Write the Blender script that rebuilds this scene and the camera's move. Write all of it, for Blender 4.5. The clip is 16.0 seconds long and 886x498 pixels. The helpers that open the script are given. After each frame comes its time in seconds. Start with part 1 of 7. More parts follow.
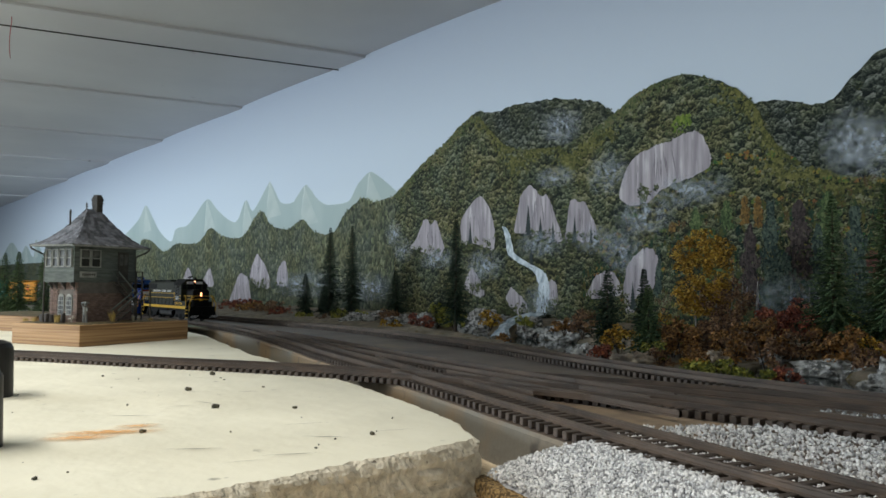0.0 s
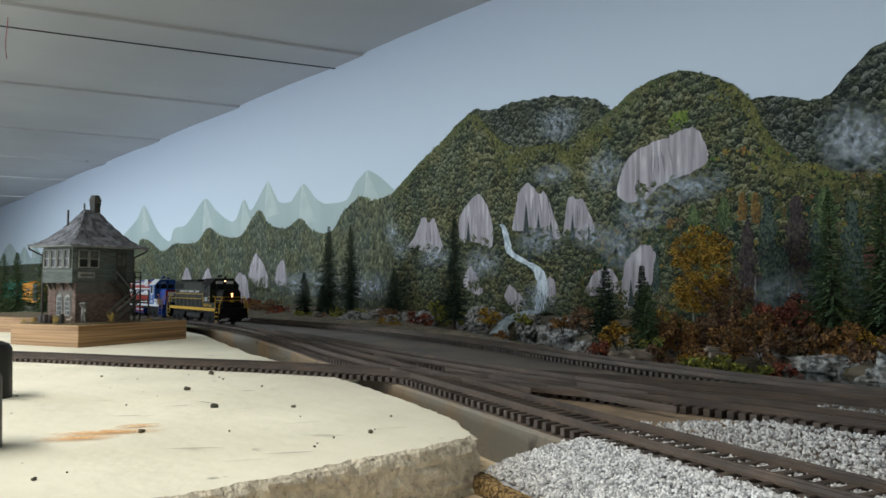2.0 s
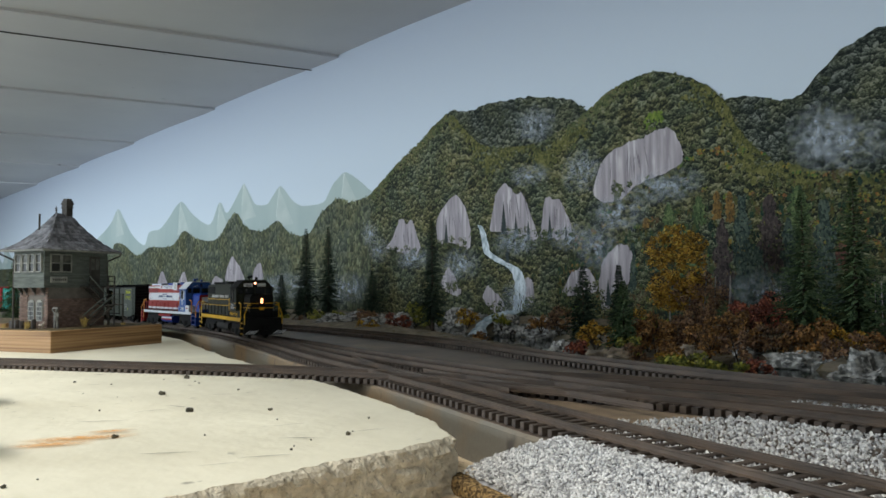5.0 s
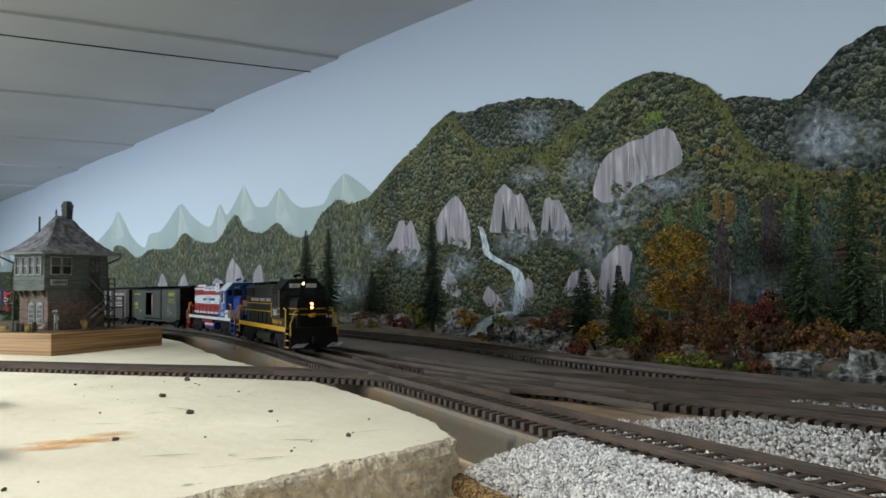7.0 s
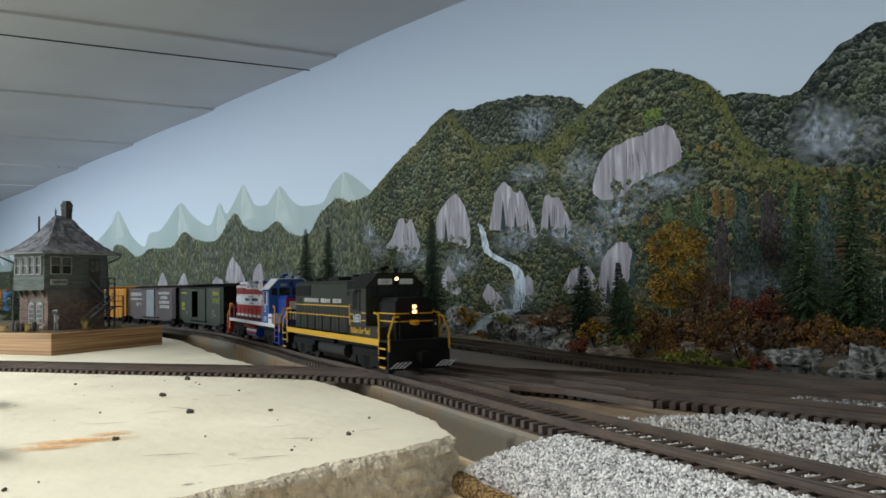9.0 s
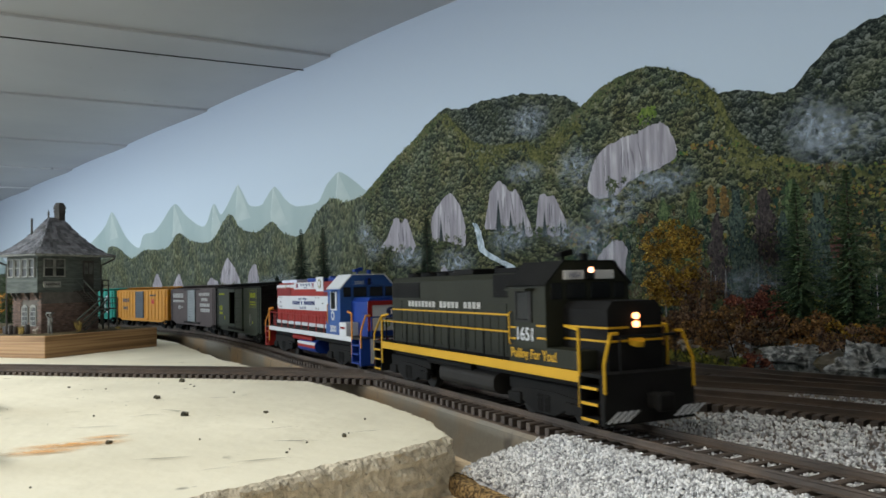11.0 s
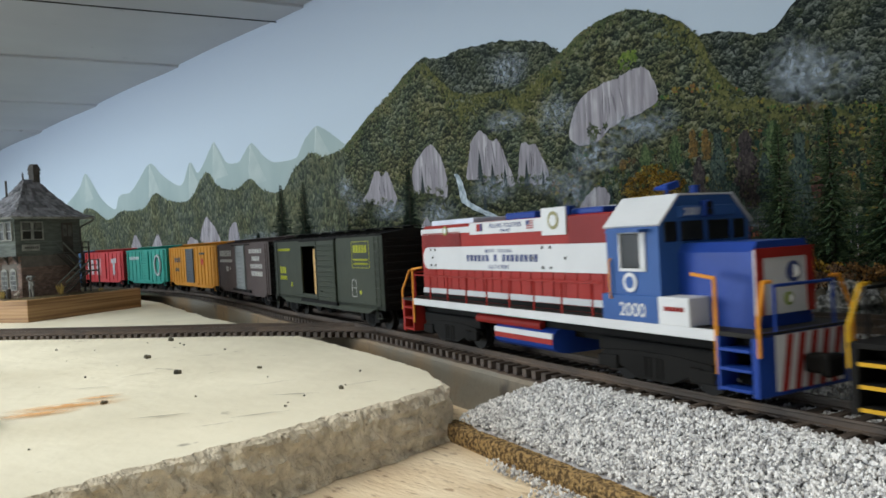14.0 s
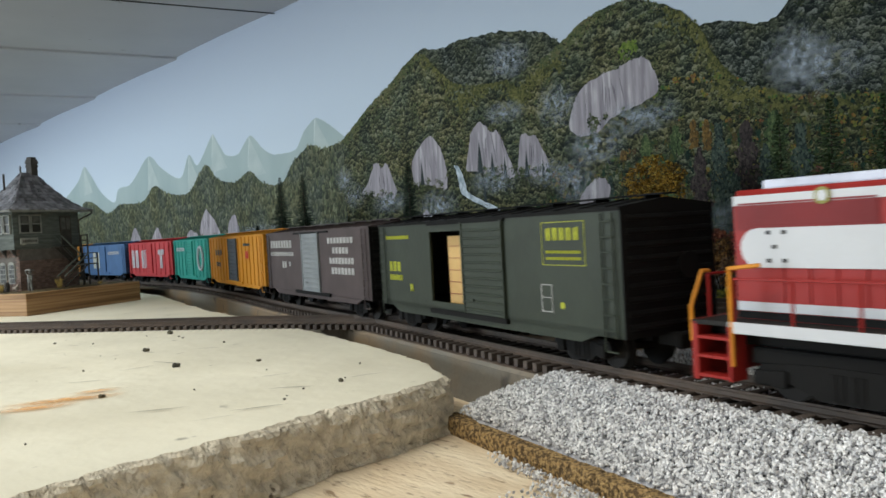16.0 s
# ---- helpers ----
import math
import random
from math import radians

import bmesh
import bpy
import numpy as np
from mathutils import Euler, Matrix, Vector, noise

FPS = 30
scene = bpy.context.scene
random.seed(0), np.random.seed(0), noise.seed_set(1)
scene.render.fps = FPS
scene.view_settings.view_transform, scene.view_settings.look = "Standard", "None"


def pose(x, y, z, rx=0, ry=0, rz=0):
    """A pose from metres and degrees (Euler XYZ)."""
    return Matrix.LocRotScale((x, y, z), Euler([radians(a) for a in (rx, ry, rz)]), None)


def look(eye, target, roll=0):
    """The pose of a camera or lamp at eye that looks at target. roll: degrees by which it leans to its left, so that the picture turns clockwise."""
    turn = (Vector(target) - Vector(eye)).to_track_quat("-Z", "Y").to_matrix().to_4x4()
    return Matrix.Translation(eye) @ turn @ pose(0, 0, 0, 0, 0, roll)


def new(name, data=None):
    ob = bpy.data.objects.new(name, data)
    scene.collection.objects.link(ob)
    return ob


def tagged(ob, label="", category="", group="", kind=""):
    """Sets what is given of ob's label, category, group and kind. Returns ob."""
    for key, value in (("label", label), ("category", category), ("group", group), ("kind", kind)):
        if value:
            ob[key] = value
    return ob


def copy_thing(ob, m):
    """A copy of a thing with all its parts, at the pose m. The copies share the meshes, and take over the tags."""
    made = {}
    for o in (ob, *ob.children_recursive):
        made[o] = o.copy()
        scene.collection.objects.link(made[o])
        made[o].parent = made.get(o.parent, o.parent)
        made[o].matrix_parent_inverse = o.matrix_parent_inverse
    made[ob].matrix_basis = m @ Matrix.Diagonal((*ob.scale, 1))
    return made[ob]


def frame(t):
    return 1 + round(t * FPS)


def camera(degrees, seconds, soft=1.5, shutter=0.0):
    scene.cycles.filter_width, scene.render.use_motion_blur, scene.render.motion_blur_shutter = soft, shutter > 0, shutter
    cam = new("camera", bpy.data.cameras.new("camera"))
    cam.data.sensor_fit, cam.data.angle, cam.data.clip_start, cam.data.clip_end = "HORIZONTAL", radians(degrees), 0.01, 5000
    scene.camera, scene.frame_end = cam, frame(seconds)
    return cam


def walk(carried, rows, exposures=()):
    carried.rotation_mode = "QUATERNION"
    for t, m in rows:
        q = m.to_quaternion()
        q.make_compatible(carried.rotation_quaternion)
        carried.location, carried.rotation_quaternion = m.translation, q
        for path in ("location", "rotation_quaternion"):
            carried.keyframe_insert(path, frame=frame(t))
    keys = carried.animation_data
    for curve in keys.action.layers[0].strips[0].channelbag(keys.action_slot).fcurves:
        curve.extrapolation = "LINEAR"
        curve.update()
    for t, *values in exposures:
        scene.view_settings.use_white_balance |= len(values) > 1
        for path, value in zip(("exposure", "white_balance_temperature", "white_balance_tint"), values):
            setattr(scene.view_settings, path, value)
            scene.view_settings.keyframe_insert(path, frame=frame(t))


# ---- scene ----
cam = camera(60.0, 16.0, soft=1.6, shutter=0.5)
PATH = [
    (0.0, look((-0.0001, 0.0002, 0.0500), (-0.7773, 0.6274, 0.0993), 0.52)),
    (0.5, look((0.0005, 0.0001, 0.0501), (-0.7793, 0.6241, 0.1002), 0.58)),
    (1.0, look((0.0005, 0.0001, 0.0499), (-0.7767, 0.6275, 0.0976), 0.44)),
    (1.5, look((0.0006, 0.0001, 0.0499), (-0.7768, 0.6273, 0.0977), 0.30)),
    (2.0, look((0.0008, 0.0002, 0.0501), (-0.7754, 0.6289, 0.0967), 0.12)),
    (2.5, look((0.0008, 0.0004, 0.0502), (-0.7687, 0.6373, 0.0966), 0.09)),
    (3.0, look((0.0004, 0.0008, 0.0500), (-0.7642, 0.6439, 0.0947), -0.17)),
    (3.5, look((0.0006, 0.0009, 0.0498), (-0.7631, 0.6448, 0.0956), -0.14)),
    (4.0, look((0.0006, 0.0009, 0.0497), (-0.7607, 0.6474, 0.0979), -0.13)),
    (6.5, look((0.0008, 0.0017, 0.0495), (-0.7551, 0.6546, 0.0974), -0.77)),
    (7.0, look((0.0009, 0.0012, 0.0496), (-0.7572, 0.6513, 0.0997), -0.67)),
    (7.5, look((0.0008, 0.0014, 0.0495), (-0.7587, 0.6499, 0.0998), -0.77)),
    (8.0, look((0.0007, 0.0017, 0.0496), (-0.7574, 0.6520, 0.0975), -0.90)),
    (8.5, look((0.0011, 0.0015, 0.0497), (-0.7578, 0.6508, 0.0982), -0.97)),
    (9.0, look((0.0011, 0.0014, 0.0498), (-0.7572, 0.6516, 0.0970), -0.92)),
    (11.5, look((-0.0003, 0.0028, 0.0500), (-0.7540, 0.6584, 0.0964), -1.40)),
    (12.0, look((0.0004, 0.0025, 0.0499), (-0.7493, 0.6627, 0.0964), -1.61)),
    (12.5, look((-0.0013, 0.0019, 0.0497), (-0.7419, 0.6726, 0.0906), -2.47)),
    (13.0, look((-0.0025, 0.0005, 0.0494), (-0.7456, 0.6693, 0.0752), -2.92)),
    (13.5, look((-0.0039, 0.0011, 0.0493), (-0.7464, 0.6709, 0.0585), -3.00)),
    (14.0, look((-0.0049, 0.0012, 0.0489), (-0.7441, 0.6744, 0.0327), -3.04)),
    (14.5, look((-0.0064, 0.0024, 0.0488), (-0.7437, 0.6776, 0.0253), -3.11)),
    (15.0, look((-0.0066, 0.0028, 0.0488), (-0.7426, 0.6793, 0.0230), -3.18)),
    (15.5, look((-0.0067, 0.0029, 0.0489), (-0.7457, 0.6761, 0.0229), -3.13)),
    (16.0, look((-0.0067, 0.0029, 0.0486), (-0.7462, 0.6755, 0.0221), -3.25)),
]
walk(cam, PATH, [(0.0, 0.0), (9.0, 0.0), (12.5, -0.05), (16.0, -0.08)])

# ---------------------------------------------------------------- light
world = bpy.data.worlds.new("world")
world.use_nodes = True
scene.world = world
world.node_tree.nodes["Background"].inputs[0].default_value = (0.55, 0.62, 0.72, 1)
world.node_tree.nodes["Background"].inputs[1].default_value = 0.35


def area_lamp(name, eye, target, size, power, colour):
    d = bpy.data.lights.new(name, "AREA")
    d.shape, d.size, d.size_y, d.energy, d.color = "RECTANGLE", size[0], size[1], power, colour
    ob = new(name, d)
    ob.matrix_world = look(eye, target)
    return ob


# daylight through the room's window, and the strip light over the aisle
area_lamp("window_light", (-2.6, -2.1, 0.30), (-0.8, 0.5, 0.1), (1.6, 1.1), 92, (0.80, 0.91, 1.0))
area_lamp("aisle_light", (-0.52, -0.58, 1.05), (-0.48, 0.0, 0.0), (1.3, 0.25), 17.5, (1.0, 0.96, 0.86))

# ---------------------------------------------------------------- materials


def mat(name, a, b=None, rough=0.7, metal=0.0, scale=60.0, detail=5.0, bump=0.0, bump_scale=300.0, spread=(0.35, 0.65),
        speck=None, speck_scale=400.0, speck_amount=0.3, island=0.0, piece=0.0, coords="Object", stretch=(1, 1, 1), spec=0.4):
    """Two colours mixed by noise, with fine specks, relief and a shift from piece to piece."""
    m = bpy.data.materials.new(name)
    m.use_nodes = True
    nt = m.node_tree
    n, l = nt.nodes, nt.links
    p = n["Principled BSDF"]
    p.inputs["Roughness"].default_value, p.inputs["Metallic"].default_value = rough, metal
    p.inputs["Specular IOR Level"].default_value = spec
    b = b or tuple(c * 0.75 for c in a)
    tc, mp = n.new("ShaderNodeTexCoord"), n.new("ShaderNodeMapping")
    mp.inputs["Scale"].default_value = stretch
    l.new(tc.outputs[coords], mp.inputs[0])
    nz, rp = n.new("ShaderNodeTexNoise"), n.new("ShaderNodeValToRGB")
    nz.inputs["Scale"].default_value, nz.inputs["Detail"].default_value = scale, detail
    l.new(mp.outputs[0], nz.inputs[0])
    rp.color_ramp.elements[0].position, rp.color_ramp.elements[1].position = spread
    rp.color_ramp.elements[0].color, rp.color_ramp.elements[1].color = (*b, 1), (*a, 1)
    l.new(nz.outputs[0], rp.inputs[0])
    out = rp.outputs[0]
    if speck:
        n2, r2, mx = n.new("ShaderNodeTexNoise"), n.new("ShaderNodeValToRGB"), n.new("ShaderNodeMix")
        n2.inputs["Scale"].default_value, n2.inputs["Detail"].default_value = speck_scale, 3
        l.new(mp.outputs[0], n2.inputs[0])
        r2.color_ramp.elements[0].position, r2.color_ramp.elements[1].position = 0.75 - speck_amount * 0.5, 0.82 - speck_amount * 0.4
        l.new(n2.outputs[0], r2.inputs[0])
        mx.data_type = "RGBA"
        mx.inputs[7].default_value = (*speck, 1)
        l.new(r2.outputs[0], mx.inputs[0]), l.new(out, mx.inputs[6])
        out = mx.outputs[2]
    if island or piece:
        g = n.new("ShaderNodeNewGeometry") if island else n.new("ShaderNodeObjectInfo")
        rnd = g.outputs["Random Per Island"] if island else g.outputs["Random"]
        mr, hs = n.new("ShaderNodeMapRange"), n.new("ShaderNodeHueSaturation")
        k = island or piece
        mr.inputs[3].default_value, mr.inputs[4].default_value = 1 - k, 1 + k
        l.new(rnd, mr.inputs[0]), l.new(mr.outputs[0], hs.inputs["Value"]), l.new(out, hs.inputs["Color"])
        out = hs.outputs[0]
    l.new(out, p.inputs["Base Color"])
    if bump:
        n3, bp = n.new("ShaderNodeTexNoise"), n.new("ShaderNodeBump")
        n3.inputs["Scale"].default_value, n3.inputs["Detail"].default_value = bump_scale, 6
        l.new(mp.outputs[0], n3.inputs[0])
        bp.inputs["Strength"].default_value, bp.inputs["Distance"].default_value = bump, 0.002
        l.new(n3.outputs[0], bp.inputs["Height"]), l.new(bp.outputs[0], p.inputs["Normal"])
    return m


def ramp_mat(name, stops, rough=0.85, patch=9.0, weight=0.45, bump=0.0, spec=0.2, grain=260.0):
    """Many small touches or leaves: each takes its own colour from a ramp, shifted by large patches and fine grain."""
    m = bpy.data.materials.new(name)
    m.use_nodes = True
    n, l = m.node_tree.nodes, m.node_tree.links
    p = n["Principled BSDF"]
    p.inputs["Roughness"].default_value = rough
    p.inputs["Specular IOR Level"].default_value = spec
    g, tc, nz = n.new("ShaderNodeNewGeometry"), n.new("ShaderNodeTexCoord"), n.new("ShaderNodeTexNoise")
    nz.inputs["Scale"].default_value, nz.inputs["Detail"].default_value = patch, 4
    l.new(tc.outputs["Object"], nz.inputs[0])
    st = n.new("ShaderNodeMapRange")
    st.inputs[1].default_value, st.inputs[2].default_value = 0.3, 0.7
    l.new(nz.outputs[0], st.inputs[0])
    fine = n.new("ShaderNodeTexNoise")
    fine.inputs["Scale"].default_value = grain
    l.new(tc.outputs["Object"], fine.inputs[0])
    m1, m2, rp = n.new("ShaderNodeMix"), n.new("ShaderNodeMix"), n.new("ShaderNodeValToRGB")
    m1.inputs[0].default_value, m2.inputs[0].default_value = weight, 0.38
    l.new(g.outputs["Random Per Island"], m1.inputs[2]), l.new(st.outputs[0], m1.inputs[3])
    l.new(m1.outputs[0], m2.inputs[2]), l.new(fine.outputs[0], m2.inputs[3])
    l.new(m2.outputs[0], rp.inputs[0])
    e = rp.color_ramp.elements
    while len(e) < len(stops):
        e.new(0.5)
    for k, c in enumerate(stops):
        e[k].position, e[k].color = 0.27 + 0.46 * k / (len(stops) - 1), (*c, 1)
    l.new(rp.outputs[0], p.inputs["Base Color"])
    return m


def glow(name, colour, strength):
    m = bpy.data.materials.new(name)
    m.use_nodes = True
    p = m.node_tree.nodes["Principled BSDF"]
    p.inputs["Base Color"].default_value = (*colour, 1)
    p.inputs["Emission Color"].default_value = (*colour, 1)
    p.inputs["Emission Strength"].default_value = strength
    return m


M_PLASTER = mat("cream_plaster", (0.79, 0.765, 0.635), (0.68, 0.655, 0.535), 0.85, scale=16, bump=0.25, bump_scale=120, speck=(0.30, 0.29, 0.24), speck_scale=90, speck_amount=0.12)
M_PLASTER_EDGE = mat("broken_plaster_edge", (0.80, 0.74, 0.61), (0.54, 0.49, 0.39), 0.95, scale=260, detail=8, bump=1.0, bump_scale=620, speck=(0.16, 0.135, 0.10), speck_scale=320, speck_amount=0.2)
M_PLYWOOD = mat("pale_plywood", (0.86, 0.75, 0.57), (0.70, 0.57, 0.40), 0.75, scale=34, stretch=(1, 3, 1), bump=0.4, bump_scale=220, speck=(0.34, 0.24, 0.15), speck_scale=130, speck_amount=0.3)
M_PLANK = mat("brown_painted_roadbed", (0.205, 0.160, 0.128), (0.120, 0.096, 0.080), 0.60, scale=22, bump=0.3, bump_scale=250, speck=(0.24, 0.19, 0.13), speck_scale=22, speck_amount=0.35)
M_PLANK_SIDE = mat("grey_painted_roadbed_side", (0.20, 0.185, 0.155), (0.26, 0.185, 0.11), 0.8, scale=12, bump=0.25, spread=(0.38, 0.52), speck=(0.10, 0.09, 0.08), speck_scale=60, speck_amount=0.25)
M_CORK = mat("brown_cork", (0.42, 0.28, 0.12), (0.11, 0.070, 0.032), 0.95, scale=850, detail=2, bump=1.0, bump_scale=900, spread=(0.42, 0.58))
M_TIE = mat("dark_brown_tie", (0.098, 0.074, 0.058), (0.056, 0.044, 0.037), 0.7, scale=200, bump=0.3, piece=0.3)
M_TIES = mat("dark_brown_ties", (0.098, 0.074, 0.058), (0.056, 0.044, 0.037), 0.7, scale=200, bump=0.3, island=0.3)
M_RAIL = mat("rust_painted_rail", (0.110, 0.077, 0.055), (0.062, 0.047, 0.037), 0.55, 0.2, scale=55, bump=0.2)
M_RAILHEAD = mat("worn_rail_head", (0.175, 0.142, 0.11), (0.10, 0.082, 0.064), 0.42, 0.35, scale=90)
M_GRAVEL = ramp_mat("white_grey_ballast", [(0.30, 0.303, 0.315), (0.51, 0.515, 0.53), (0.66, 0.665, 0.675), (0.77, 0.772, 0.78), (0.86, 0.86, 0.86)], weight=0.15)
M_GRAVEL_BED = mat("ballast_bed", (0.46, 0.47, 0.49), (0.30, 0.30, 0.32), 0.95, scale=500, bump=0.8, bump_scale=500)
M_CEIL = mat("grey_white_ceiling_paint", (0.60, 0.61, 0.63), (0.52, 0.53, 0.56), 0.75, scale=3, bump=0.1, bump_scale=40, speck=(0.25, 0.25, 0.26), speck_scale=22, speck_amount=0.05)
M_WALLPAINT = mat("plain_room_wall", (0.74, 0.73, 0.70), (0.68, 0.67, 0.64), 0.9, scale=2)
M_BLACK = mat("black_plastic", (0.015, 0.015, 0.016), (0.01, 0.01, 0.01), 0.45, scale=60)


def sky_paint():
    m = mat("sky_blue_wall_paint", (0.5, 0.6, 0.7), (0.45, 0.55, 0.66), 0.8, scale=2.0, bump=0.04, bump_scale=90)
    n, l = m.node_tree.nodes, m.node_tree.links
    tc, sp, rp, mx = n.new("ShaderNodeTexCoord"), n.new("ShaderNodeSeparateXYZ"), n.new("ShaderNodeValToRGB"), n.new("ShaderNodeMapRange")
    l.new(tc.outputs["Object"], sp.inputs[0])
    mx.inputs[1].default_value, mx.inputs[2].default_value = 0.05, 0.46
    l.new(sp.outputs["Z"], mx.inputs[0]), l.new(mx.outputs[0], rp.inputs[0])
    e = rp.color_ramp.elements
    e[0].color, e[1].color = (0.68, 0.765, 0.775, 1), (0.375, 0.43, 0.525, 1)
    e.new(0.45).color = (0.49, 0.56, 0.63, 1)
    l.new(rp.outputs[0], n["Principled BSDF"].inputs["Base Color"])
    return m


M_SKY = sky_paint()
M_GLASS_DARK = mat("dark_small_pane", (0.030, 0.032, 0.031), None, 0.45, scale=40, spec=0.2)

# ---------------------------------------------------------------- mesh helpers


def box(bm, a, b, bevel=0.0, m=None):
    r = bmesh.ops.create_cube(bm, size=1.0)
    vs = r["verts"]
    c, s = [(a[k] + b[k]) / 2 for k in range(3)], [abs(b[k] - a[k]) for k in range(3)]
    bmesh.ops.scale(bm, vec=s, verts=vs)
    bmesh.ops.translate(bm, vec=c, verts=vs)
    if bevel:
        es = list({e for v in vs for e in v.link_edges})
        vs = list({v for f in bmesh.ops.bevel(bm, geom=es, offset=bevel, segments=2, affect="EDGES", profile=0.5)["faces"] for v in f.verts} | {v for v in vs if v.is_valid})
    if m is not None:
        bmesh.ops.transform(bm, matrix=m, verts=vs)
    return vs


def rod(bm, p, q, r, n=8, r2=None):
    p, q = Vector(p), Vector(q)
    d = q - p
    vs = bmesh.ops.create_cone(bm, cap_ends=True, segments=n, radius1=r, radius2=r if r2 is None else r2, depth=d.length)["verts"]
    bmesh.ops.transform(bm, matrix=Matrix.Translation((p + q) / 2) @ d.to_track_quat("Z", "Y").to_matrix().to_4x4(), verts=vs)
    return vs


def prism(bm, outline, axis, lo, hi):
    """An outline of 2D points pushed out along an axis (0, 1 or 2)."""
    def put(u, v, w):
        return [(w, u, v), (u, w, v), (u, v, w)][axis]
    a = [bm.verts.new(put(u, v, lo)) for u, v in outline]
    b = [bm.verts.new(put(u, v, hi)) for u, v in outline]
    k = len(outline)
    fs = [bm.faces.new(a), bm.faces.new(b)] + [bm.faces.new((a[i], a[(i + 1) % k], b[(i + 1) % k], b[i])) for i in range(k)]
    bmesh.ops.recalc_face_normals(bm, faces=fs)


def part(name, bm, material, parent=None, label=""):
    me = bpy.data.meshes.new(name)
    bmesh.ops.recalc_face_normals(bm, faces=bm.faces)
    bm.to_mesh(me)
    bm.free()
    me.materials.append(material)
    ob = new(name, me)
    ob.parent = parent
    return tagged(ob, label) if label else ob


def mesh_part(name, verts, faces, material, parent=None, label=""):
    me = bpy.data.meshes.new(name)
    me.from_pydata(verts, [], faces)
    me.update()
    me.materials.append(material)
    ob = new(name, me)
    ob.parent = parent
    return tagged(ob, label) if label else ob


def empty(name, m=None):
    ob = new(name)
    ob.empty_display_size = 0.01
    if m is not None:
        ob.matrix_basis = m
    return ob


def spline(points, n=24):
    p = np.array(points, float)
    q = np.vstack([2 * p[0] - p[1], p, 2 * p[-1] - p[-2]])
    out = []
    for i in range(1, len(q) - 2):
        a, b, c, d = q[i - 1:i + 3]
        for k in range(n):
            u = k / n
            out.append(0.5 * (2 * b + (c - a) * u + (2 * a - 5 * b + 4 * c - d) * u * u + (3 * b - a - 3 * c + d) * u ** 3))
    return np.array(out + [p[-1]])


class Line:
    """A line on the layout with its length, for tracks and trains."""

    def __init__(self, points):
        self.c = spline(points)
        self.s = np.r_[0, np.cumsum(np.linalg.norm(np.diff(self.c, axis=0), axis=1))]
        self.length = self.s[-1]

    def at(self, s, side=0.0):
        p = np.array([np.interp(s, self.s, self.c[:, k]) for k in (0, 1)])
        return p + side * self.normal(s) if side else p

    def normal(self, s):
        d = np.array([np.interp(s + 0.003, self.s, self.c[:, k]) - np.interp(s - 0.003, self.s, self.c[:, k]) for k in (0, 1)])
        d /= np.linalg.norm(d)
        return np.array([-d[1], d[0]])


# ---------------------------------------------------------------- the room and the shelf's wall and ceiling
WALL, CEIL = 0.72, 0.45
bm = bmesh.new()
box(bm, (-6.0, WALL, -1.1), (1.6, WALL + 0.08, 1.5))
tagged(part("wall_north", bm, M_SKY), "wall painted pale blue as a hazy sky", "wall", kind="structure")
bm = bmesh.new()
box(bm, (-6.0, -3.0, -1.15), (1.6, WALL, -1.1))
tagged(part("floor", bm, mat("grey_floor", (0.25, 0.24, 0.22), None, 0.8, scale=4)), "plain grey room floor", "floor", kind="structure")
for name, a, b in (("wall_south", (-6.0, -3.1, -1.1), (1.6, -3.0, 1.5)), ("wall_east", (1.6, -3.0, -1.1), (1.7, WALL, 1.5)), ("wall_west", (-6.1, -3.0, -1.1), (-6.0, WALL, 1.5))):
    bm = bmesh.new()
    box(bm, a, b)
    tagged(part(name, bm, M_WALLPAINT), "plain light room wall", "wall", kind="structure")
bm = bmesh.new()
box(bm, (-6.0, -3.0, 1.5), (1.6, WALL, 1.55))
tagged(part("room_ceiling", bm, M_WALLPAINT), "plain light room ceiling", "ceiling", kind="structure")

# the underside of the upper deck: overlapping painted boards, each with one edge lower
SLANT = 0.22
bm = bmesh.new()
RIBS = [-5.9, -4.66, -3.93, -3.19, -2.65, -2.135, -1.616, -1.112, -0.66, -0.23, 0.19, 0.6, 1.05, 1.5]
for x0, x1 in zip(RIBS, RIBS[1:]):
    w = x1 - x0
    prism(bm, [(x0, CEIL + 0.0020), (x0, CEIL + 0.03), (x1, CEIL + 0.03), (x1, CEIL - 0.0026), (x1 - 0.006, CEIL - 0.0030), (x0 + w * 0.86, CEIL - 0.0026), (x0 + w * 0.62, CEIL + 0.0004), (x0 + w * 0.40, CEIL + 0.0020), (x0 + w * 0.2, CEIL + 0.0024)], 1, -0.12, WALL)
for v in bm.verts:
    v.co.x -= SLANT * (WALL - v.co.y)
ceiling = tagged(part("ceiling", bm, M_CEIL), "grey-white painted overlapping boards under an upper shelf", "ceiling", kind="structure")


def tube(points, r, n=6):
    """One round cable along a row of points."""
    vs, fs = [], []
    for i, p in enumerate(points):
        d = (Vector(points[min(i + 1, len(points) - 1)]) - Vector(points[max(i - 1, 0)])).normalized()
        u = d.orthogonal().normalized() if abs(d.z) > 0.9 else Vector((0, 0, 1)).cross(d).normalized()
        w = d.cross(u)
        vs += [tuple(Vector(p) + r * (u * math.cos(6.2832 * j / n) + w * math.sin(6.2832 * j / n))) for j in range(n)]
        if i:
            fs += [(n * (i - 1) + j, n * (i - 1) + (j + 1) % n, n * i + (j + 1) % n, n * i + j) for j in range(n)]
    return vs, fs + [tuple(range(n)), tuple(range(n * len(points) - n, n * len(points)))]


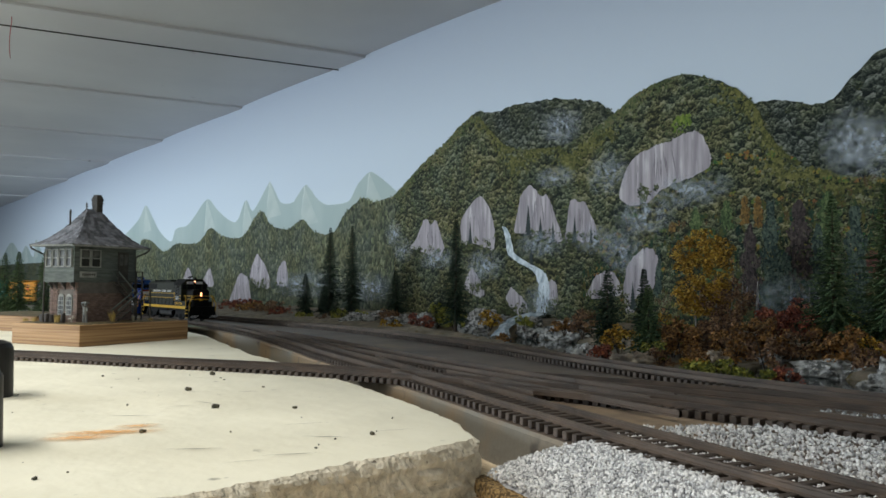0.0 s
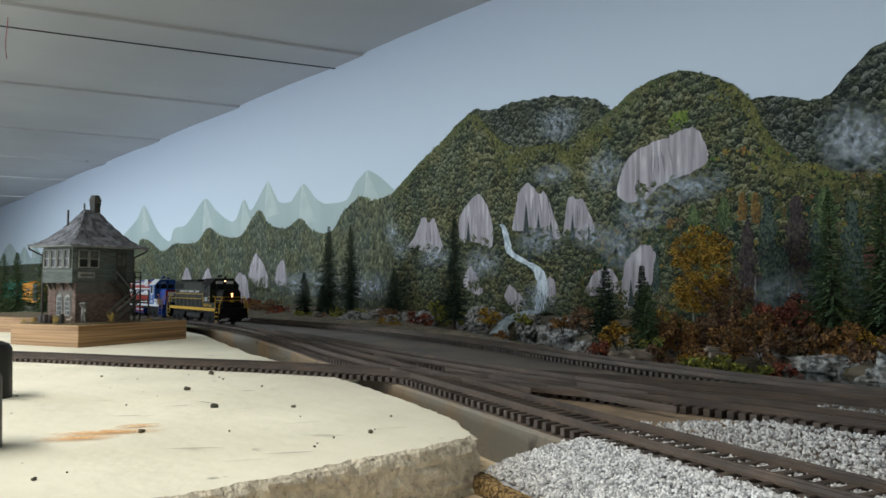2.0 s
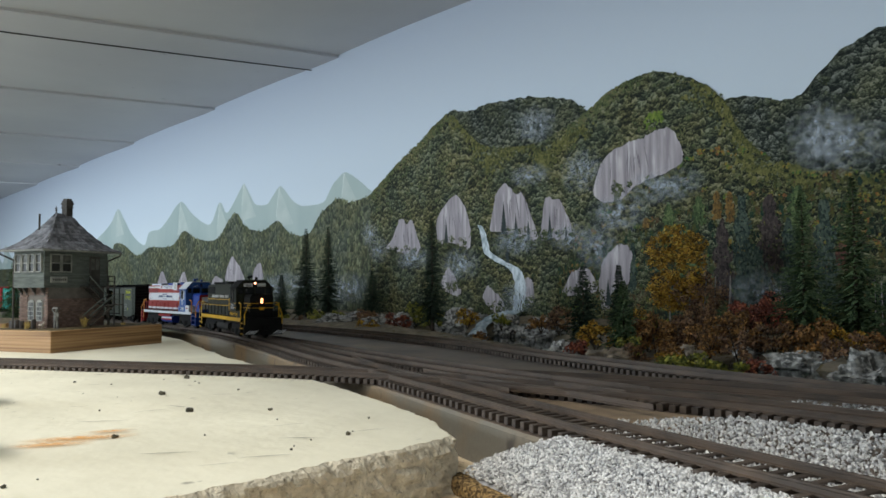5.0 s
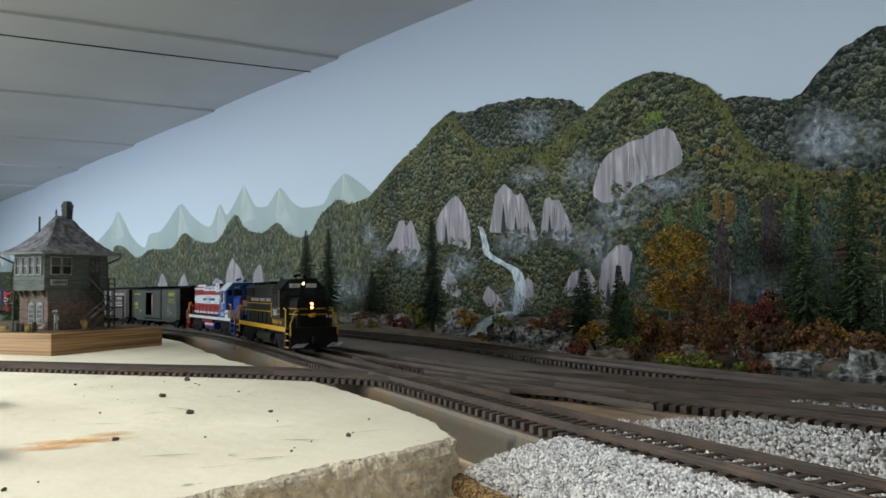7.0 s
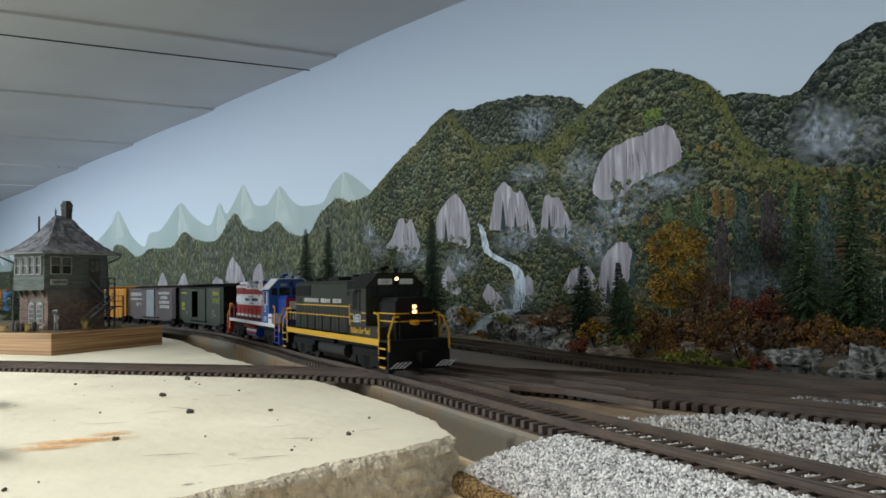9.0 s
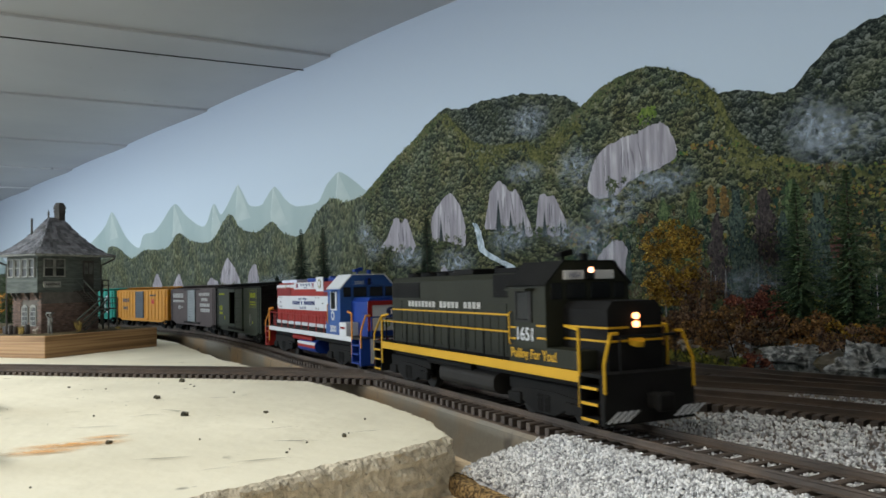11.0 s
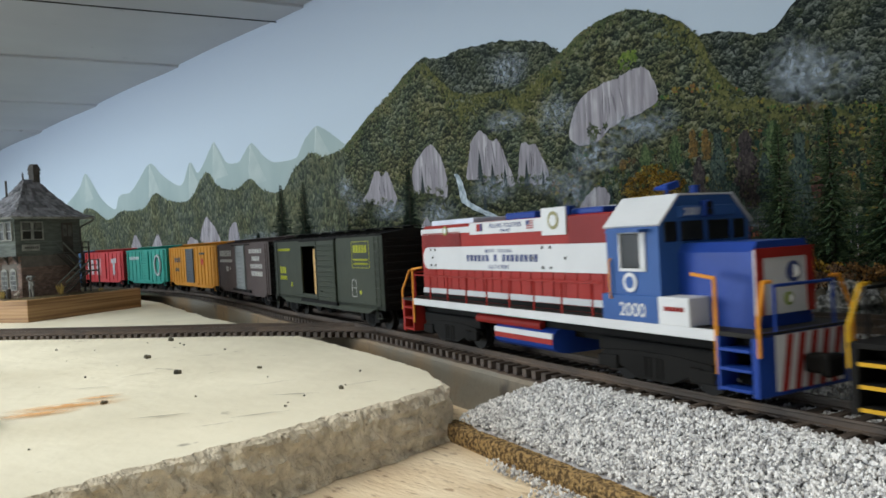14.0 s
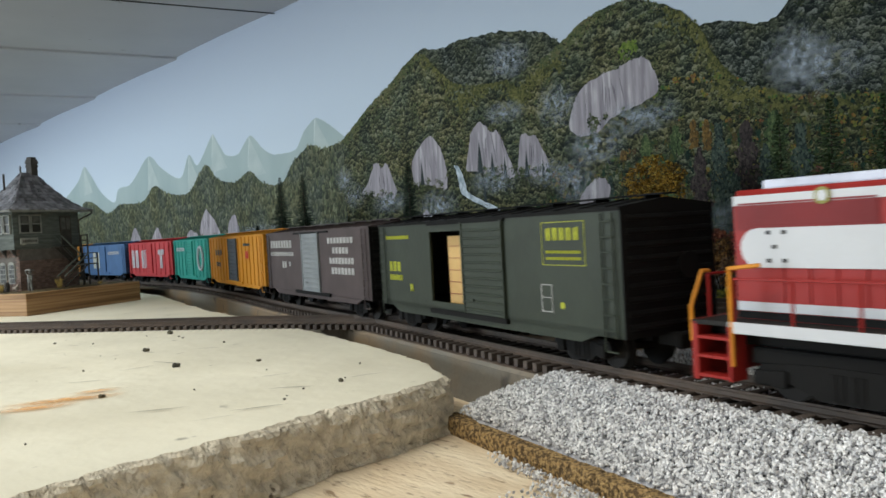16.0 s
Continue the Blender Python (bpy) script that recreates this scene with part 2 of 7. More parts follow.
vs, fs = tube([(-1.193 - 0.19 * k / 20, 0.715 - k / 20 * 0.83, CEIL - 0.008 - 0.002 * math.sin(k / 20 * 3.1)) for k in range(21)], 0.0012)
tagged(mesh_part("ceiling_cable", vs, fs, M_BLACK), "thin black cable along the painted ceiling boards", "cable")
vs, fs = tube([(-1.285, 0.205, CEIL + 0.01)] + [(-1.285 - 0.012 * math.sin(k / 14 * math.pi), 0.205, 0.44 - 0.055 * k / 14) for k in range(15)], 0.0006)
tagged(mesh_part("red_wire", vs, fs, mat("red_insulation", (0.35, 0.02, 0.02), None, 0.4)), "thin red wire hanging from the ceiling boards", "wire")

# ---------------------------------------------------------------- the painted backdrop
mural = tagged(empty("backdrop", pose(0, WALL, 0)), "painted mountain landscape with autumn woods, cliffs and a waterfall", "mural", kind="structure")


def painted(name, ridge, low, depth, material, rough=0.003, step=0.004, label=""):
    """A flat painted shape on the wall below a ridge line, with a ragged upper edge."""
    c = spline(ridge, 10)
    order = np.argsort(c[:, 0])
    xs = np.arange(c[0, 0], c[-1, 0], step)
    zs = np.interp(xs, c[order, 0], c[order, 1])
    vs, fs = [], []
    for i, (x, z) in enumerate(zip(xs, zs)):
        z += rough * (noise.noise((x * 160, 1.7, low)) + 0.6 * noise.noise((x * 420, 3.1, low)))
        vs += [(x, -depth, min(low, z)), (x, -depth, z)]
        if i:
            fs.append((2 * i - 2, 2 * i, 2 * i + 1, 2 * i - 1))
    return mesh_part(name, vs, fs, material, mural, label), xs, zs


def touches(name, xs, zs, low, depth, count, size, material, rng, stand=1.0, edge=0.35):
    """Brush touches: small ragged flat spots, scattered below a ridge line, with more along its edge."""
    vs, fs = [], []
    for k in range(count):
        x = rng.uniform(xs[0], xs[-1])
        z1 = float(np.interp(x, xs, zs))
        z = z1 - abs(rng.gauss(0, 0.006)) if rng.random() < edge * 0.3 else rng.uniform(low, z1)
        r = size * rng.uniform(0.5, 1.25)
        d = depth + 0.00012 * rng.random()
        m = rng.choice((5, 6, 7))
        b, w = len(vs), rng.uniform(0.55, 1.0)
        for j in range(m):
            a = 2 * math.pi * (j + rng.uniform(-0.3, 0.3)) / m
            q = r * rng.uniform(0.55, 1.2)
            vs.append((x + w * q * math.cos(a), -d, z + stand * q * math.sin(a)))
        fs.append(tuple(range(b, b + m)))
    ob = mesh_part(name, vs, fs, material, mural)
    return tagged(ob, kind="stuff")


def crowns(xs, zs, low, depth, count, size, lit, shade, rng, span=0.00016):
    """Painted tree crowns: clumps of fine touches, light above and dark below, the lower ones over the upper."""
    sets = ([], []), ([], [])
    top = max(zs)
    for k in range(count):
        x = rng.uniform(xs[0], xs[-1])
        z1 = float(np.interp(x, xs, zs)) - size * 0.5
        z = rng.uniform(low, z1) if rng.random() > 0.10 else z1 - abs(rng.gauss(0, 0.003))
        r, d = size * rng.uniform(0.7, 1.25), depth + span * (1 - max(0.0, z) / top)
        for j in range(15):
            u, v = rng.uniform(-1, 1), rng.uniform(-1, 1)
            if u * u + v * v > 1.1:
                continue
            vs, fs = sets[0 if v > -0.15 + 0.5 * abs(u) + rng.uniform(-0.4, 0.4) else 1]
            b, q0, m = len(vs), size * rng.uniform(0.16, 0.38), rng.choice((4, 5, 6))
            for i in range(m):
                a, q = 6.2832 * (i + rng.uniform(-0.3, 0.3)) / m, q0 * rng.uniform(0.6, 1.2)
                vs.append((x + r * u + q * math.cos(a), -d - 0.00002 * (v + 1), z + r * v * 0.9 + q * math.sin(a)))
            fs.append(tuple(range(b, b + m)))
    for (vs, fs), m in zip(sets, (lit, shade)):
        tagged(mesh_part("crown_touches", vs, fs, m, mural), kind="stuff")


def foliage_paint(name, cool, warm, size, patch=14.0, upright=1.0):
    """Painted tree crowns: clumps lit from above, dabbed with finer leaves; cool and warm ramps change over in patches."""
    m = bpy.data.materials.new(name)
    m.use_nodes = True
    n, l = m.node_tree.nodes, m.node_tree.links
    p = n["Principled BSDF"]
    p.inputs["Roughness"].default_value, p.inputs["Specular IOR Level"].default_value = 0.85, 0.2

    def math_node(op, a, b):
        k = n.new("ShaderNodeMath")
        k.operation = op
        for i, q in enumerate((a, b)):
            if isinstance(q, float):
                k.inputs[i].default_value = q
            else:
                l.new(q, k.inputs[i])
        return k.outputs[0]

    tc, mp = n.new("ShaderNodeTexCoord"), n.new("ShaderNodeMapping")
    mp.inputs["Scale"].default_value = (1, 0, 1 / upright)
    l.new(tc.outputs["Object"], mp.inputs[0])
    wob, sub, sc, add = n.new("ShaderNodeTexNoise"), n.new("ShaderNodeVectorMath"), n.new("ShaderNodeVectorMath"), n.new("ShaderNodeVectorMath")
    wob.inputs["Scale"].default_value, wob.inputs["Detail"].default_value = 0.9 / size, 3
    l.new(mp.outputs[0], wob.inputs[0])
    sub.operation, sc.operation = "SUBTRACT", "SCALE"
    sub.inputs[1].default_value = (0.5, 0.5, 0.5)
    sc.inputs["Scale"].default_value = size * 1.5
    l.new(wob.outputs["Color"], sub.inputs[0]), l.new(sub.outputs[0], sc.inputs[0])
    l.new(mp.outputs[0], add.inputs[0]), l.new(sc.outputs[0], add.inputs[1])
    parts = []
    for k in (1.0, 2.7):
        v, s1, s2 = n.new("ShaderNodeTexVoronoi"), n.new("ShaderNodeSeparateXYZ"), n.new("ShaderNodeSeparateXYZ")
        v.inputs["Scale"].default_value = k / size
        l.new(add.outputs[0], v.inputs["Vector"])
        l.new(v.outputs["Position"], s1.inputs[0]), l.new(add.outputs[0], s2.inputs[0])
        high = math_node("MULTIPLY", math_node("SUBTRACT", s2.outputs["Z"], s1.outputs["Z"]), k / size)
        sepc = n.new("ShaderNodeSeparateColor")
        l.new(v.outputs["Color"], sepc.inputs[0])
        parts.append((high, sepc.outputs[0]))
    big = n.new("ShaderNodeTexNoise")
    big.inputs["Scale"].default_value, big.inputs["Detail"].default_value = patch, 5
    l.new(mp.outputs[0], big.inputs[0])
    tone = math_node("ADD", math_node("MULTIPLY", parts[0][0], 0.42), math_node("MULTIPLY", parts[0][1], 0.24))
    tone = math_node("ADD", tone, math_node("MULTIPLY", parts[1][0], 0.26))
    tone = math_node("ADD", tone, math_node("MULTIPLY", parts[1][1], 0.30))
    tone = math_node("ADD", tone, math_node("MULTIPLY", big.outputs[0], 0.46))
    ramps = []
    for stops in (cool, warm):
        rp = n.new("ShaderNodeValToRGB")
        e = rp.color_ramp.elements
        while len(e) < len(stops):
            e.new(0.5)
        for k, c in enumerate(stops):
            e[k].position, e[k].color = 0.29 + 0.56 * k / (len(stops) - 1), (*c, 1)
        l.new(tone, rp.inputs[0])
        ramps.append(rp.outputs[0])
    pn, mr, mx = n.new("ShaderNodeTexNoise"), n.new("ShaderNodeMapRange"), n.new("ShaderNodeMix")
    pn.inputs["Scale"].default_value, pn.inputs["Detail"].default_value = patch * 1.7, 6
    l.new(tc.outputs["Object"], pn.inputs[0]), l.new(pn.outputs[0], mr.inputs[0])
    mr.inputs[1].default_value, mr.inputs[2].default_value = 0.42, 0.62
    mx.data_type = "RGBA"
    l.new(mr.outputs[0], mx.inputs[0]), l.new(ramps[0], mx.inputs[6]), l.new(ramps[1], mx.inputs[7])
    l.new(mx.outputs[2], p.inputs["Base Color"])
    return m


M_FAR = mat("pale_grey_green_far_paint", (0.375, 0.445, 0.43), (0.285, 0.36, 0.355), 0.85, scale=9, stretch=(1, 1, 0.4), spread=(0.3, 0.7))
M_FAR_LIGHT = mat("pale_light_paint", (0.43, 0.49, 0.465), (0.37, 0.435, 0.42), 0.85, scale=30)
M_FAR_RIDGE = mat("whitish_ridge_paint", (0.60, 0.64, 0.62), (0.46, 0.52, 0.50), 0.85, scale=60)
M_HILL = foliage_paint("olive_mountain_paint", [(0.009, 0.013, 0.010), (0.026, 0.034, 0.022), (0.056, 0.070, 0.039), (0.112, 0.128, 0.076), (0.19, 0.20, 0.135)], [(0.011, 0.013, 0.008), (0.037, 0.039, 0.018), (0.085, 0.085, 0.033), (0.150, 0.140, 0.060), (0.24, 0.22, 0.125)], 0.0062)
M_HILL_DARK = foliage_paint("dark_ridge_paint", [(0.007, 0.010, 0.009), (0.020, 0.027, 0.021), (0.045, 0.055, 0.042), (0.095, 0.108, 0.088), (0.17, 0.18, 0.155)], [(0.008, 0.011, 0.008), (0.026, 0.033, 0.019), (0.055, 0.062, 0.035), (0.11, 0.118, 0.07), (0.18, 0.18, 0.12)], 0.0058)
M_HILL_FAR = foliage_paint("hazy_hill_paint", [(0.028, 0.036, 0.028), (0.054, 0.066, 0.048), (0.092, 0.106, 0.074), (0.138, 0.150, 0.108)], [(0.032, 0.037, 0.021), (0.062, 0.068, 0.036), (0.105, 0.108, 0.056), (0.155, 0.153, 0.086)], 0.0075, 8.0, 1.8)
M_CONIFER_PAINT = mat("blue_black_conifer_paint", (0.030, 0.045, 0.042), (0.016, 0.024, 0.022), 0.85, scale=90)
M_DAB = ramp_mat("olive_foliage_paint", [(0.024, 0.038, 0.020), (0.050, 0.068, 0.030), (0.088, 0.104, 0.042), (0.070, 0.090, 0.040), (0.135, 0.140, 0.060), (0.100, 0.085, 0.045), (0.17, 0.175, 0.10)], patch=38, weight=0.55, grain=600)
M_CROWN_SHADE = ramp_mat("deep_shade_paint", [(0.006, 0.010, 0.007), (0.014, 0.021, 0.012), (0.030, 0.038, 0.018), (0.055, 0.060, 0.026)], patch=30, weight=0.3, grain=600)
M_DAB_FAR = ramp_mat("grey_green_foliage_paint", [(0.014, 0.020, 0.014), (0.034, 0.044, 0.028), (0.066, 0.078, 0.048), (0.12, 0.135, 0.09)], patch=45, weight=0.4, grain=600)
M_DAB_HAZY = ramp_mat("hazy_foliage_paint", [(0.045, 0.055, 0.035), (0.085, 0.10, 0.055), (0.135, 0.15, 0.08), (0.21, 0.22, 0.14)], patch=8, weight=0.4, grain=500)
M_DAB_WOOD = ramp_mat("autumn_wood_paint", [(0.010, 0.013, 0.010), (0.012, 0.030, 0.022), (0.022, 0.050, 0.028), (0.040, 0.058, 0.020), (0.085, 0.075, 0.022), (0.060, 0.030, 0.018), (0.16, 0.17, 0.10)], patch=18, weight=0.5, grain=600)
rng = random.Random(5)

FAR = [(-2.60, 0.165), (-2.404, 0.215), (-2.320, 0.243), (-2.264, 0.277), (-2.207, 0.243), (-2.141, 0.197), (-2.050, 0.165), (-2.013, 0.196), (-1.940, 0.200), (-1.888, 0.220), (-1.806, 0.257), (-1.743, 0.227), (-1.669, 0.197), (-1.627, 0.196), (-1.587, 0.237), (-1.554, 0.212), (-1.529, 0.222), (-1.470, 0.268)]
FAR_RIGHT = [(-1.470, 0.268), (-1.444, 0.242), (-1.417, 0.218), (-1.371, 0.214), (-1.355, 0.222), (-1.320, 0.2435), (-1.301, 0.237), (-1.271, 0.214), (-1.241, 0.201), (-1.213, 0.198), (-1.173, 0.198), (-1.154, 0.203), (-1.135, 0.223), (-1.120, 0.233), (-1.093, 0.2445), (-1.066, 0.235), (-1.046, 0.224), (-1.016, 0.206), (-0.977, 0.185), (-0.955, 0.171)]
FAR_LEFT = [(-5.6, 0.16), (-5.0, 0.15), (-4.6, 0.17), (-4.30, 0.249), (-4.059, 0.188), (-3.934, 0.220), (-3.775, 0.165), (-3.731, 0.240), (-3.575, 0.174), (-3.246, 0.146), (-2.55, 0.150)]
FRONT = [(-5.9, 0.12), (-4.59, 0.141), (-2.574, 0.136), (-2.271, 0.180), (-2.103, 0.140), (-2.010, 0.156), (-1.861, 0.154), (-1.784, 0.185), (-1.706, 0.163), (-1.598, 0.158), (-1.515, 0.207), (-1.455, 0.173), (-1.386, 0.163), (-1.328, 0.177), (-1.272, 0.150), (-1.210, 0.147), (-1.172, 0.177), (-1.118, 0.201), (-1.074, 0.192), (-1.016, 0.199), (-0.985, 0.214)]
FRONT_R = [(-1.016, 0.199), (-0.956, 0.234), (-0.886, 0.268), (-0.825, 0.297), (-0.786, 0.266), (-0.746, 0.239), (-0.669, 0.229), (-0.613, 0.240), (-0.566, 0.259), (-0.538, 0.274), (-0.500, 0.283), (-0.468, 0.281), (-0.434, 0.266), (-0.400, 0.239), (-0.383, 0.202), (-0.360, 0.177), (-0.334, 0.163), (-0.276, 0.149), (-0.1, 0.14), (0.5, 0.15), (1.5, 0.15)]
BACK = [(-0.872, 0.224), (-0.825, 0.296), (-0.786, 0.294), (-0.730, 0.296), (-0.659, 0.290), (-0.595, 0.274), (-0.568, 0.256), (-0.48, 0.235), (-0.400, 0.236), (-0.371, 0.235), (-0.338, 0.225), (-0.320, 0.227), (-0.307, 0.240), (-0.287, 0.257), (-0.274, 0.264), (-0.242, 0.273), (-0.179, 0.262), (0.1, 0.22), (0.6, 0.25), (1.5, 0.2)]
for ridge in (FAR, FAR_RIGHT):
    painted("far_peaks", ridge, 0.0, 0.0003, M_FAR, 0.0008, label="pale misty green far peaks")
painted("far_peaks", FAR_LEFT, 0.0, 0.0003, M_FAR, 0.001, label="pale blue-green far peaks")
for x, z in ((-2.264, 0.277), (-1.806, 0.257), (-1.587, 0.237), (-1.470, 0.268), (-1.320, 0.2435), (-1.093, 0.2445), (-4.30, 0.249), (-3.934, 0.220), (-3.731, 0.240)):
    # the face in light beside a crooked ridge line that runs down from the top
    down = [(x + 0.003 * noise.noise((k * 0.9, x * 40, 0)) - 0.0022 * k, z - 0.002 - 0.011 * k) for k in range(8)]
    vs = [(u, -0.0004, v) for u, v in down] + [(x + 0.010 + 0.0075 * k, -0.0004, z - 0.016 - 0.0098 * k) for k in range(6, -1, -1)]
    mesh_part("lit_peak_face", vs, [tuple(range(len(vs)))], M_FAR_LIGHT, mural)
    vs, fs = [], []
    for k, (u, v) in enumerate(down[:6]):
        w = 0.0016 * (1 - k / 7)
        vs += [(u - w, -0.00045, v), (u + w * 0.6, -0.00045, v)]
        if k:
            fs.append((2 * k - 2, 2 * k - 1, 2 * k + 1, 2 * k))
    mesh_part("ridge_line", vs, fs, M_FAR_RIDGE, mural)
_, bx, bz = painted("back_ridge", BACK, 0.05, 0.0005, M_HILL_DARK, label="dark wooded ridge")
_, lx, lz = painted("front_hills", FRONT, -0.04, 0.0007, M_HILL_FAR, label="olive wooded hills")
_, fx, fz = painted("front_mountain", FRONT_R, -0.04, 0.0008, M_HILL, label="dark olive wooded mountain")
crowns(bx[bx < 0.3], bz[bx < 0.3], 0.14, 0.00058, 500, 0.0048, M_DAB_FAR, M_CROWN_SHADE, rng, 0.00008)
touches("foliage_touches", lx[lx > -2.9], lz[lx > -2.9], -0.02, 0.00078, 2600, 0.0036, M_DAB_HAZY, rng, 1.5)
keep = fx < 0.35
crowns(fx[keep], fz[keep], 0.0, 0.00095, 1100, 0.0050, M_DAB, M_CROWN_SHADE, rng)


def along(points, count, spread, material, size):
    """Lit foliage dabbed along a spur's crest, thinning out below it."""
    c = spline(points, 12)
    vs, fs = [], []
    for k in range(count):
        x, z = c[rng.randrange(len(c))]
        x, z = x + rng.gauss(0, spread), z - abs(rng.gauss(0, spread * 1.3)) + spread * 0.4
        z = min(z, float(np.interp(x, fx, fz)) - size * 0.6)
        q0, m, b = size * rng.uniform(0.5, 1.3), rng.choice((4, 5, 6)), len(vs)
        for i in range(m):
            a, q = 6.2832 * (i + rng.uniform(-0.3, 0.3)) / m, q0 * rng.uniform(0.6, 1.2)
            vs.append((x + q * math.cos(a), -0.00118 - 0.0001 * rng.random() * 0.5, z + q * math.sin(a)))
        fs.append(tuple(range(b, b + m)))
    tagged(mesh_part("crest_touches", vs, fs, material, mural), kind="stuff")


M_CREST = ramp_mat("sunlit_olive_paint", [(0.030, 0.037, 0.015), (0.066, 0.072, 0.024), (0.112, 0.112, 0.036), (0.160, 0.152, 0.055)], patch=40, weight=0.3, grain=600)
along([(-0.810, 0.290), (-0.785, 0.273), (-0.761, 0.248), (-0.7425, 0.2265), (-0.740, 0.206)], 420, 0.0070, M_CREST, 0.0022)
along([(-0.5755, 0.2388), (-0.604, 0.229), (-0.630, 0.215), (-0.640, 0.2075)], 330, 0.0065, M_CREST, 0.0022)
along([(-0.720, 0.222), (-0.694, 0.237), (-0.678, 0.238), (-0.6495, 0.2176), (-0.638, 0.207)], 420, 0.0075, M_CREST, 0.0022)
along([(-0.440, 0.266), (-0.407, 0.241), (-0.3876, 0.221), (-0.378, 0.1985), (-0.371, 0.186), (-0.376, 0.168)], 420, 0.0080, M_CREST, 0.0024)
along([(-0.369, 0.165), (-0.3375, 0.160), (-0.316, 0.151), (-0.276, 0.142), (-0.22, 0.138)], 420, 0.0070, M_CREST, 0.0024)
along([(-1.016, 0.197), (-0.956, 0.231), (-0.886, 0.265), (-0.825, 0.293)], 420, 0.0050, M_DAB, 0.0020)
along([(-0.612, 0.238), (-0.566, 0.256), (-0.538, 0.271), (-0.500, 0.281)], 300, 0.0050, M_DAB, 0.0020)
along([(-0.485, 0.236), (-0.476, 0.236)], 60, 0.0050, ramp_mat("bright_green_paint", [(0.06, 0.10, 0.02), (0.12, 0.17, 0.03), (0.19, 0.23, 0.05)]), 0.0024)
low = np.minimum(fz, np.interp(fx, [-1.0, -0.62, -0.5, -0.3, 0.3], [0.04, 0.07, 0.12, 0.15, 0.15]))
touches("wood_touches", fx[keep & (fx > -0.62)], low[keep & (fx > -0.62)], -0.01, 0.00114, 3000, 0.0032, M_DAB_WOOD, rng, 1.5, 0.0)

M_DAB_AUTUMN = ramp_mat("autumn_crown_paint", [(0.020, 0.060, 0.030), (0.040, 0.105, 0.030), (0.095, 0.13, 0.030), (0.19, 0.16, 0.035), (0.20, 0.105, 0.030), (0.13, 0.050, 0.028), (0.16, 0.17, 0.06)], patch=26, weight=0.65, grain=600)
sel = keep & (fx > -0.60)
mid = np.minimum(fz, np.interp(fx, [-0.6, -0.5, -0.42, -0.3, 0.3], [0.10, 0.17, 0.19, 0.17, 0.14]))
crowns(fx[sel], mid[sel], 0.02, 0.00124, 420, 0.0056, M_DAB_AUTUMN, M_CROWN_SHADE, rng, 0.00008)

# trees of the painted wood, each a column of upright touches
def wood_tree(x, z0, z1, w, stops, count, tip=0.25):
    m = ramp_mat("wood_tree_paint", stops, patch=60, weight=0.25, grain=700)
    vs, fs = [], []
    for k in range(int(count * 1.5)):
        u = rng.random() ** 0.9
        half = w * (tip + (1 - tip) * min(1.0, 2.2 * (1 - u))) * (0.75 + 0.25 * math.sin(u * 23 + x * 90))
        px, pz = x + half * rng.uniform(-1, 1), z0 + (z1 - z0) * u
        q0, j, b = 0.0019 * rng.uniform(0.5, 1.25), rng.choice((4, 5, 6)), len(vs)
        d = 0.00135 + 0.0001 * rng.random()
        for i in range(j):
            a, q = 6.2832 * (i + rng.uniform(-0.3, 0.3)) / j, q0 * rng.uniform(0.6, 1.2)
            vs.append((px + 0.8 * q * math.cos(a), -d, pz + 1.2 * q * math.sin(a)))
        fs.append(tuple(range(b, b + j)))
    tagged(mesh_part("wood_tree", vs, fs, m, mural), kind="stuff")


TEAL = [(0.012, 0.020, 0.018), (0.026, 0.042, 0.035), (0.050, 0.072, 0.057), (0.090, 0.115, 0.085)]
PLUM = [(0.016, 0.014, 0.014), (0.034, 0.027, 0.026), (0.056, 0.043, 0.040), (0.085, 0.068, 0.06)]
LEAF = [(0.022, 0.038, 0.018), (0.048, 0.076, 0.030), (0.080, 0.118, 0.044), (0.13, 0.16, 0.07)]
AMBER = [(0.060, 0.040, 0.018), (0.110, 0.068, 0.022), (0.17, 0.100, 0.028), (0.22, 0.14, 0.045)]
for x, z0, z1, w, stops, count in ((-0.3806, 0.030, 0.136, 0.013, TEAL, 620), (-0.4027, 0.035, 0.114, 0.012, PLUM, 460), (-0.353, 0.060, 0.134, 0.014, PLUM, 520), (-0.302, 0.020, 0.125, 0.014, TEAL, 640), (-0.511, 0.040, 0.095, 0.006, TEAL, 180), (-0.464, 0.100, 0.136, 0.008, LEAF, 200), (-0.4077, 0.116, 0.143, 0.0055, AMBER, 130),
                                   (-0.394, 0.113, 0.142, 0.0050, AMBER, 130), (-0.428, 0.112, 0.140, 0.008, LEAF, 170), (-0.335, 0.030, 0.110, 0.012, TEAL, 420), (-0.2873, 0.062, 0.085, 0.006, [(0.06, 0.025, 0.020), (0.12, 0.05, 0.04), (0.17, 0.08, 0.05)], 90), (-0.365, 0.030, 0.085, 0.012, TEAL, 300), (-0.493, 0.113, 0.122, 0.005, AMBER, 40), (-0.325, 0.10, 0.140, 0.012, LEAF, 260), (-0.445, 0.04, 0.112, 0.014, LEAF, 420)):
    wood_tree(x, z0, z1, w, stops, count)

# grey-lilac cliffs
M_CLIFF = mat("lilac_grey_cliff_paint", (0.40, 0.365, 0.385), (0.19, 0.17, 0.19), 0.85, scale=150, detail=7, stretch=(1, 1, 0.10), spread=(0.28, 0.66), speck=(0.50, 0.47, 0.48), speck_scale=170, speck_amount=0.35)
M_CLIFF_SHADE = mat("shaded_cliff_paint", (0.20, 0.18, 0.20), (0.11, 0.10, 0.115), 0.85, scale=150, stretch=(1, 1, 0.15))


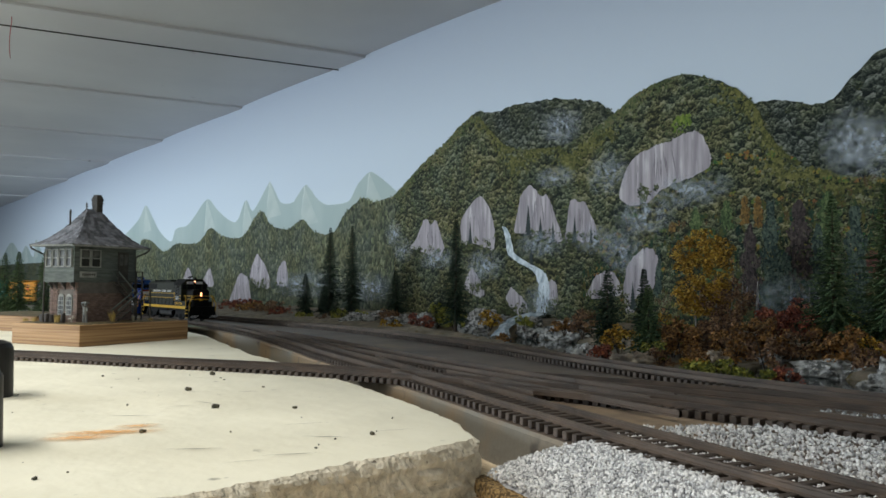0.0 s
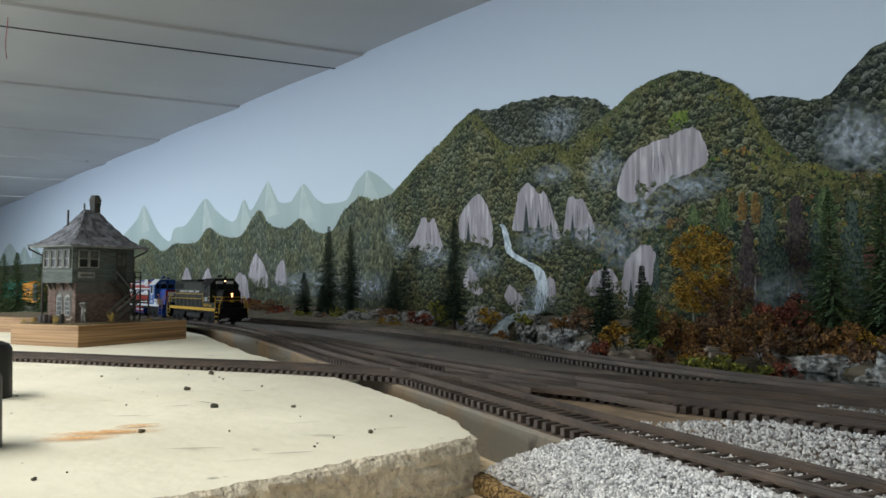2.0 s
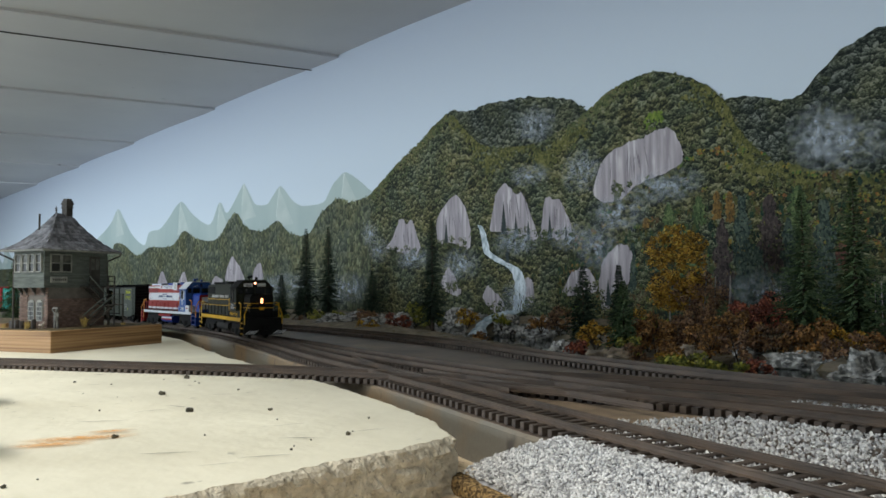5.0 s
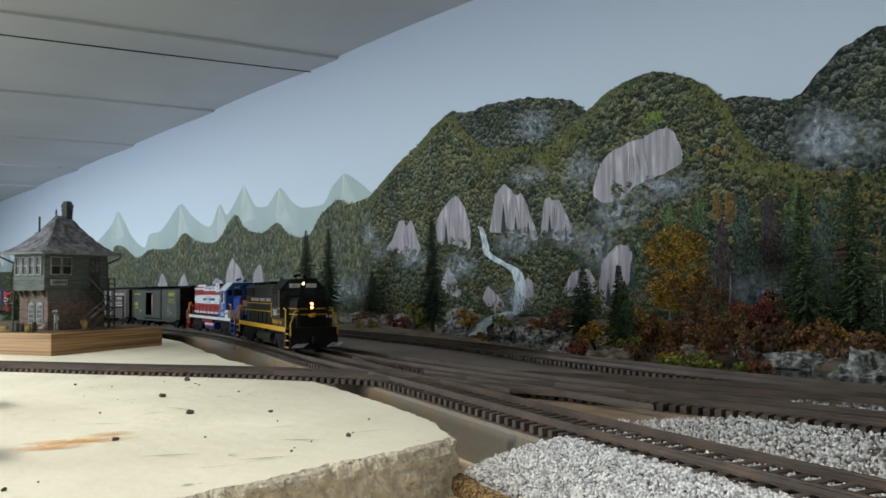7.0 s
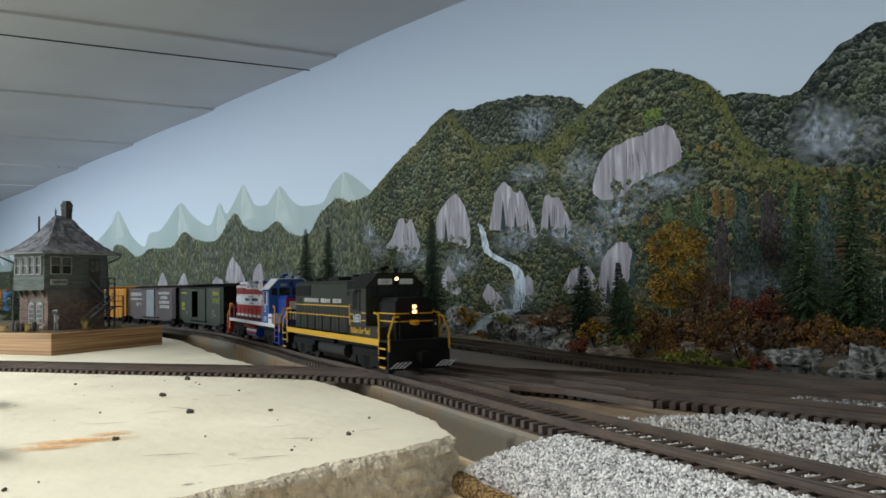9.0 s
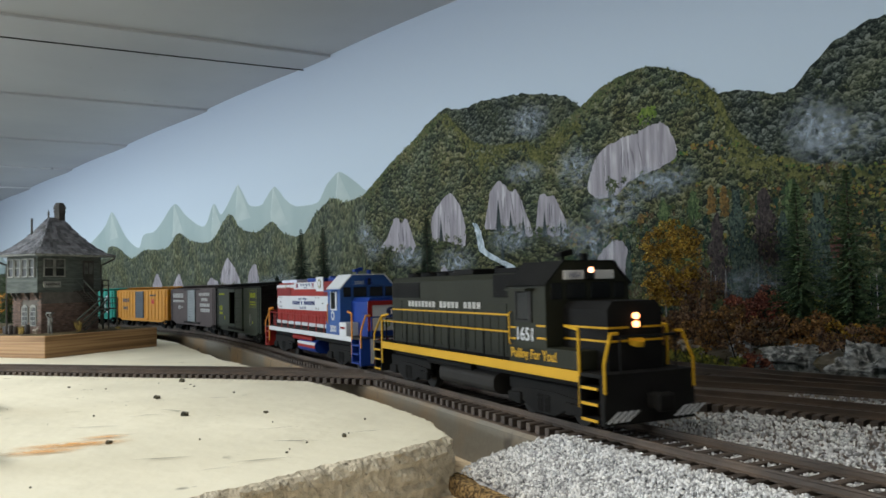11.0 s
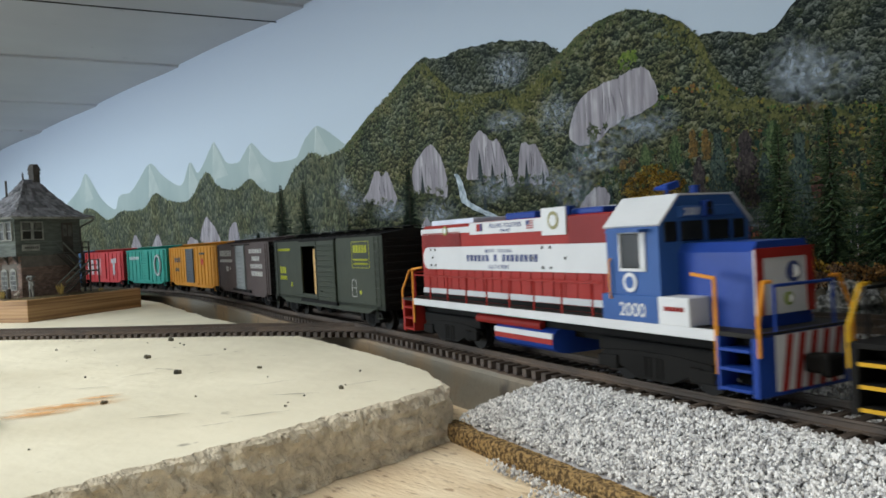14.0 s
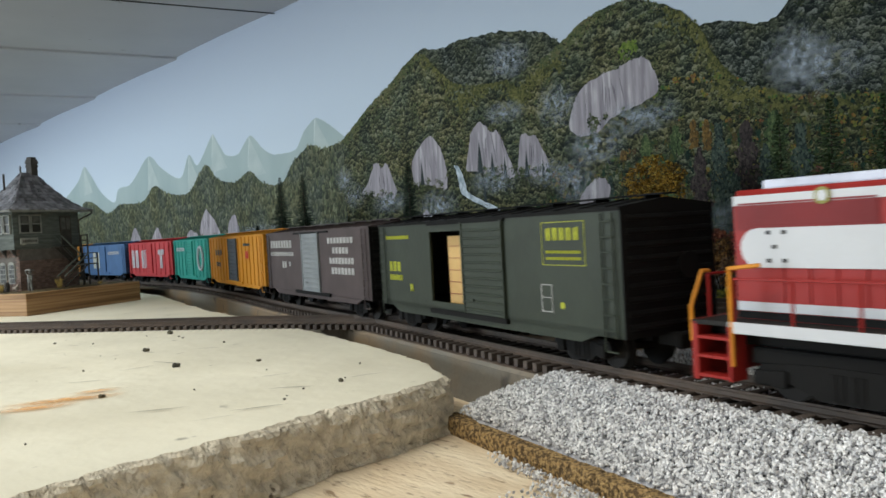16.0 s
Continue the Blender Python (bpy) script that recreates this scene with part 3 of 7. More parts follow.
def cliff(outline, wobble=0.0016):
    o = np.array(outline)
    nxt = np.roll(o, -1, 0)
    o = np.stack([o * 0.86 + nxt * 0.14, o * 0.14 + nxt * 0.86], 1).reshape(-1, 2)
    ring = np.vstack([o, o[:1]])
    c = np.vstack([ring[i] + (ring[i + 1] - ring[i]) * np.arange(4)[:, None] / 4 for i in range(len(o))])
    vs = []
    for i, (x, z) in enumerate(c):
        vs.append((x + wobble * noise.noise((x * 420, z * 420, 1)), -0.00155, z + 1.5 * wobble * noise.noise((x * 380, z * 380, 9))))
    mesh_part("cliff", vs, [tuple(range(len(vs)))], M_CLIFF, mural, "pale lilac-grey painted cliff")
    # dark clefts running down the face from the notches
    x0, x1, z0, z1 = o[:, 0].min(), o[:, 0].max(), o[:, 1].min(), o[:, 1].max()
    for k in range(max(2, int((x1 - x0) / 0.011))):
        x, top = rng.uniform(x0 + 0.2 * (x1 - x0), x1 - 0.2 * (x1 - x0)), z0 + (z1 - z0) * rng.uniform(0.60, 0.78)
        low, w, lean = z0 + (z1 - z0) * rng.uniform(0.22, 0.45), rng.uniform(0.0003, 0.0008), rng.uniform(-0.05, 0.25) * (-1 if x < (x0 + x1) / 2 else 1)
        vs, fs = [], []
        for i in range(7):
            u = i / 6
            px = x + lean * u * (top - low) + 0.0006 * noise.noise((u * 5, k, x * 50))
            vs += [(px - w * (1 - abs(2 * u - 0.8) * 0.7), -0.00158, top + (low - top) * u), (px + w * (1 - abs(2 * u - 0.8) * 0.7), -0.00158, top + (low - top) * u)]
            if i:
                fs.append((2 * i - 2, 2 * i - 1, 2 * i + 1, 2 * i))
        mesh_part("cleft", vs, fs, M_CLIFF_SHADE, mural)


cliff([(-0.9756, 0.1102), (-0.9554, 0.1257), (-0.9392, 0.1531), (-0.9294, 0.1545), (-0.9208, 0.1428), (-0.9101, 0.1525), (-0.9024, 0.143), (-0.896, 0.127), (-0.8859, 0.1091), (-0.8999, 0.092), (-0.9286, 0.1007)])
cliff([(-0.8477, 0.1096), (-0.8504, 0.1456), (-0.8367, 0.1617), (-0.8153, 0.1768), (-0.8043, 0.178), (-0.788, 0.1617), (-0.7815, 0.145), (-0.776, 0.1231), (-0.778, 0.0999), (-0.7983, 0.106), (-0.8204, 0.1123)])
cliff([(-0.7398, 0.1231), (-0.7339, 0.1454), (-0.7267, 0.1726), (-0.7146, 0.1826), (-0.7089, 0.1854), (-0.6957, 0.1733), (-0.6874, 0.1665), (-0.6805, 0.1712), (-0.6706, 0.1561), (-0.6639, 0.139), (-0.6564, 0.1238), (-0.6507, 0.1066), (-0.6617, 0.107), (-0.6886, 0.1138), (-0.7168, 0.1202)])
cliff([(-0.6499, 0.1056), (-0.6443, 0.1329), (-0.64, 0.1585), (-0.6324, 0.1604), (-0.6241, 0.1546), (-0.6166, 0.1566), (-0.6085, 0.1417), (-0.6005, 0.1286), (-0.5966, 0.1113), (-0.611, 0.105), (-0.6316, 0.1081)])
cliff([(-0.8425, 0.0495), (-0.8358, 0.0644), (-0.824, 0.0788), (-0.8089, 0.0625), (-0.7957, 0.04), (-0.8076, 0.0351), (-0.8253, 0.0404)])
cliff([(-0.7549, 0.036), (-0.7434, 0.0518), (-0.7345, 0.0442), (-0.7189, 0.0348), (-0.7084, 0.0141), (-0.7261, 0.0125), (-0.7458, 0.0239)])
cliff([(-0.6785, 0.0322), (-0.6772, 0.057), (-0.6705, 0.0613), (-0.6616, 0.0547), (-0.6598, 0.0326), (-0.6682, 0.021)])
cliff([(-0.5657, 0.1569), (-0.5588, 0.1783), (-0.5521, 0.1912), (-0.5372, 0.2043), (-0.5196, 0.2073), (-0.5118, 0.2115), (-0.4949, 0.2118), (-0.4889, 0.2148), (-0.4742, 0.2177), (-0.4627, 0.2193), (-0.4544, 0.2122), (-0.4489, 0.2014), (-0.4444, 0.1884), (-0.4464, 0.1775), (-0.4703, 0.1689), (-0.5014, 0.1617), (-0.5247, 0.1454), (-0.5506, 0.1447)])
cliff([(-0.5593, 0.0465), (-0.5537, 0.0764), (-0.5427, 0.088), (-0.5285, 0.0961), (-0.5181, 0.0946), (-0.5106, 0.0848), (-0.5148, 0.0671), (-0.5159, 0.0512), (-0.5358, 0.0438), (-0.5431, 0.0231), (-0.5539, 0.0198)])
cliff([(-0.6163, 0.0381), (-0.6014, 0.0632), (-0.5838, 0.0702), (-0.5723, 0.0691), (-0.5648, 0.0585), (-0.5586, 0.045), (-0.5858, 0.0371)])
cliff([(-1.5574, 0.068), (-1.5426, 0.0956), (-1.5205, 0.1182), (-1.5017, 0.1056), (-1.4834, 0.0932), (-1.4591, 0.0644), (-1.4611, 0.0431), (-1.519, 0.0457)])
cliff([(-1.43, 0.051), (-1.4226, 0.085), (-1.4049, 0.0977), (-1.3917, 0.1), (-1.3803, 0.0714), (-1.3778, 0.0458)])
cliff([(-1.671, 0.002), (-1.608, 0.078), (-1.564, 0.068), (-1.541, 0.004)])
cliff([(-1.953, 0.060), (-1.918, 0.0975), (-1.876, 0.058)])
cliff([(-1.835, 0.045), (-1.778, 0.095), (-1.745, 0.045)])

# trees painted over the feet of the cliffs
for x0, x1, z in ((-0.965, -0.885, 0.096), (-0.855, -0.775, 0.104), (-0.742, -0.655, 0.109), (-0.655, -0.593, 0.106), (-0.535, -0.445, 0.150), (-0.565, -0.508, 0.030), (-0.616, -0.562, 0.038), (-0.845, -0.795, 0.040), (-0.763, -0.706, 0.012), (-0.682, -0.656, 0.021), (-1.55, -1.455, 0.050), (-1.44, -1.355, 0.043), (-1.85, -1.74, 0.028)):
    xs = np.linspace(x0, x1, 9)
    crowns(xs, z + 0.010 + 0.010 * np.array([rng.random() for _ in xs]), z - 0.012, 0.0017, int(700 * (x1 - x0)), 0.0042, M_DAB, M_CROWN_SHADE, rng, 0.0001)

# the painted waterfall
M_FALL = mat("white_water_paint", (0.60, 0.66, 0.70), (0.24, 0.30, 0.33), 0.7, scale=260, stretch=(1, 1, 0.45), spread=(0.34, 0.60))
c = spline([(-0.7626, 0.135), (-0.7513, 0.120), (-0.7436, 0.0953), (-0.7215, 0.0827), (-0.6955, 0.072), (-0.685, 0.0587), (-0.684, 0.0354), (-0.6884, 0.013)], 10)
vs, fs = [], []
for k in range(26):
    off, n0 = rng.uniform(-1, 1), rng.randrange(0, 12)
    for i in range(n0, len(c) - rng.randrange(0, 20)):
        x, z = c[i]
        u = i / len(c)
        px, w = x + off * (0.0035 + 0.0075 * u) + 0.0030 * noise.noise((z * 220, k * 3.7, 1)), 0.0004 + 0.0007 * u + 0.0005 * noise.noise((z * 300, k * 5.1, 4))
        vs += [(px - w, -0.0016 - 0.00001 * k, z), (px + w, -0.0016 - 0.00001 * k, z + 0.001)]
        if i > n0:
            b = len(vs)
            fs.append((b - 4, b - 2, b - 1, b - 3))
mesh_part("waterfall", vs, fs, M_FALL, mural, "white painted waterfall")


def mist_paint(name, colour, strength, stretch):
    """Thin paint that fades out to all sides, broken up by noise."""
    m = bpy.data.materials.new(name)
    m.use_nodes = True
    n, l = m.node_tree.nodes, m.node_tree.links
    p, o = n["Principled BSDF"], n["Material Output"]
    p.inputs["Base Color"].default_value = (*colour, 1)
    p.inputs["Roughness"].default_value = 0.9
    tc, gr, nz, mr, mu, tr, mx = (n.new("ShaderNode" + k) for k in ("TexCoord", "TexGradient", "TexNoise", "MapRange", "Math", "BsdfTransparent", "MixShader"))
    gr.gradient_type = "SPHERICAL"
    l.new(tc.outputs["Object"], gr.inputs[0])
    nz.inputs["Scale"].default_value, nz.inputs["Detail"].default_value = 4.5, 10
    oi, ad = n.new("ShaderNodeObjectInfo"), n.new("ShaderNodeVectorMath")
    l.new(oi.outputs["Location"], ad.inputs[0])
    ad.operation = "SCALE"
    ad.inputs["Scale"].default_value = 37.0
    add = n.new("ShaderNodeVectorMath")
    st = n.new("ShaderNodeVectorMath")
    st.operation = "MULTIPLY"
    st.inputs[1].default_value = stretch
    l.new(tc.outputs["Object"], st.inputs[0])
    l.new(st.outputs[0], add.inputs[0]), l.new(ad.outputs[0], add.inputs[1]), l.new(add.outputs[0], nz.inputs[0])
    mr.inputs[1].default_value, mr.inputs[2].default_value, mr.inputs[4].default_value = 0.36, 0.80, strength
    l.new(nz.outputs[0], mr.inputs[0])
    mu.operation = "MULTIPLY"
    mu.use_clamp = True
    l.new(gr.outputs["Fac"], mu.inputs[0]), l.new(mr.outputs[0], mu.inputs[1])
    l.new(mu.outputs[0], mx.inputs[0]), l.new(tr.outputs[0], mx.inputs[1]), l.new(p.outputs[0], mx.inputs[2])
    l.new(mx.outputs[0], o.inputs[0])
    return m


M_MIST = mist_paint("thin_white_mist_paint", (0.50, 0.56, 0.62), 0.90, (1.7, 1.0, 1.1))
for k, (x, z, w, h) in enumerate(((-0.6535, 0.254, 0.040, 0.026), (-0.303, 0.187, 0.034, 0.034), (-0.285, 0.176, 0.05, 0.03), (-0.530, 0.131, 0.045, 0.026), (-1.018, 0.135, 0.026, 0.026), (-0.989, 0.108, 0.035, 0.022), (-0.470, 0.156, 0.055, 0.022), (-0.560, 0.094, 0.036, 0.030), (-0.905, 0.092, 0.05, 0.018), (-1.085, 0.048, 0.07, 0.03),
                   (-0.665, 0.190, 0.04, 0.016), (-0.580, 0.186, 0.035, 0.030), (-0.690, 0.106, 0.05, 0.020), (-0.798, 0.080, 0.045, 0.026), (-0.361, 0.042, 0.04, 0.024), (-1.30, 0.05, 0.16, 0.03), (-0.69, 0.03, 0.035, 0.03), (-0.600, 0.108, 0.04, 0.02))):
    vs = [(-1, 0, -1), (1, 0, -1), (1, 0, 1), (-1, 0, 1)]
    ob = mesh_part("mist_patch", vs, [(0, 1, 2, 3)], M_MIST, mural, "wispy white painted mist")
    ob.matrix_basis = Matrix.LocRotScale((x, -0.0020 - 0.00005 * k, z), None, (w, 1, h))

# ---------------------------------------------------------------- deck, slab and roadbed
bm = bmesh.new()
box(bm, (-3.4, -0.40, -0.036), (1.3, 0.36, -0.018))
tagged(part("benchwork", bm, M_PLYWOOD), "pale plywood layout deck with scratches and stains", "deck", kind="structure")

SLAB = [(-0.160, -0.36), (-0.172, -0.08), (-0.178, 0.04), (-0.184, 0.112), (-0.190, 0.172), (-0.215, 0.185), (-0.245, 0.194), (-0.29, 0.205), (-0.325, 0.214), (-0.42, 0.232), (-0.508, 0.243), (-0.58, 0.258), (-0.651, 0.276), (-0.75, 0.300), (-0.90, 0.312), (-1.2, 0.295), (-1.6, 0.24), (-3.3, 0.05), (-3.3, -0.36)]


def slab():
    pts = []
    for (x0, y0), (x1, y1) in zip(SLAB, SLAB[1:] + SLAB[:1]):
        k = max(1, int(math.hypot(x1 - x0, y1 - y0) / 0.0014)) if max(x0, x1) > -0.5 else 12
        pts += [(x0 + (x1 - x0) * i / k, y0 + (y1 - y0) * i / k) for i in range(k)]
    c, rows = (-0.6, 0.0), [(0.0, 0.0026), (-0.0010, 0.0010), (-0.0022, 0.0003), (-0.0040, 0.0), (-0.0058, 0.0002), (-0.0076, 0.0), (-0.0095, 0.0), (-0.0113, 0.0003), (-0.0132, 0.0), (-0.0150, 0.0), (-0.0165, -0.0002), (-0.0178, -0.001)]
    vs, fs, k = [], [], len(pts)
    for z, inset in rows:
        for x, y in pts:
            dx, dy = c[0] - x, c[1] - y
            d = math.hypot(dx, dy)
            w = 0.0018 * noise.noise((x * 110, y * 110, z * 190)) + 0.0016 * noise.noise((x * 280, y * 280, z * 420)) + 0.0008 * noise.noise((x * 700, y * 700, z * 900)) + 0.003 * noise.noise((x * 25, y * 25, 3))
            e = inset + w
            vs.append((x + dx / d * e, y + dy / d * e, z + (0 if z in (0.0, -0.0178) else 0.0008 * noise.noise((x * 200, y * 200, 7)))))
    for r in range(len(rows) - 1):
        for i in range(k):
            fs.append((r * k + i, (r + 1) * k + i, (r + 1) * k + (i + 1) % k, r * k + (i + 1) % k))
    th = tagged(mesh_part("plaster_slab", vs, fs, M_PLASTER_EDGE), "thick cream plaster slab with broken grey-brown edges", "slab")
    mesh_part("top_face", vs[:k], [tuple(range(k))], M_PLASTER, th, "cream painted top with stains and crumbs")
    th.data.materials.append(M_PLASTER)
    return th


slab()

MAIN = Line([(0.6, 0.02), (0.3, 0.1), (0.1, 0.1534), (-0.064, 0.1845), (-0.152, 0.2036), (-0.27, 0.2351), (-0.36, 0.2574), (-0.46, 0.2802), (-0.565, 0.3084), (-0.73, 0.3466), (-0.87, 0.3648), (-1.05, 0.3690), (-1.25, 0.3680), (-1.5, 0.3620), (-1.8, 0.3420), (-2.2, 0.300), (-2.8, 0.24)])
SPUR = Line([(0.7, 0.25), (0.2, 0.278), (-0.09, 0.286), (-0.18, 0.281), (-0.26, 0.266), (-0.34, 0.241), (-0.41, 0.207), (-0.485, 0.160), (-0.57, 0.108), (-0.68, 0.03), (-0.85, -0.10), (-1.05, -0.28)])
LINK = Line([(-0.20, 0.2845), (-0.30, 0.291), (-0.40, 0.303), (-0.50, 0.320), (-0.60, 0.338), (-0.72, 0.354)])
REAR = Line([(0.8, 0.345), (0.3, 0.352), (-0.05, 0.358), (-0.20, 0.366), (-0.33, 0.389), (-0.437, 0.418), (-0.58, 0.445), (-0.76, 0.461), (-0.96, 0.457), (-1.3, 0.440), (-1.8, 0.415), (-2.6, 0.35)])

# the roadbed board: one sheet from the main line's near shoulder to the river bank
vs, fs = [], []
ss = np.linspace(0, MAIN.length, 260)
for i, s in enumerate(ss):
    x, y = MAIN.at(s, 0.0)
    y -= 0.017 / max(0.75, abs(MAIN.normal(s)[1])) + 0.0006 * noise.noise((x * 80, y, 0))
    yb = float(np.interp(x, [-2.8, -1.8, -1.3, -0.96, -0.58, -0.33, -0.05, 0.8], [0.37, 0.45, 0.478, 0.497, 0.480, 0.420, 0.392, 0.39]))
    for k, (yy, zz) in enumerate(((y, -0.0182), (y, -0.0022), (y + 0.0012, -0.001), (yb, -0.001), (yb + 0.012, -0.0182))):
        vs.append((x, yy, zz))
    if i:
        for k in range(4):
            b = 5 * (i - 1)
            fs.append((b + k, b + k + 1, b + 5 + k + 1, b + 5 + k))
roadbed = tagged(mesh_part("roadbed", vs, fs, M_PLANK), "grey-brown painted roadbed board under the tracks", "roadbed", kind="structure")
roadbed.data.materials.append(M_PLANK_SIDE)
for p in roadbed.data.polygons:
    if p.normal.y < -0.5 or abs(p.normal.z) < 0.5:
        p.material_index = 1


# ---------------------------------------------------------------- tracks
TIE_Z, RAIL_TOP = 0.0, 0.0045


def rail_mesh(line, s0, s1, side):
    prof = [(-0.0008, 0.0018), (-0.0008, 0.0023), (-0.0003, 0.0026), (-0.0003, 0.0037), (-0.0005, 0.0039), (-0.0005, 0.0045), (0.0005, 0.0045), (0.0005, 0.0039), (0.0003, 0.0037), (0.0003, 0.0026), (0.0008, 0.0023), (0.0008, 0.0018)]
    vs, fs, k = [], [], len(prof)
    for i, s in enumerate(np.linspace(s0, s1, int((s1 - s0) / 0.012) + 2)):
        for o, z in prof:
            x, y = line.at(s, side + o)
            vs.append((x, y, z))
        if i:
            b = k * (i - 1)
            fs += [(b + j, b + (j + 1) % k, b + k + (j + 1) % k, b + k + j) for j in range(k)]
    return vs, fs


def tie_block(w=0.0026, length=0.029, h=0.0028):
    bm = bmesh.new()
    box(bm, (-w / 2, -length / 2, -0.0006), (w / 2, length / 2, h - 0.0006), 0.0003)
    me = bpy.data.meshes.new("tie")
    bm.to_mesh(me)
    bm.free()
    me.materials.append(M_TIE)
    return me


TIE_MESH = tie_block()


def track(line, s0, s1, near, label, gap=0.0066, skip=()):
    """Two rails on ties; ties within the near stretch of x are single pieces, the others joined."""
    th = tagged(empty("railway_track"), label, "track", group="layout tracks")
    for side in (-0.00825, 0.00825):
        r = mesh_part("rail", *rail_mesh(line, s0, s1, side), M_RAIL, th, "rusty brown rail")
        r.data.materials.append(M_RAILHEAD)
        for p in r.data.polygons:
            if p.normal.z > 0.8 and p.center.z > 0.0044:
                p.material_index = 1
    vs, fs = [], []
    rg = random.Random(3)
    s = s0
    while s < s1:
        x, y = line.at(s)
        nx, ny = line.normal(s)
        a = math.atan2(ny, nx) - math.pi / 2 + rg.uniform(-0.02, 0.02)
        if near[0] < x < near[1]:
            ob = new("tie", TIE_MESH)
            ob.parent = th
            ob.matrix_basis = Matrix.LocRotScale((x, y, 0), Euler((0, 0, a)), None)
        elif not (skip and skip[0] < x < skip[1]):
            b, ca, sa = len(vs), math.cos(a), math.sin(a)
            for u, v, w in ((-1, -1, 0), (1, -1, 0), (1, 1, 0), (-1, 1, 0), (-1, -1, 1), (1, -1, 1), (1, 1, 1), (-1, 1, 1)):
                px, py = u * 0.0013, v * 0.0145
                vs.append((x + ca * px - sa * py, y + sa * px + ca * py, -0.0006 + 0.0028 * w))
            fs += [(b + i, b + j, b + k, b + m) for i, j, k, m in ((4, 5, 6, 7), (0, 1, 5, 4), (1, 2, 6, 5), (2, 3, 7, 6), (3, 0, 4, 7))]
        s += gap
    tagged(mesh_part("tie_bed", vs, fs, M_TIES, th), kind="stuff")
    return th


track(MAIN, 0.02, MAIN.length - 0.05, (-0.62, 0.05), "curved model railway track, rusty rails on dark ties", gap=0.0057)
track(SPUR, 0.02, SPUR.length - 0.02, (-0.62, -0.30), "model railway spur crossing a plaster slab", gap=0.0047)
track(LINK, 0.0, LINK.length, (-0.5, -0.3), "short connecting track between two turnouts", gap=0.0047, skip=(-0.72, -0.62))
track(REAR, 0.02, REAR.length - 0.02, (-0.6, -0.2), "rear model railway track beside the river bank", gap=0.0047)
# switch rails and guard rails at the junction
for pts in ([(-0.20, 0.262), (-0.27, 0.250), (-0.35, 0.262), (-0.43, 0.290)], [(-0.17, 0.252), (-0.25, 0.262), (-0.33, 0.270)], [(-0.24, 0.246), (-0.30, 0.254), (-0.37, 0.247)], [(-0.12, 0.343), (-0.2, 0.332), (-0.30, 0.300)], [(-0.05, 0.331), (-0.15, 0.322), (-0.26, 0.296)]):
    ln = Line(pts)
    tagged(mesh_part("switch_rail", *rail_mesh(ln, 0, ln.length, 0.0), M_RAIL), "slim rusty switch rail on the ties", "rail", group="switch rails")

# ---------------------------------------------------------------- ballast and cork
def stones(name, places, size, material, rg, label):
    """Loose stones as small irregular lumps, joined."""
    base = [(1, 0, 0), (-1, 0, 0), (0, 1, 0), (0, -1, 0), (0, 0, 1), (0, 0, -1)]
    tri = [(0, 2, 4), (2, 1, 4), (1, 3, 4), (3, 0, 4), (2, 0, 5), (1, 2, 5), (3, 1, 5), (0, 3, 5)]
    vs, fs = [], []
    for x, y, z in places:
        b, r = len(vs), size * rg.uniform(0.6, 1.25)
        e = Euler((rg.uniform(0, 6.3), rg.uniform(0, 6.3), rg.uniform(0, 6.3))).to_matrix()
        k = [r * rg.uniform(0.65, 1.2) for _ in range(6)]
        for v, q in zip(base, k):
            w = e @ Vector((v[0] * q, v[1] * q, v[2] * q * 0.8))
            vs.append((x + w.x, y + w.y, z + w.z))
        fs += [tuple(b + i for i in t) for t in tri]
    return tagged(mesh_part(name, vs, fs, material), label, "ballast", kind="stuff")


def main_y(x):
    return float(np.interp(x, MAIN.c[::-1, 0], MAIN.c[::-1, 1]))


def spur_y(x):
    return float(np.interp(x, SPUR.c[::-1, 0], SPUR.c[::-1, 1]))


def cork_y(x):
    return 0.1730 - 0.252 * (x + 0.193)


def bed_z(x, y):
    a, b = cork_y(x), main_y(x) - 0.018
    u = min(1.0, max(0.0, (y - a) / max(0.004, b - a)))
    return -0.0118 + 0.0128 * u ** 0.75


rg = random.Random(21)
spots = []
while len(spots) < 34000:
    x = rg.uniform(-0.195, 0.09)
    lo, hi = cork_y(x), main_y(x) - 0.0125
    y = rg.uniform(lo, hi)
    if x > -0.190 + (y - 0.172) * 1.6 + 0.003 * noise.noise((x * 300, y * 300, 2)):
        spots.append((x, y, bed_z(x, y) + rg.uniform(0.0, 0.0008)))
while len(spots) < 37500:
    x = rg.uniform(-0.165, 0.08)
    y = cork_y(x) - 0.0052 - abs(rg.gauss(0, 0.010))
    if x > -0.163 + 0.012 * rg.random() and (y > cork_y(x) - 0.011 or x > -0.135):
        spots.append((x, y, -0.0170 + rg.uniform(0, 0.0008)))
stones("ballast", spots, 0.00060, M_GRAVEL, rg, "white and grey crushed stone ballast spilling over cork")
spots = []
while len(spots) < 10000:
    x = rg.uniform(-0.172, 0.16)
    y = rg.uniform(main_y(x) + 0.0135, spur_y(x) - 0.0125)
    if x > -0.160 + 0.02 * (y - 0.25) / 0.03 + 0.006 * noise.noise((y * 150, 3, 1)):
        spots.append((x, y, 0.0002 + rg.uniform(0, 0.0006)))
while len(spots) < 15000:
    x = rg.uniform(-0.165, 0.14)
    y = main_y(x) + rg.uniform(-0.0073, 0.0073)
    spots.append((x, y, 0.0010 + rg.uniform(0, 0.0006)))
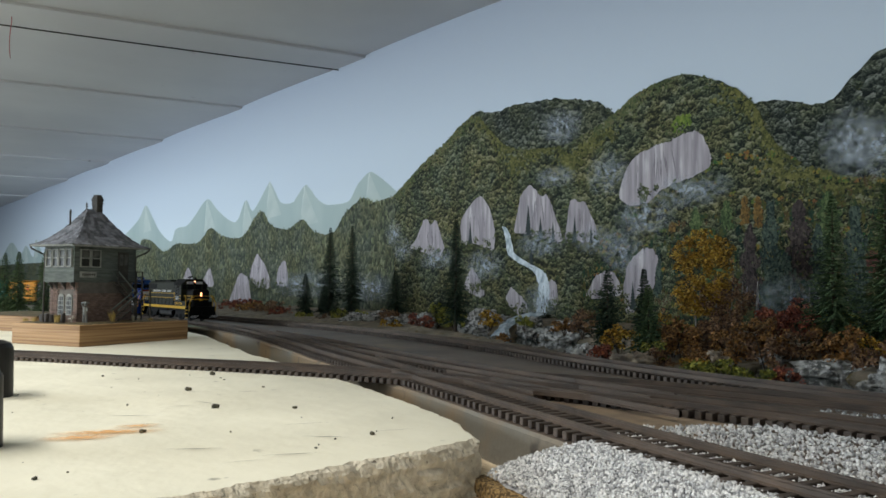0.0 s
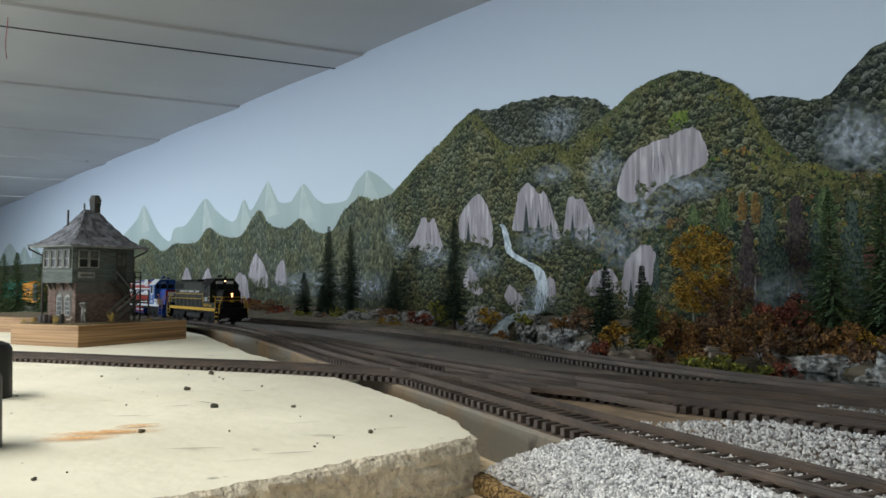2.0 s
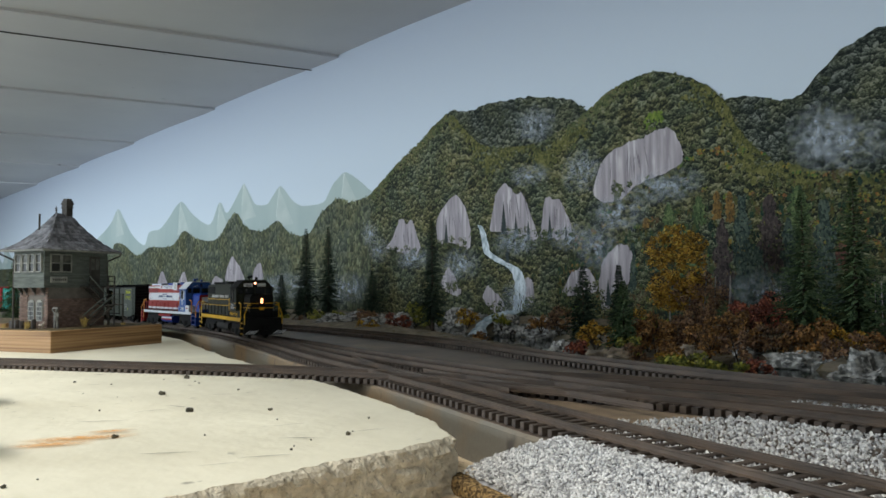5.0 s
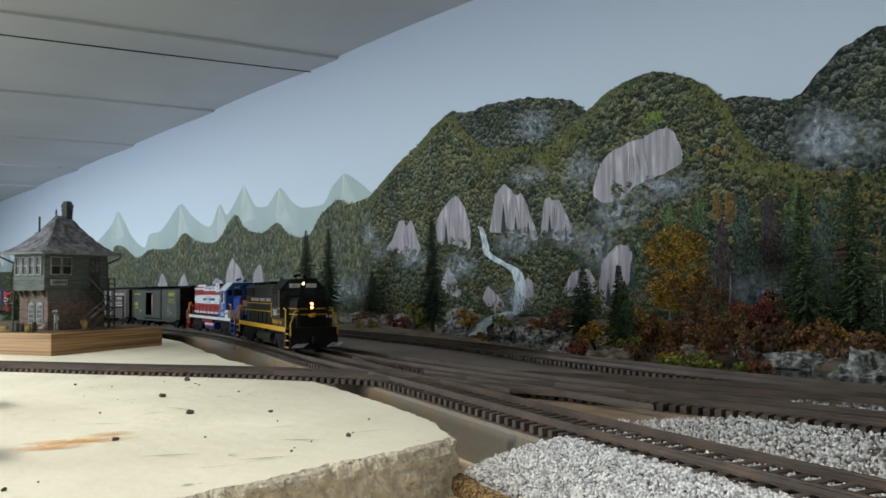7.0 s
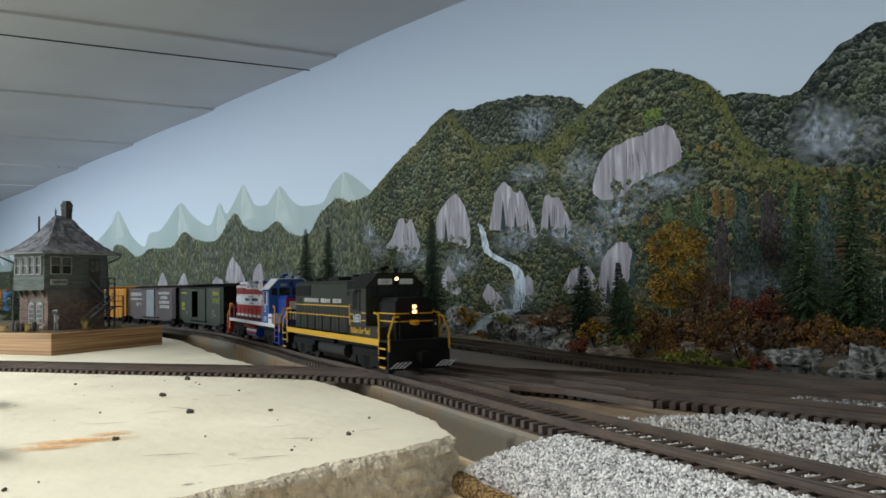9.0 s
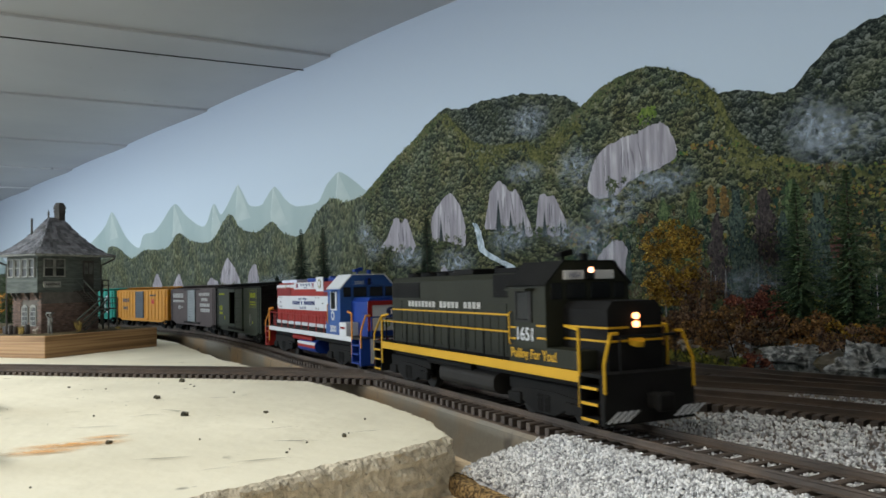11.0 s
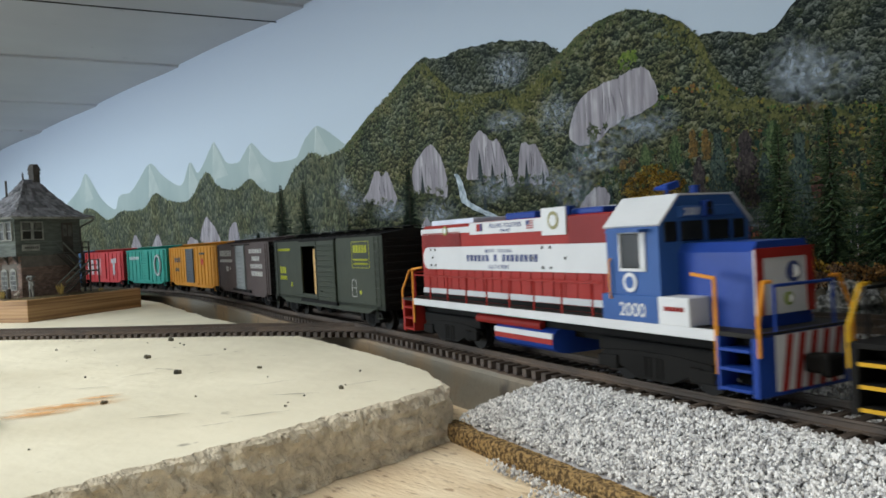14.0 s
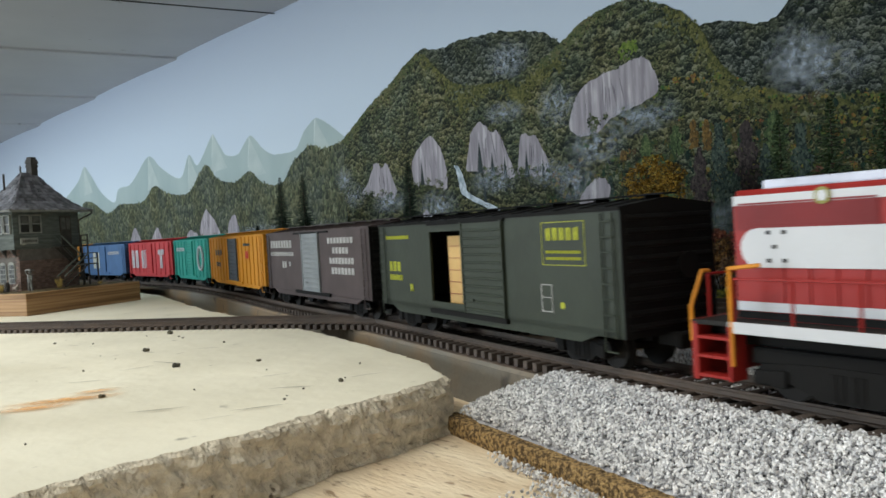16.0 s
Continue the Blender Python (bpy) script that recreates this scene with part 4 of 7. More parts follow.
while len(spots) < 18500:
    x = rg.uniform(-0.150, 0.16)
    y = spur_y(x) + rg.choice((rg.uniform(-0.0073, 0.0073), rg.uniform(0.014, 0.055)))
    if noise.noise((x * 60, y * 60, 5)) > -0.08:
        spots.append((x, y, 0.0001 + rg.uniform(0, 0.0006)))
stones("ballast", spots, 0.00074, M_GRAVEL, rg, "grey crushed stone ballast between the tracks")
vs, fs = [], []
for i in range(60):
    x = -0.188 + i * 0.0055
    for k in range(9):
        y = cork_y(x) + (main_y(x) - 0.016 - cork_y(x)) * k / 8
        xs = x + max(0.0, (y - 0.172) * 1.6 + 0.004) * (1 - i / 59)
        vs.append((xs, y, bed_z(xs, y) - 0.0008))
    if i:
        fs += [(9 * (i - 1) + k, 9 * i + k, 9 * i + k + 1, 9 * (i - 1) + k + 1) for k in range(8)]
tagged(mesh_part("ballast_bed", vs, fs, M_GRAVEL_BED), "packed stone bed below the ballast", "ballast", kind="structure")
vs, fs = [], []
for i in range(140):
    x = -0.1935 + i * 0.0024
    j = 0.0007 * noise.noise((x * 500, 0, 0))
    for dy, z in ((0.0, -0.0181), (-0.0003 + j, -0.0155), (0.0002 - j, -0.0132), (0.0008, -0.0126), (0.0055, -0.0124), (0.0060, -0.0181)):
        vs.append((x, cork_y(x) - 0.004 + dy, z + j * 0.5))
    if i:
        fs += [(6 * (i - 1) + k, 6 * i + k, 6 * i + (k + 1) % 6, 6 * (i - 1) + (k + 1) % 6) for k in range(6)]
fs.append((0, 1, 2, 3, 4, 5))
tagged(mesh_part("cork_strip", vs, fs, M_CORK), "brown granular cork roadbed strip edging the ballast", "cork strip")

# crumbs and stains on the slab
M_CRUMB = mat("dark_crumb", (0.10, 0.09, 0.06), (0.05, 0.05, 0.04), 0.9, scale=400)
CRUMBS = [(-0.414, 0.170, 0.0017), (-0.360, 0.137, 0.0015), (-0.302, 0.126, 0.0016), (-0.267, 0.086, 0.0012), (-0.218, 0.146, 0.0011), (-0.283, 0.152, 0.0009), (-0.219, 0.044, 0.0008), (-0.44, 0.12, 0.0007), (-0.35, 0.17, 0.0006), (-0.25, 0.11, 0.0005), (-0.24, 0.17, 0.0006), (-0.33, 0.10, 0.0006), (-0.21, 0.12, 0.0005)]
for k in range(26):
    CRUMBS.append((rg.uniform(-0.5, -0.2), rg.uniform(0.02, 0.17), rg.uniform(0.0002, 0.0005)))
for x, y, r in CRUMBS:
    bm = bmesh.new()
    for j in range(3):
        bmesh.ops.create_icosphere(bm, subdivisions=1, radius=r * rg.uniform(0.5, 0.8), matrix=Matrix.Translation((x + rg.uniform(-r, r) * 0.7, y + rg.uniform(-r, r) * 0.7, r * 0.45)))
    tagged(part("crumb", bm, M_CRUMB), "tiny dark crumb lying on the plaster slab", "crumb", group="crumbs")


def stain(name, outline, z, material, label, parent_z=0.0):
    vs = [(x, y, z) for x, y in outline]
    tagged(mesh_part(name, vs, [tuple(range(len(vs)))], material), label, "stain", kind="structure")


M_ORANGE_STAIN = mist_paint("orange_paint_smear", (0.72, 0.36, 0.10), 2.6, (1.2, 3.0, 1.0))
for k, (cx, cy, lx, ly, a) in enumerate(((-0.273, 0.0765, 0.020, 0.0060, 66), (-0.268, 0.066, 0.014, 0.0050, 66), (-0.278, 0.088, 0.009, 0.0035, 68))):
    ob = tagged(mesh_part("paint_smear", [(-1, -1, 0), (1, -1, 0), (1, 1, 0), (-1, 1, 0)], [(0, 1, 2, 3)], M_ORANGE_STAIN), "faded orange paint smear on the slab", "stain", kind="structure")
    ob.matrix_basis = pose(cx, cy, 0.0004 + 0.0001 * k, 0, 0, a) @ Matrix.Diagonal((lx, ly, 1, 1))
M_BARE = mat("bare_tan_board", (0.34, 0.25, 0.165), (0.20, 0.15, 0.105), 0.85, scale=60, bump=0.3, bump_scale=260)
stain("bare_patch", [(-0.150, 0.2205), (-0.205, 0.2335), (-0.262, 0.2485), (-0.235, 0.2555), (-0.205, 0.2610), (-0.172, 0.2650), (-0.150, 0.2680)], -0.0004, M_BARE, "bare tan patch of roadbed between the tracks")
for k in range(34):
    cx, cy, l, a = rg.uniform(-0.52, -0.2), rg.uniform(0.0, 0.16), rg.uniform(0.002, 0.010), rg.gauss(1.0, 0.35)
    w = rg.uniform(0.0001, 0.0004)
    d, n = (math.cos(a), math.sin(a)), (-math.sin(a), math.cos(a))
    stain("scratch", [(cx - l * d[0], cy - l * d[1]), (cx + w * n[0], cy + w * n[1]), (cx + l * d[0], cy + l * d[1]), (cx - w * n[0], cy - w * n[1])], 0.0004, M_CRUMB, "fine dark scratch in the plaster")

# ---------------------------------------------------------------- river bank and water
M_EARTH = mat("brown_forest_floor", (0.27, 0.22, 0.16), (0.14, 0.12, 0.085), 0.95, scale=60, bump=0.8, bump_scale=220, speck=(0.14, 0.11, 0.05), speck_scale=150, speck_amount=0.35)
M_WATER = mat("dark_green_water", (0.020, 0.032, 0.027), (0.012, 0.021, 0.018), 0.06, scale=30, bump=0.05, bump_scale=120, spec=0.5)


def bank_z(x, y):
    river = float(np.interp(x, [-1.4, -0.95, -0.80, -0.70, -0.46, -0.38, -0.30, -0.25, 0.8], [0.0, 0.0, 0.5, 1.0, 1.0, 0.1, 0.3, 1.0, 1.0]))
    mid = float(np.interp(x, [-0.8, -0.66, -0.5, -0.3, -0.1], [0.620, 0.615, 0.580, 0.500, 0.480]))
    half = float(np.interp(x, [-0.8, -0.66, -0.5, -0.3, -0.1], [0.030, 0.052, 0.062, 0.045, 0.048]))
    base = float(np.interp(y, [0.36, 0.42, 0.48, 0.53, 0.62, 0.72], [-0.012, -0.008, -0.006, -0.004, 0.004, 0.010]))
    dip = river * max(0.0, 1 - ((y - mid) / half) ** 4) if abs(y - mid) < half else 0.0
    return base - 0.024 * dip + 0.003 * noise.noise((x * 30, y * 30, 0)) + 0.0016 * noise.noise((x * 110, y * 110, 4))


nx, ny = 300, 44
vs, fs = [], []
for i in range(nx):
    x = -2.9 + 3.9 * (i / (nx - 1)) ** 0.8
    for j in range(ny):
        y = 0.365 + (WALL - 0.001 - 0.365) * j / (ny - 1)
        if x < -1.0:
            y0 = float(np.interp(x, [-2.9, -1.3, -1.0], [0.30, 0.46, 0.40]))
            y = y0 + (WALL - 0.001 - y0) * j / (ny - 1)
        vs.append((x, y, bank_z(x, y)))
    if i:
        fs += [(ny * (i - 1) + j, ny * i + j, ny * i + j + 1, ny * (i - 1) + j + 1) for j in range(ny - 1)]
tagged(mesh_part("ground", vs, fs, M_EARTH), "brown forest floor sloping to a small river", "ground", kind="structure")
bm = bmesh.new()
box(bm, (-0.95, 0.43, -0.030), (1.2, 0.70, -0.0095))
tagged(part("water", bm, M_WATER), "still dark green river water", "water", kind="structure")

M_ROCK = mat("pale_grey_cast_rock", (0.52, 0.51, 0.49), (0.12, 0.12, 0.112), 0.9, scale=170, detail=10, bump=1.0, bump_scale=330, spread=(0.41, 0.57), speck=(0.66, 0.65, 0.63), speck_scale=330, speck_amount=0.42)
M_ROCK_TAN = mat("tan_cast_rock", (0.44, 0.36, 0.27), (0.18, 0.15, 0.12), 0.9, scale=95, detail=8, bump=0.9, bump_scale=260, spread=(0.38, 0.60))


def rock(x, y, z, sx, sy, sz, material, seed):
    bm = bmesh.new()
    bmesh.ops.create_icosphere(bm, subdivisions=4, radius=1.0)
    for v in bm.verts:
        p = v.co.copy()
        d = 1 + 0.38 * noise.noise(p * 1.6 + Vector((seed * 7.3, 0, 0))) + 0.22 * abs(noise.noise(p * 4.2 + Vector((0, seed * 3.1, 0)))) + 0.10 * noise.noise(p * 10 + Vector((seed, 0, 0)))
        c = noise.cell(p * 2.3 + Vector((seed, seed, 0)))
        d *= 0.86 + 0.20 * c + 0.10 * noise.cell(p * 5.1 + Vector((seed, 0, seed)))
        v.co = Vector((p.x * d * sx, p.y * d * sy, p.z * d * sz))
    ob = tagged(part("boulder", bm, material), "craggy cast plaster boulder on the river bank", "rock", group="river bank rocks")
    ob.matrix_basis = pose(x, y, z, 0, 0, seed * 47 % 360)


ROCKS = [(-0.9396, 0.6426, 0.0014, 0.0404, 0.0173, 0.0107), (-0.8802, 0.6318, -0.0008, 0.0309, 0.0151, 0.0095), (-0.8046, 0.621, -0.0008, 0.0261, 0.0151, 0.0131), (-0.813, 0.662, -0.0034, 0.0307, 0.0163, 0.0153), (-0.7305, 0.662, -0.0002, 0.0352, 0.0183, 0.0201), (-0.7211, 0.662, -0.0138, 0.026, 0.0142, 0.013), (-0.6507, 0.662, 0.0002, 0.0249, 0.0158, 0.0149), (-0.5929, 0.662, -0.003, 0.038, 0.0184, 0.0139), (-0.5565, 0.662, -0.0039, 0.0309, 0.0164, 0.0129)]
ROCKS_DOWNSTREAM = [(-0.6443, 0.662, -0.0138, 0.0286, 0.0142, 0.0091), (-0.402, 0.47, -0.005, 0.0154, 0.012, 0.011), (-0.2441, 0.5425, -0.0086, 0.031, 0.013, 0.0119), (-0.1953, 0.5316, -0.0075, 0.0286, 0.0141, 0.0143), (-0.2929, 0.5534, -0.0086, 0.0263, 0.013, 0.0119), (-0.1411, 0.5208, -0.0075, 0.0286, 0.0152, 0.0143), (-0.0868, 0.5316, -0.0075, 0.0286, 0.0152, 0.0119), (-0.93, 0.6, 0.003, 0.033, 0.014, 0.0077), (-0.8064, 0.662, -0.0198, 0.0159, 0.012, 0.0093)]
for k, r in enumerate(ROCKS + ROCKS_DOWNSTREAM):
    rock(*r, M_ROCK, k + 1)
for k, r in enumerate([(-0.350, 0.462, -0.006, 0.026, 0.012, 0.009), (-0.310, 0.505, -0.004, 0.022, 0.012, 0.008), (-0.30, 0.60, 0.006, 0.03, 0.015, 0.008)]):
    rock(*r, M_ROCK_TAN, k + 40)
# the foot of the waterfall, spilling over the rocks into the river
M_CAST_WATER = mat("cast_white_water", (0.62, 0.70, 0.76), (0.25, 0.34, 0.40), 0.25, scale=120, stretch=(1, 1, 0.3), spread=(0.3, 0.65), bump=0.5)
vs, fs = [], []
for i in range(26):
    u = i / 25
    x, y, z = -0.682 + 0.022 * u - 0.020 * math.sin(u * 3), 0.708 - 0.085 * u, 0.016 - 0.026 * u ** 1.4
    w = 0.010 + 0.004 * math.sin(u * 7) + 0.006 * u
    for j in range(7):
        s = (j - 3) / 3
        vs.append((x + s * w, y + 0.002 * noise.noise((s * 3, u * 9, 0)), z + 0.0022 * noise.noise((s * 4, u * 12, 2)) + 0.003 * (1 - s * s)))
    if i:
        fs += [(7 * (i - 1) + j, 7 * (i - 1) + j + 1, 7 * i + j + 1, 7 * i + j) for j in range(6)]
tagged(mesh_part("cascade", vs, fs, M_CAST_WATER), "white cast cascade running over rocks into the river", "waterfall")

# ---------------------------------------------------------------- trees and bushes
M_BARK = mat("dark_bark", (0.06, 0.042, 0.028), (0.03, 0.022, 0.016), 0.9, scale=200, bump=0.6)
M_NEEDLE = ramp_mat("dark_green_needles", [(0.028, 0.048, 0.028), (0.058, 0.098, 0.048), (0.098, 0.150, 0.068), (0.15, 0.20, 0.09)], patch=40, weight=0.3, grain=500)
M_NEEDLE_DARK = ramp_mat("blackish_green_needles", [(0.012, 0.022, 0.017), (0.025, 0.043, 0.030), (0.044, 0.070, 0.044), (0.07, 0.10, 0.06)], patch=40, weight=0.3, grain=500)


def leaf(vs, fs, c, d, n, w, l):
    """One small pointed leaf or needle tuft at c, along d, width along n."""
    b = len(vs)
    for p in (c, c + d * l * 0.5 + n * w, c + d * l, c + d * l * 0.5 - n * w):
        vs.append(tuple(p))
    fs.append((b, b + 1, b + 2, b + 3))


def conifer(x, y, z, h, r, material, seed, bare=0.10):
    rg = random.Random(seed)
    th = tagged(empty("conifer_tree", pose(x, y, z)), "dark green model conifer with ragged needle branches", "tree", group="model conifers")
    bm = bmesh.new()
    rod(bm, (0, 0, -0.008), (0, 0, h * 0.95), h * 0.018, 7, h * 0.003)
    part("trunk", bm, M_BARK, th)
    vs, fs = [], []
    levels = int(10 + h * 270)
    for k in range(levels):
        u = k / (levels - 1)
        zc = h * (bare + (1 - bare) * u)
        rad = 1.32 * r * (1 - u) ** 0.85 * rg.uniform(0.72, 1.1) + 0.0008
        if u < 0.12:
            rad *= 0.8
        m = max(6, int(12 - 4 * u))
        a0 = rg.uniform(0, 6.3)
        for i in range(m):
            a = a0 + 6.283 * i / m + rg.uniform(-0.25, 0.25)
            rr = rad * rg.uniform(0.65, 1.15)
            out = Vector((math.cos(a), math.sin(a), rg.uniform(-0.5, -0.1) + 0.5 * u))
            side = Vector((-math.sin(a), math.cos(a), 0))
            steps = max(3, int(rr / 0.0022))
            for q in range(steps):
                c = Vector((0, 0, zc)) + out * rr * (q + 0.4) / steps + Vector((0, 0, rg.uniform(-0.0006, 0.0006)))
                taper = 1 - 0.5 * q / steps
                for s in (-1, 1):
                    d = (out * 0.8 + side * s * rg.uniform(0.5, 1.1) + Vector((0, 0, rg.uniform(-0.5, 0.25)))).normalized()
                    leaf(vs, fs, c, d, Vector((0, 0, 1)).cross(d).normalized() * 0.6 + Vector((0, 0, 0.5)), 0.0010, (0.0024 + 0.0030 * (1 - u)) * taper)
    mesh_part("crown", vs, fs, material, th)


for k, (x, y, z, h, r, m) in enumerate([(-1.05, 0.62, -0.002, 0.142, 0.022, M_NEEDLE_DARK), (-1.017, 0.64, 0.0, 0.142, 0.020, M_NEEDLE_DARK), (-1.128, 0.62, 0.0, 0.069, 0.017, M_NEEDLE_DARK), (-0.928, 0.66, 0.002, 0.070, 0.018, M_NEEDLE_DARK), (-0.694, 0.58, 0.0, 0.131, 0.016, M_NEEDLE_DARK),
                                        (-0.445, 0.55, -0.002, 0.068, 0.016, M_NEEDLE_DARK), (-0.413, 0.56, 0.0, 0.066, 0.010, M_NEEDLE_DARK), (-0.372, 0.51, -0.006, 0.058, 0.014, M_NEEDLE), (-0.269, 0.60, 0.0, 0.121, 0.022, M_NEEDLE), (-0.235, 0.61, 0.0, 0.128, 0.024, M_NEEDLE), (-0.195, 0.60, 0.0, 0.125, 0.024, M_NEEDLE), (-0.14, 0.61, 0.0, 0.12, 0.024, M_NEEDLE),
                                        (-1.32, 0.214, 0.002, 0.092, 0.020, M_NEEDLE), (-1.30, 0.229, 0.002, 0.094, 0.021, M_NEEDLE), (-1.205, 0.246, 0.002, 0.095, 0.019, M_NEEDLE), (-1.10, 0.64, 0.0, 0.05, 0.014, M_NEEDLE_DARK)]):
    conifer(x, y, z, h, r, m, 100 + k)

BUSH = {"yellow": ramp_mat("golden_leaves", [(0.090, 0.065, 0.022), (0.266, 0.151, 0.028), (0.479, 0.266, 0.036), (0.600, 0.418, 0.074)], patch=60, weight=0.3),
        "orange": ramp_mat("rust_leaves", [(0.069, 0.045, 0.028), (0.177, 0.096, 0.045), (0.327, 0.177, 0.061), (0.600, 0.305, 0.102)], patch=60, weight=0.35),
        "red": ramp_mat("crimson_leaves", [(0.069, 0.028, 0.023), (0.177, 0.057, 0.045), (0.305, 0.102, 0.069), (0.561, 0.188, 0.091)], patch=60, weight=0.35),
        "green": ramp_mat("olive_leaves", [(0.052, 0.066, 0.028), (0.145, 0.166, 0.045), (0.305, 0.305, 0.061), (0.518, 0.476, 0.091)], patch=60, weight=0.35),
        "brown": ramp_mat("brown_leaves", [(0.063, 0.045, 0.036), (0.151, 0.088, 0.057), (0.279, 0.156, 0.088), (0.410, 0.265, 0.122)], patch=60, weight=0.35)}
WORDS = {"yellow": "golden yellow model bush of fine foliage", "orange": "rust orange model bush of fine foliage", "red": "crimson model bush of fine foliage", "green": "olive green model bush of fine foliage", "brown": "dry brown model bush of fine foliage"}


def foliage(vs, fs, rg, c, rx, ry, rz, count, size):
    for k in range(count):
        a, b = rg.uniform(0, 6.283), rg.uniform(-0.6, 1.0)
        q = rg.uniform(0.55, 1.0)
        w = math.sqrt(max(0, 1 - b * b))
        p = c + Vector((rx * w * math.cos(a) * q, ry * w * math.sin(a) * q, rz * b * q))
        d = Vector((rg.gauss(0, 1), rg.gauss(0, 1), rg.gauss(0, 0.8))).normalized()
        leaf(vs, fs, p, d, d.orthogonal().normalized(), size * 0.45, size * rg.uniform(0.7, 1.4))


def bush(x, y, z, h, w, kind, seed):
    rg = random.Random(seed)
    th = tagged(empty("bush", pose(x, y, z)), WORDS[kind], "bush", group="autumn bushes")
    bm = bmesh.new()
    for k in range(5):
        a = rg.uniform(0, 6.3)
        rod(bm, (0, 0, -0.004), (math.cos(a) * w * 0.5, math.sin(a) * w * 0.4, h * rg.uniform(0.5, 0.85)), 0.0005, 5, 0.0002)
    part("twig_cluster", bm, M_BARK, th)
    vs, fs = [], []
    n = max(10, int(w * h * 42000))
    for k in range(n):
        a, q = rg.uniform(0, 6.3), math.sqrt(rg.random())
        c = Vector((math.cos(a) * w * q * 0.9, math.sin(a) * w * 0.6 * q, h * rg.uniform(0.12, 0.88) * (1 - 0.35 * q)))
        r = rg.uniform(0.0025, 0.005)
        foliage(vs, fs, rg, c, r, r, r * 0.8, 40, 0.0021)
    mesh_part("leaves", vs, fs, BUSH[kind], th)


BUSHES_FAR = [(-0.787, 0.6, -0.004, 0.026, 0.02, "red"), (-0.812, 0.57, -0.008, 0.018, 0.022, "yellow"), (-0.988, 0.6, 0.0, 0.02, 0.016, "green"), (-1.251, 0.62, 0.0, 0.026, 0.05, "brown"), (-1.434, 0.65, 0.0, 0.028, 0.07, "red"), (-1.34, 0.63, 0.0, 0.022, 0.05, "orange"), (-1.18, 0.6, 0.0, 0.016, 0.03, "red"), (-0.412, 0.525, -0.004, 0.028, 0.02, "yellow"), (-0.386, 0.47, -0.006, 0.016, 0.01, "red"), (-0.352, 0.525, -0.006, 0.038, 0.022, "orange"), (-0.325, 0.54, -0.004, 0.04, 0.02, "brown"), (-0.305, 0.52, -0.006, 0.036, 0.018, "orange"), (-0.283, 0.525, -0.006, 0.03, 0.016, "brown"), (-0.278, 0.462, -0.008, 0.014, 0.018, "green"), (-0.3, 0.47, -0.008, 0.013, 0.014, "yellow"), (-0.302, 0.605, 0.004, 0.038, 0.02, "red"), (-0.33, 0.62, 0.004, 0.03, 0.02, "brown"), (-0.259, 0.585, 0.002, 0.03, 0.02, "orange")]
BUSHES_NEAR_WOOD = [(-0.225, 0.57, 0.0, 0.022, 0.018, "yellow"), (-0.195, 0.56, 0.0, 0.024, 0.02, "orange"), (-0.243, 0.475, -0.008, 0.012, 0.01, "red"), (-0.526, 0.61, 0.002, 0.03, 0.022, "brown"), (-0.56, 0.62, 0.002, 0.022, 0.02, "orange"), (-0.47, 0.585, 0.0, 0.02, 0.018, "green"), (-0.655, 0.6, 0.004, 0.024, 0.018, "yellow"), (-0.72, 0.6, 0.0, 0.026, 0.02, "green"), (-0.8, 0.64, 0.0, 0.036, 0.025, "green"), (-0.9, 0.63, 0.0, 0.022, 0.025, "brown"), (-0.96, 0.62, 0.0, 0.016, 0.02, "green"), (-0.575, 0.545, -0.006, 0.008, 0.006, "orange"), (-0.15, 0.55, 0.0, 0.03, 0.025, "orange"), (-0.1, 0.56, 0.0, 0.03, 0.025, "brown"), (-0.39, 0.55, -0.004, 0.03, 0.014, "brown"), (-0.37, 0.6, 0.0, 0.03, 0.022, "brown"), (-0.405, 0.6, 0.0, 0.03, 0.02, "green"), (-0.345, 0.485, -0.008, 0.016, 0.012, "brown")]
BUSHES_BANK = [(-0.32, 0.49, -0.008, 0.018, 0.012, "orange"), (-0.61, 0.61, 0.004, 0.016, 0.014, "green"), (-1.0, 0.58, -0.004, 0.012, 0.02, "brown"), (-1.08, 0.59, -0.002, 0.014, 0.02, "green"), (-0.335, 0.57, 0.0, 0.042, 0.024, "brown"), (-0.3, 0.56, 0.0, 0.036, 0.022, "orange"), (-0.27, 0.555, -0.002, 0.03, 0.02, "brown"), (-0.245, 0.55, -0.002, 0.026, 0.02, "orange"), (-0.21, 0.535, -0.002, 0.024, 0.02, "brown"), (-0.37, 0.54, -0.004, 0.034, 0.018, "orange"), (-0.36, 0.5, -0.006, 0.022, 0.012, "green"), (-0.32, 0.635, 0.002, 0.05, 0.03, "red"), (-0.28, 0.64, 0.002, 0.042, 0.03, "green"), (-0.43, 0.61, 0.0, 0.03, 0.02, "yellow"), (-0.255, 0.455, -0.008, 0.012, 0.016, "green"), (-0.29, 0.45, -0.008, 0.012, 0.014, "green")]
for k, b in enumerate(BUSHES_FAR + BUSHES_NEAR_WOOD + BUSHES_BANK):
    bush(*b, 300 + k)

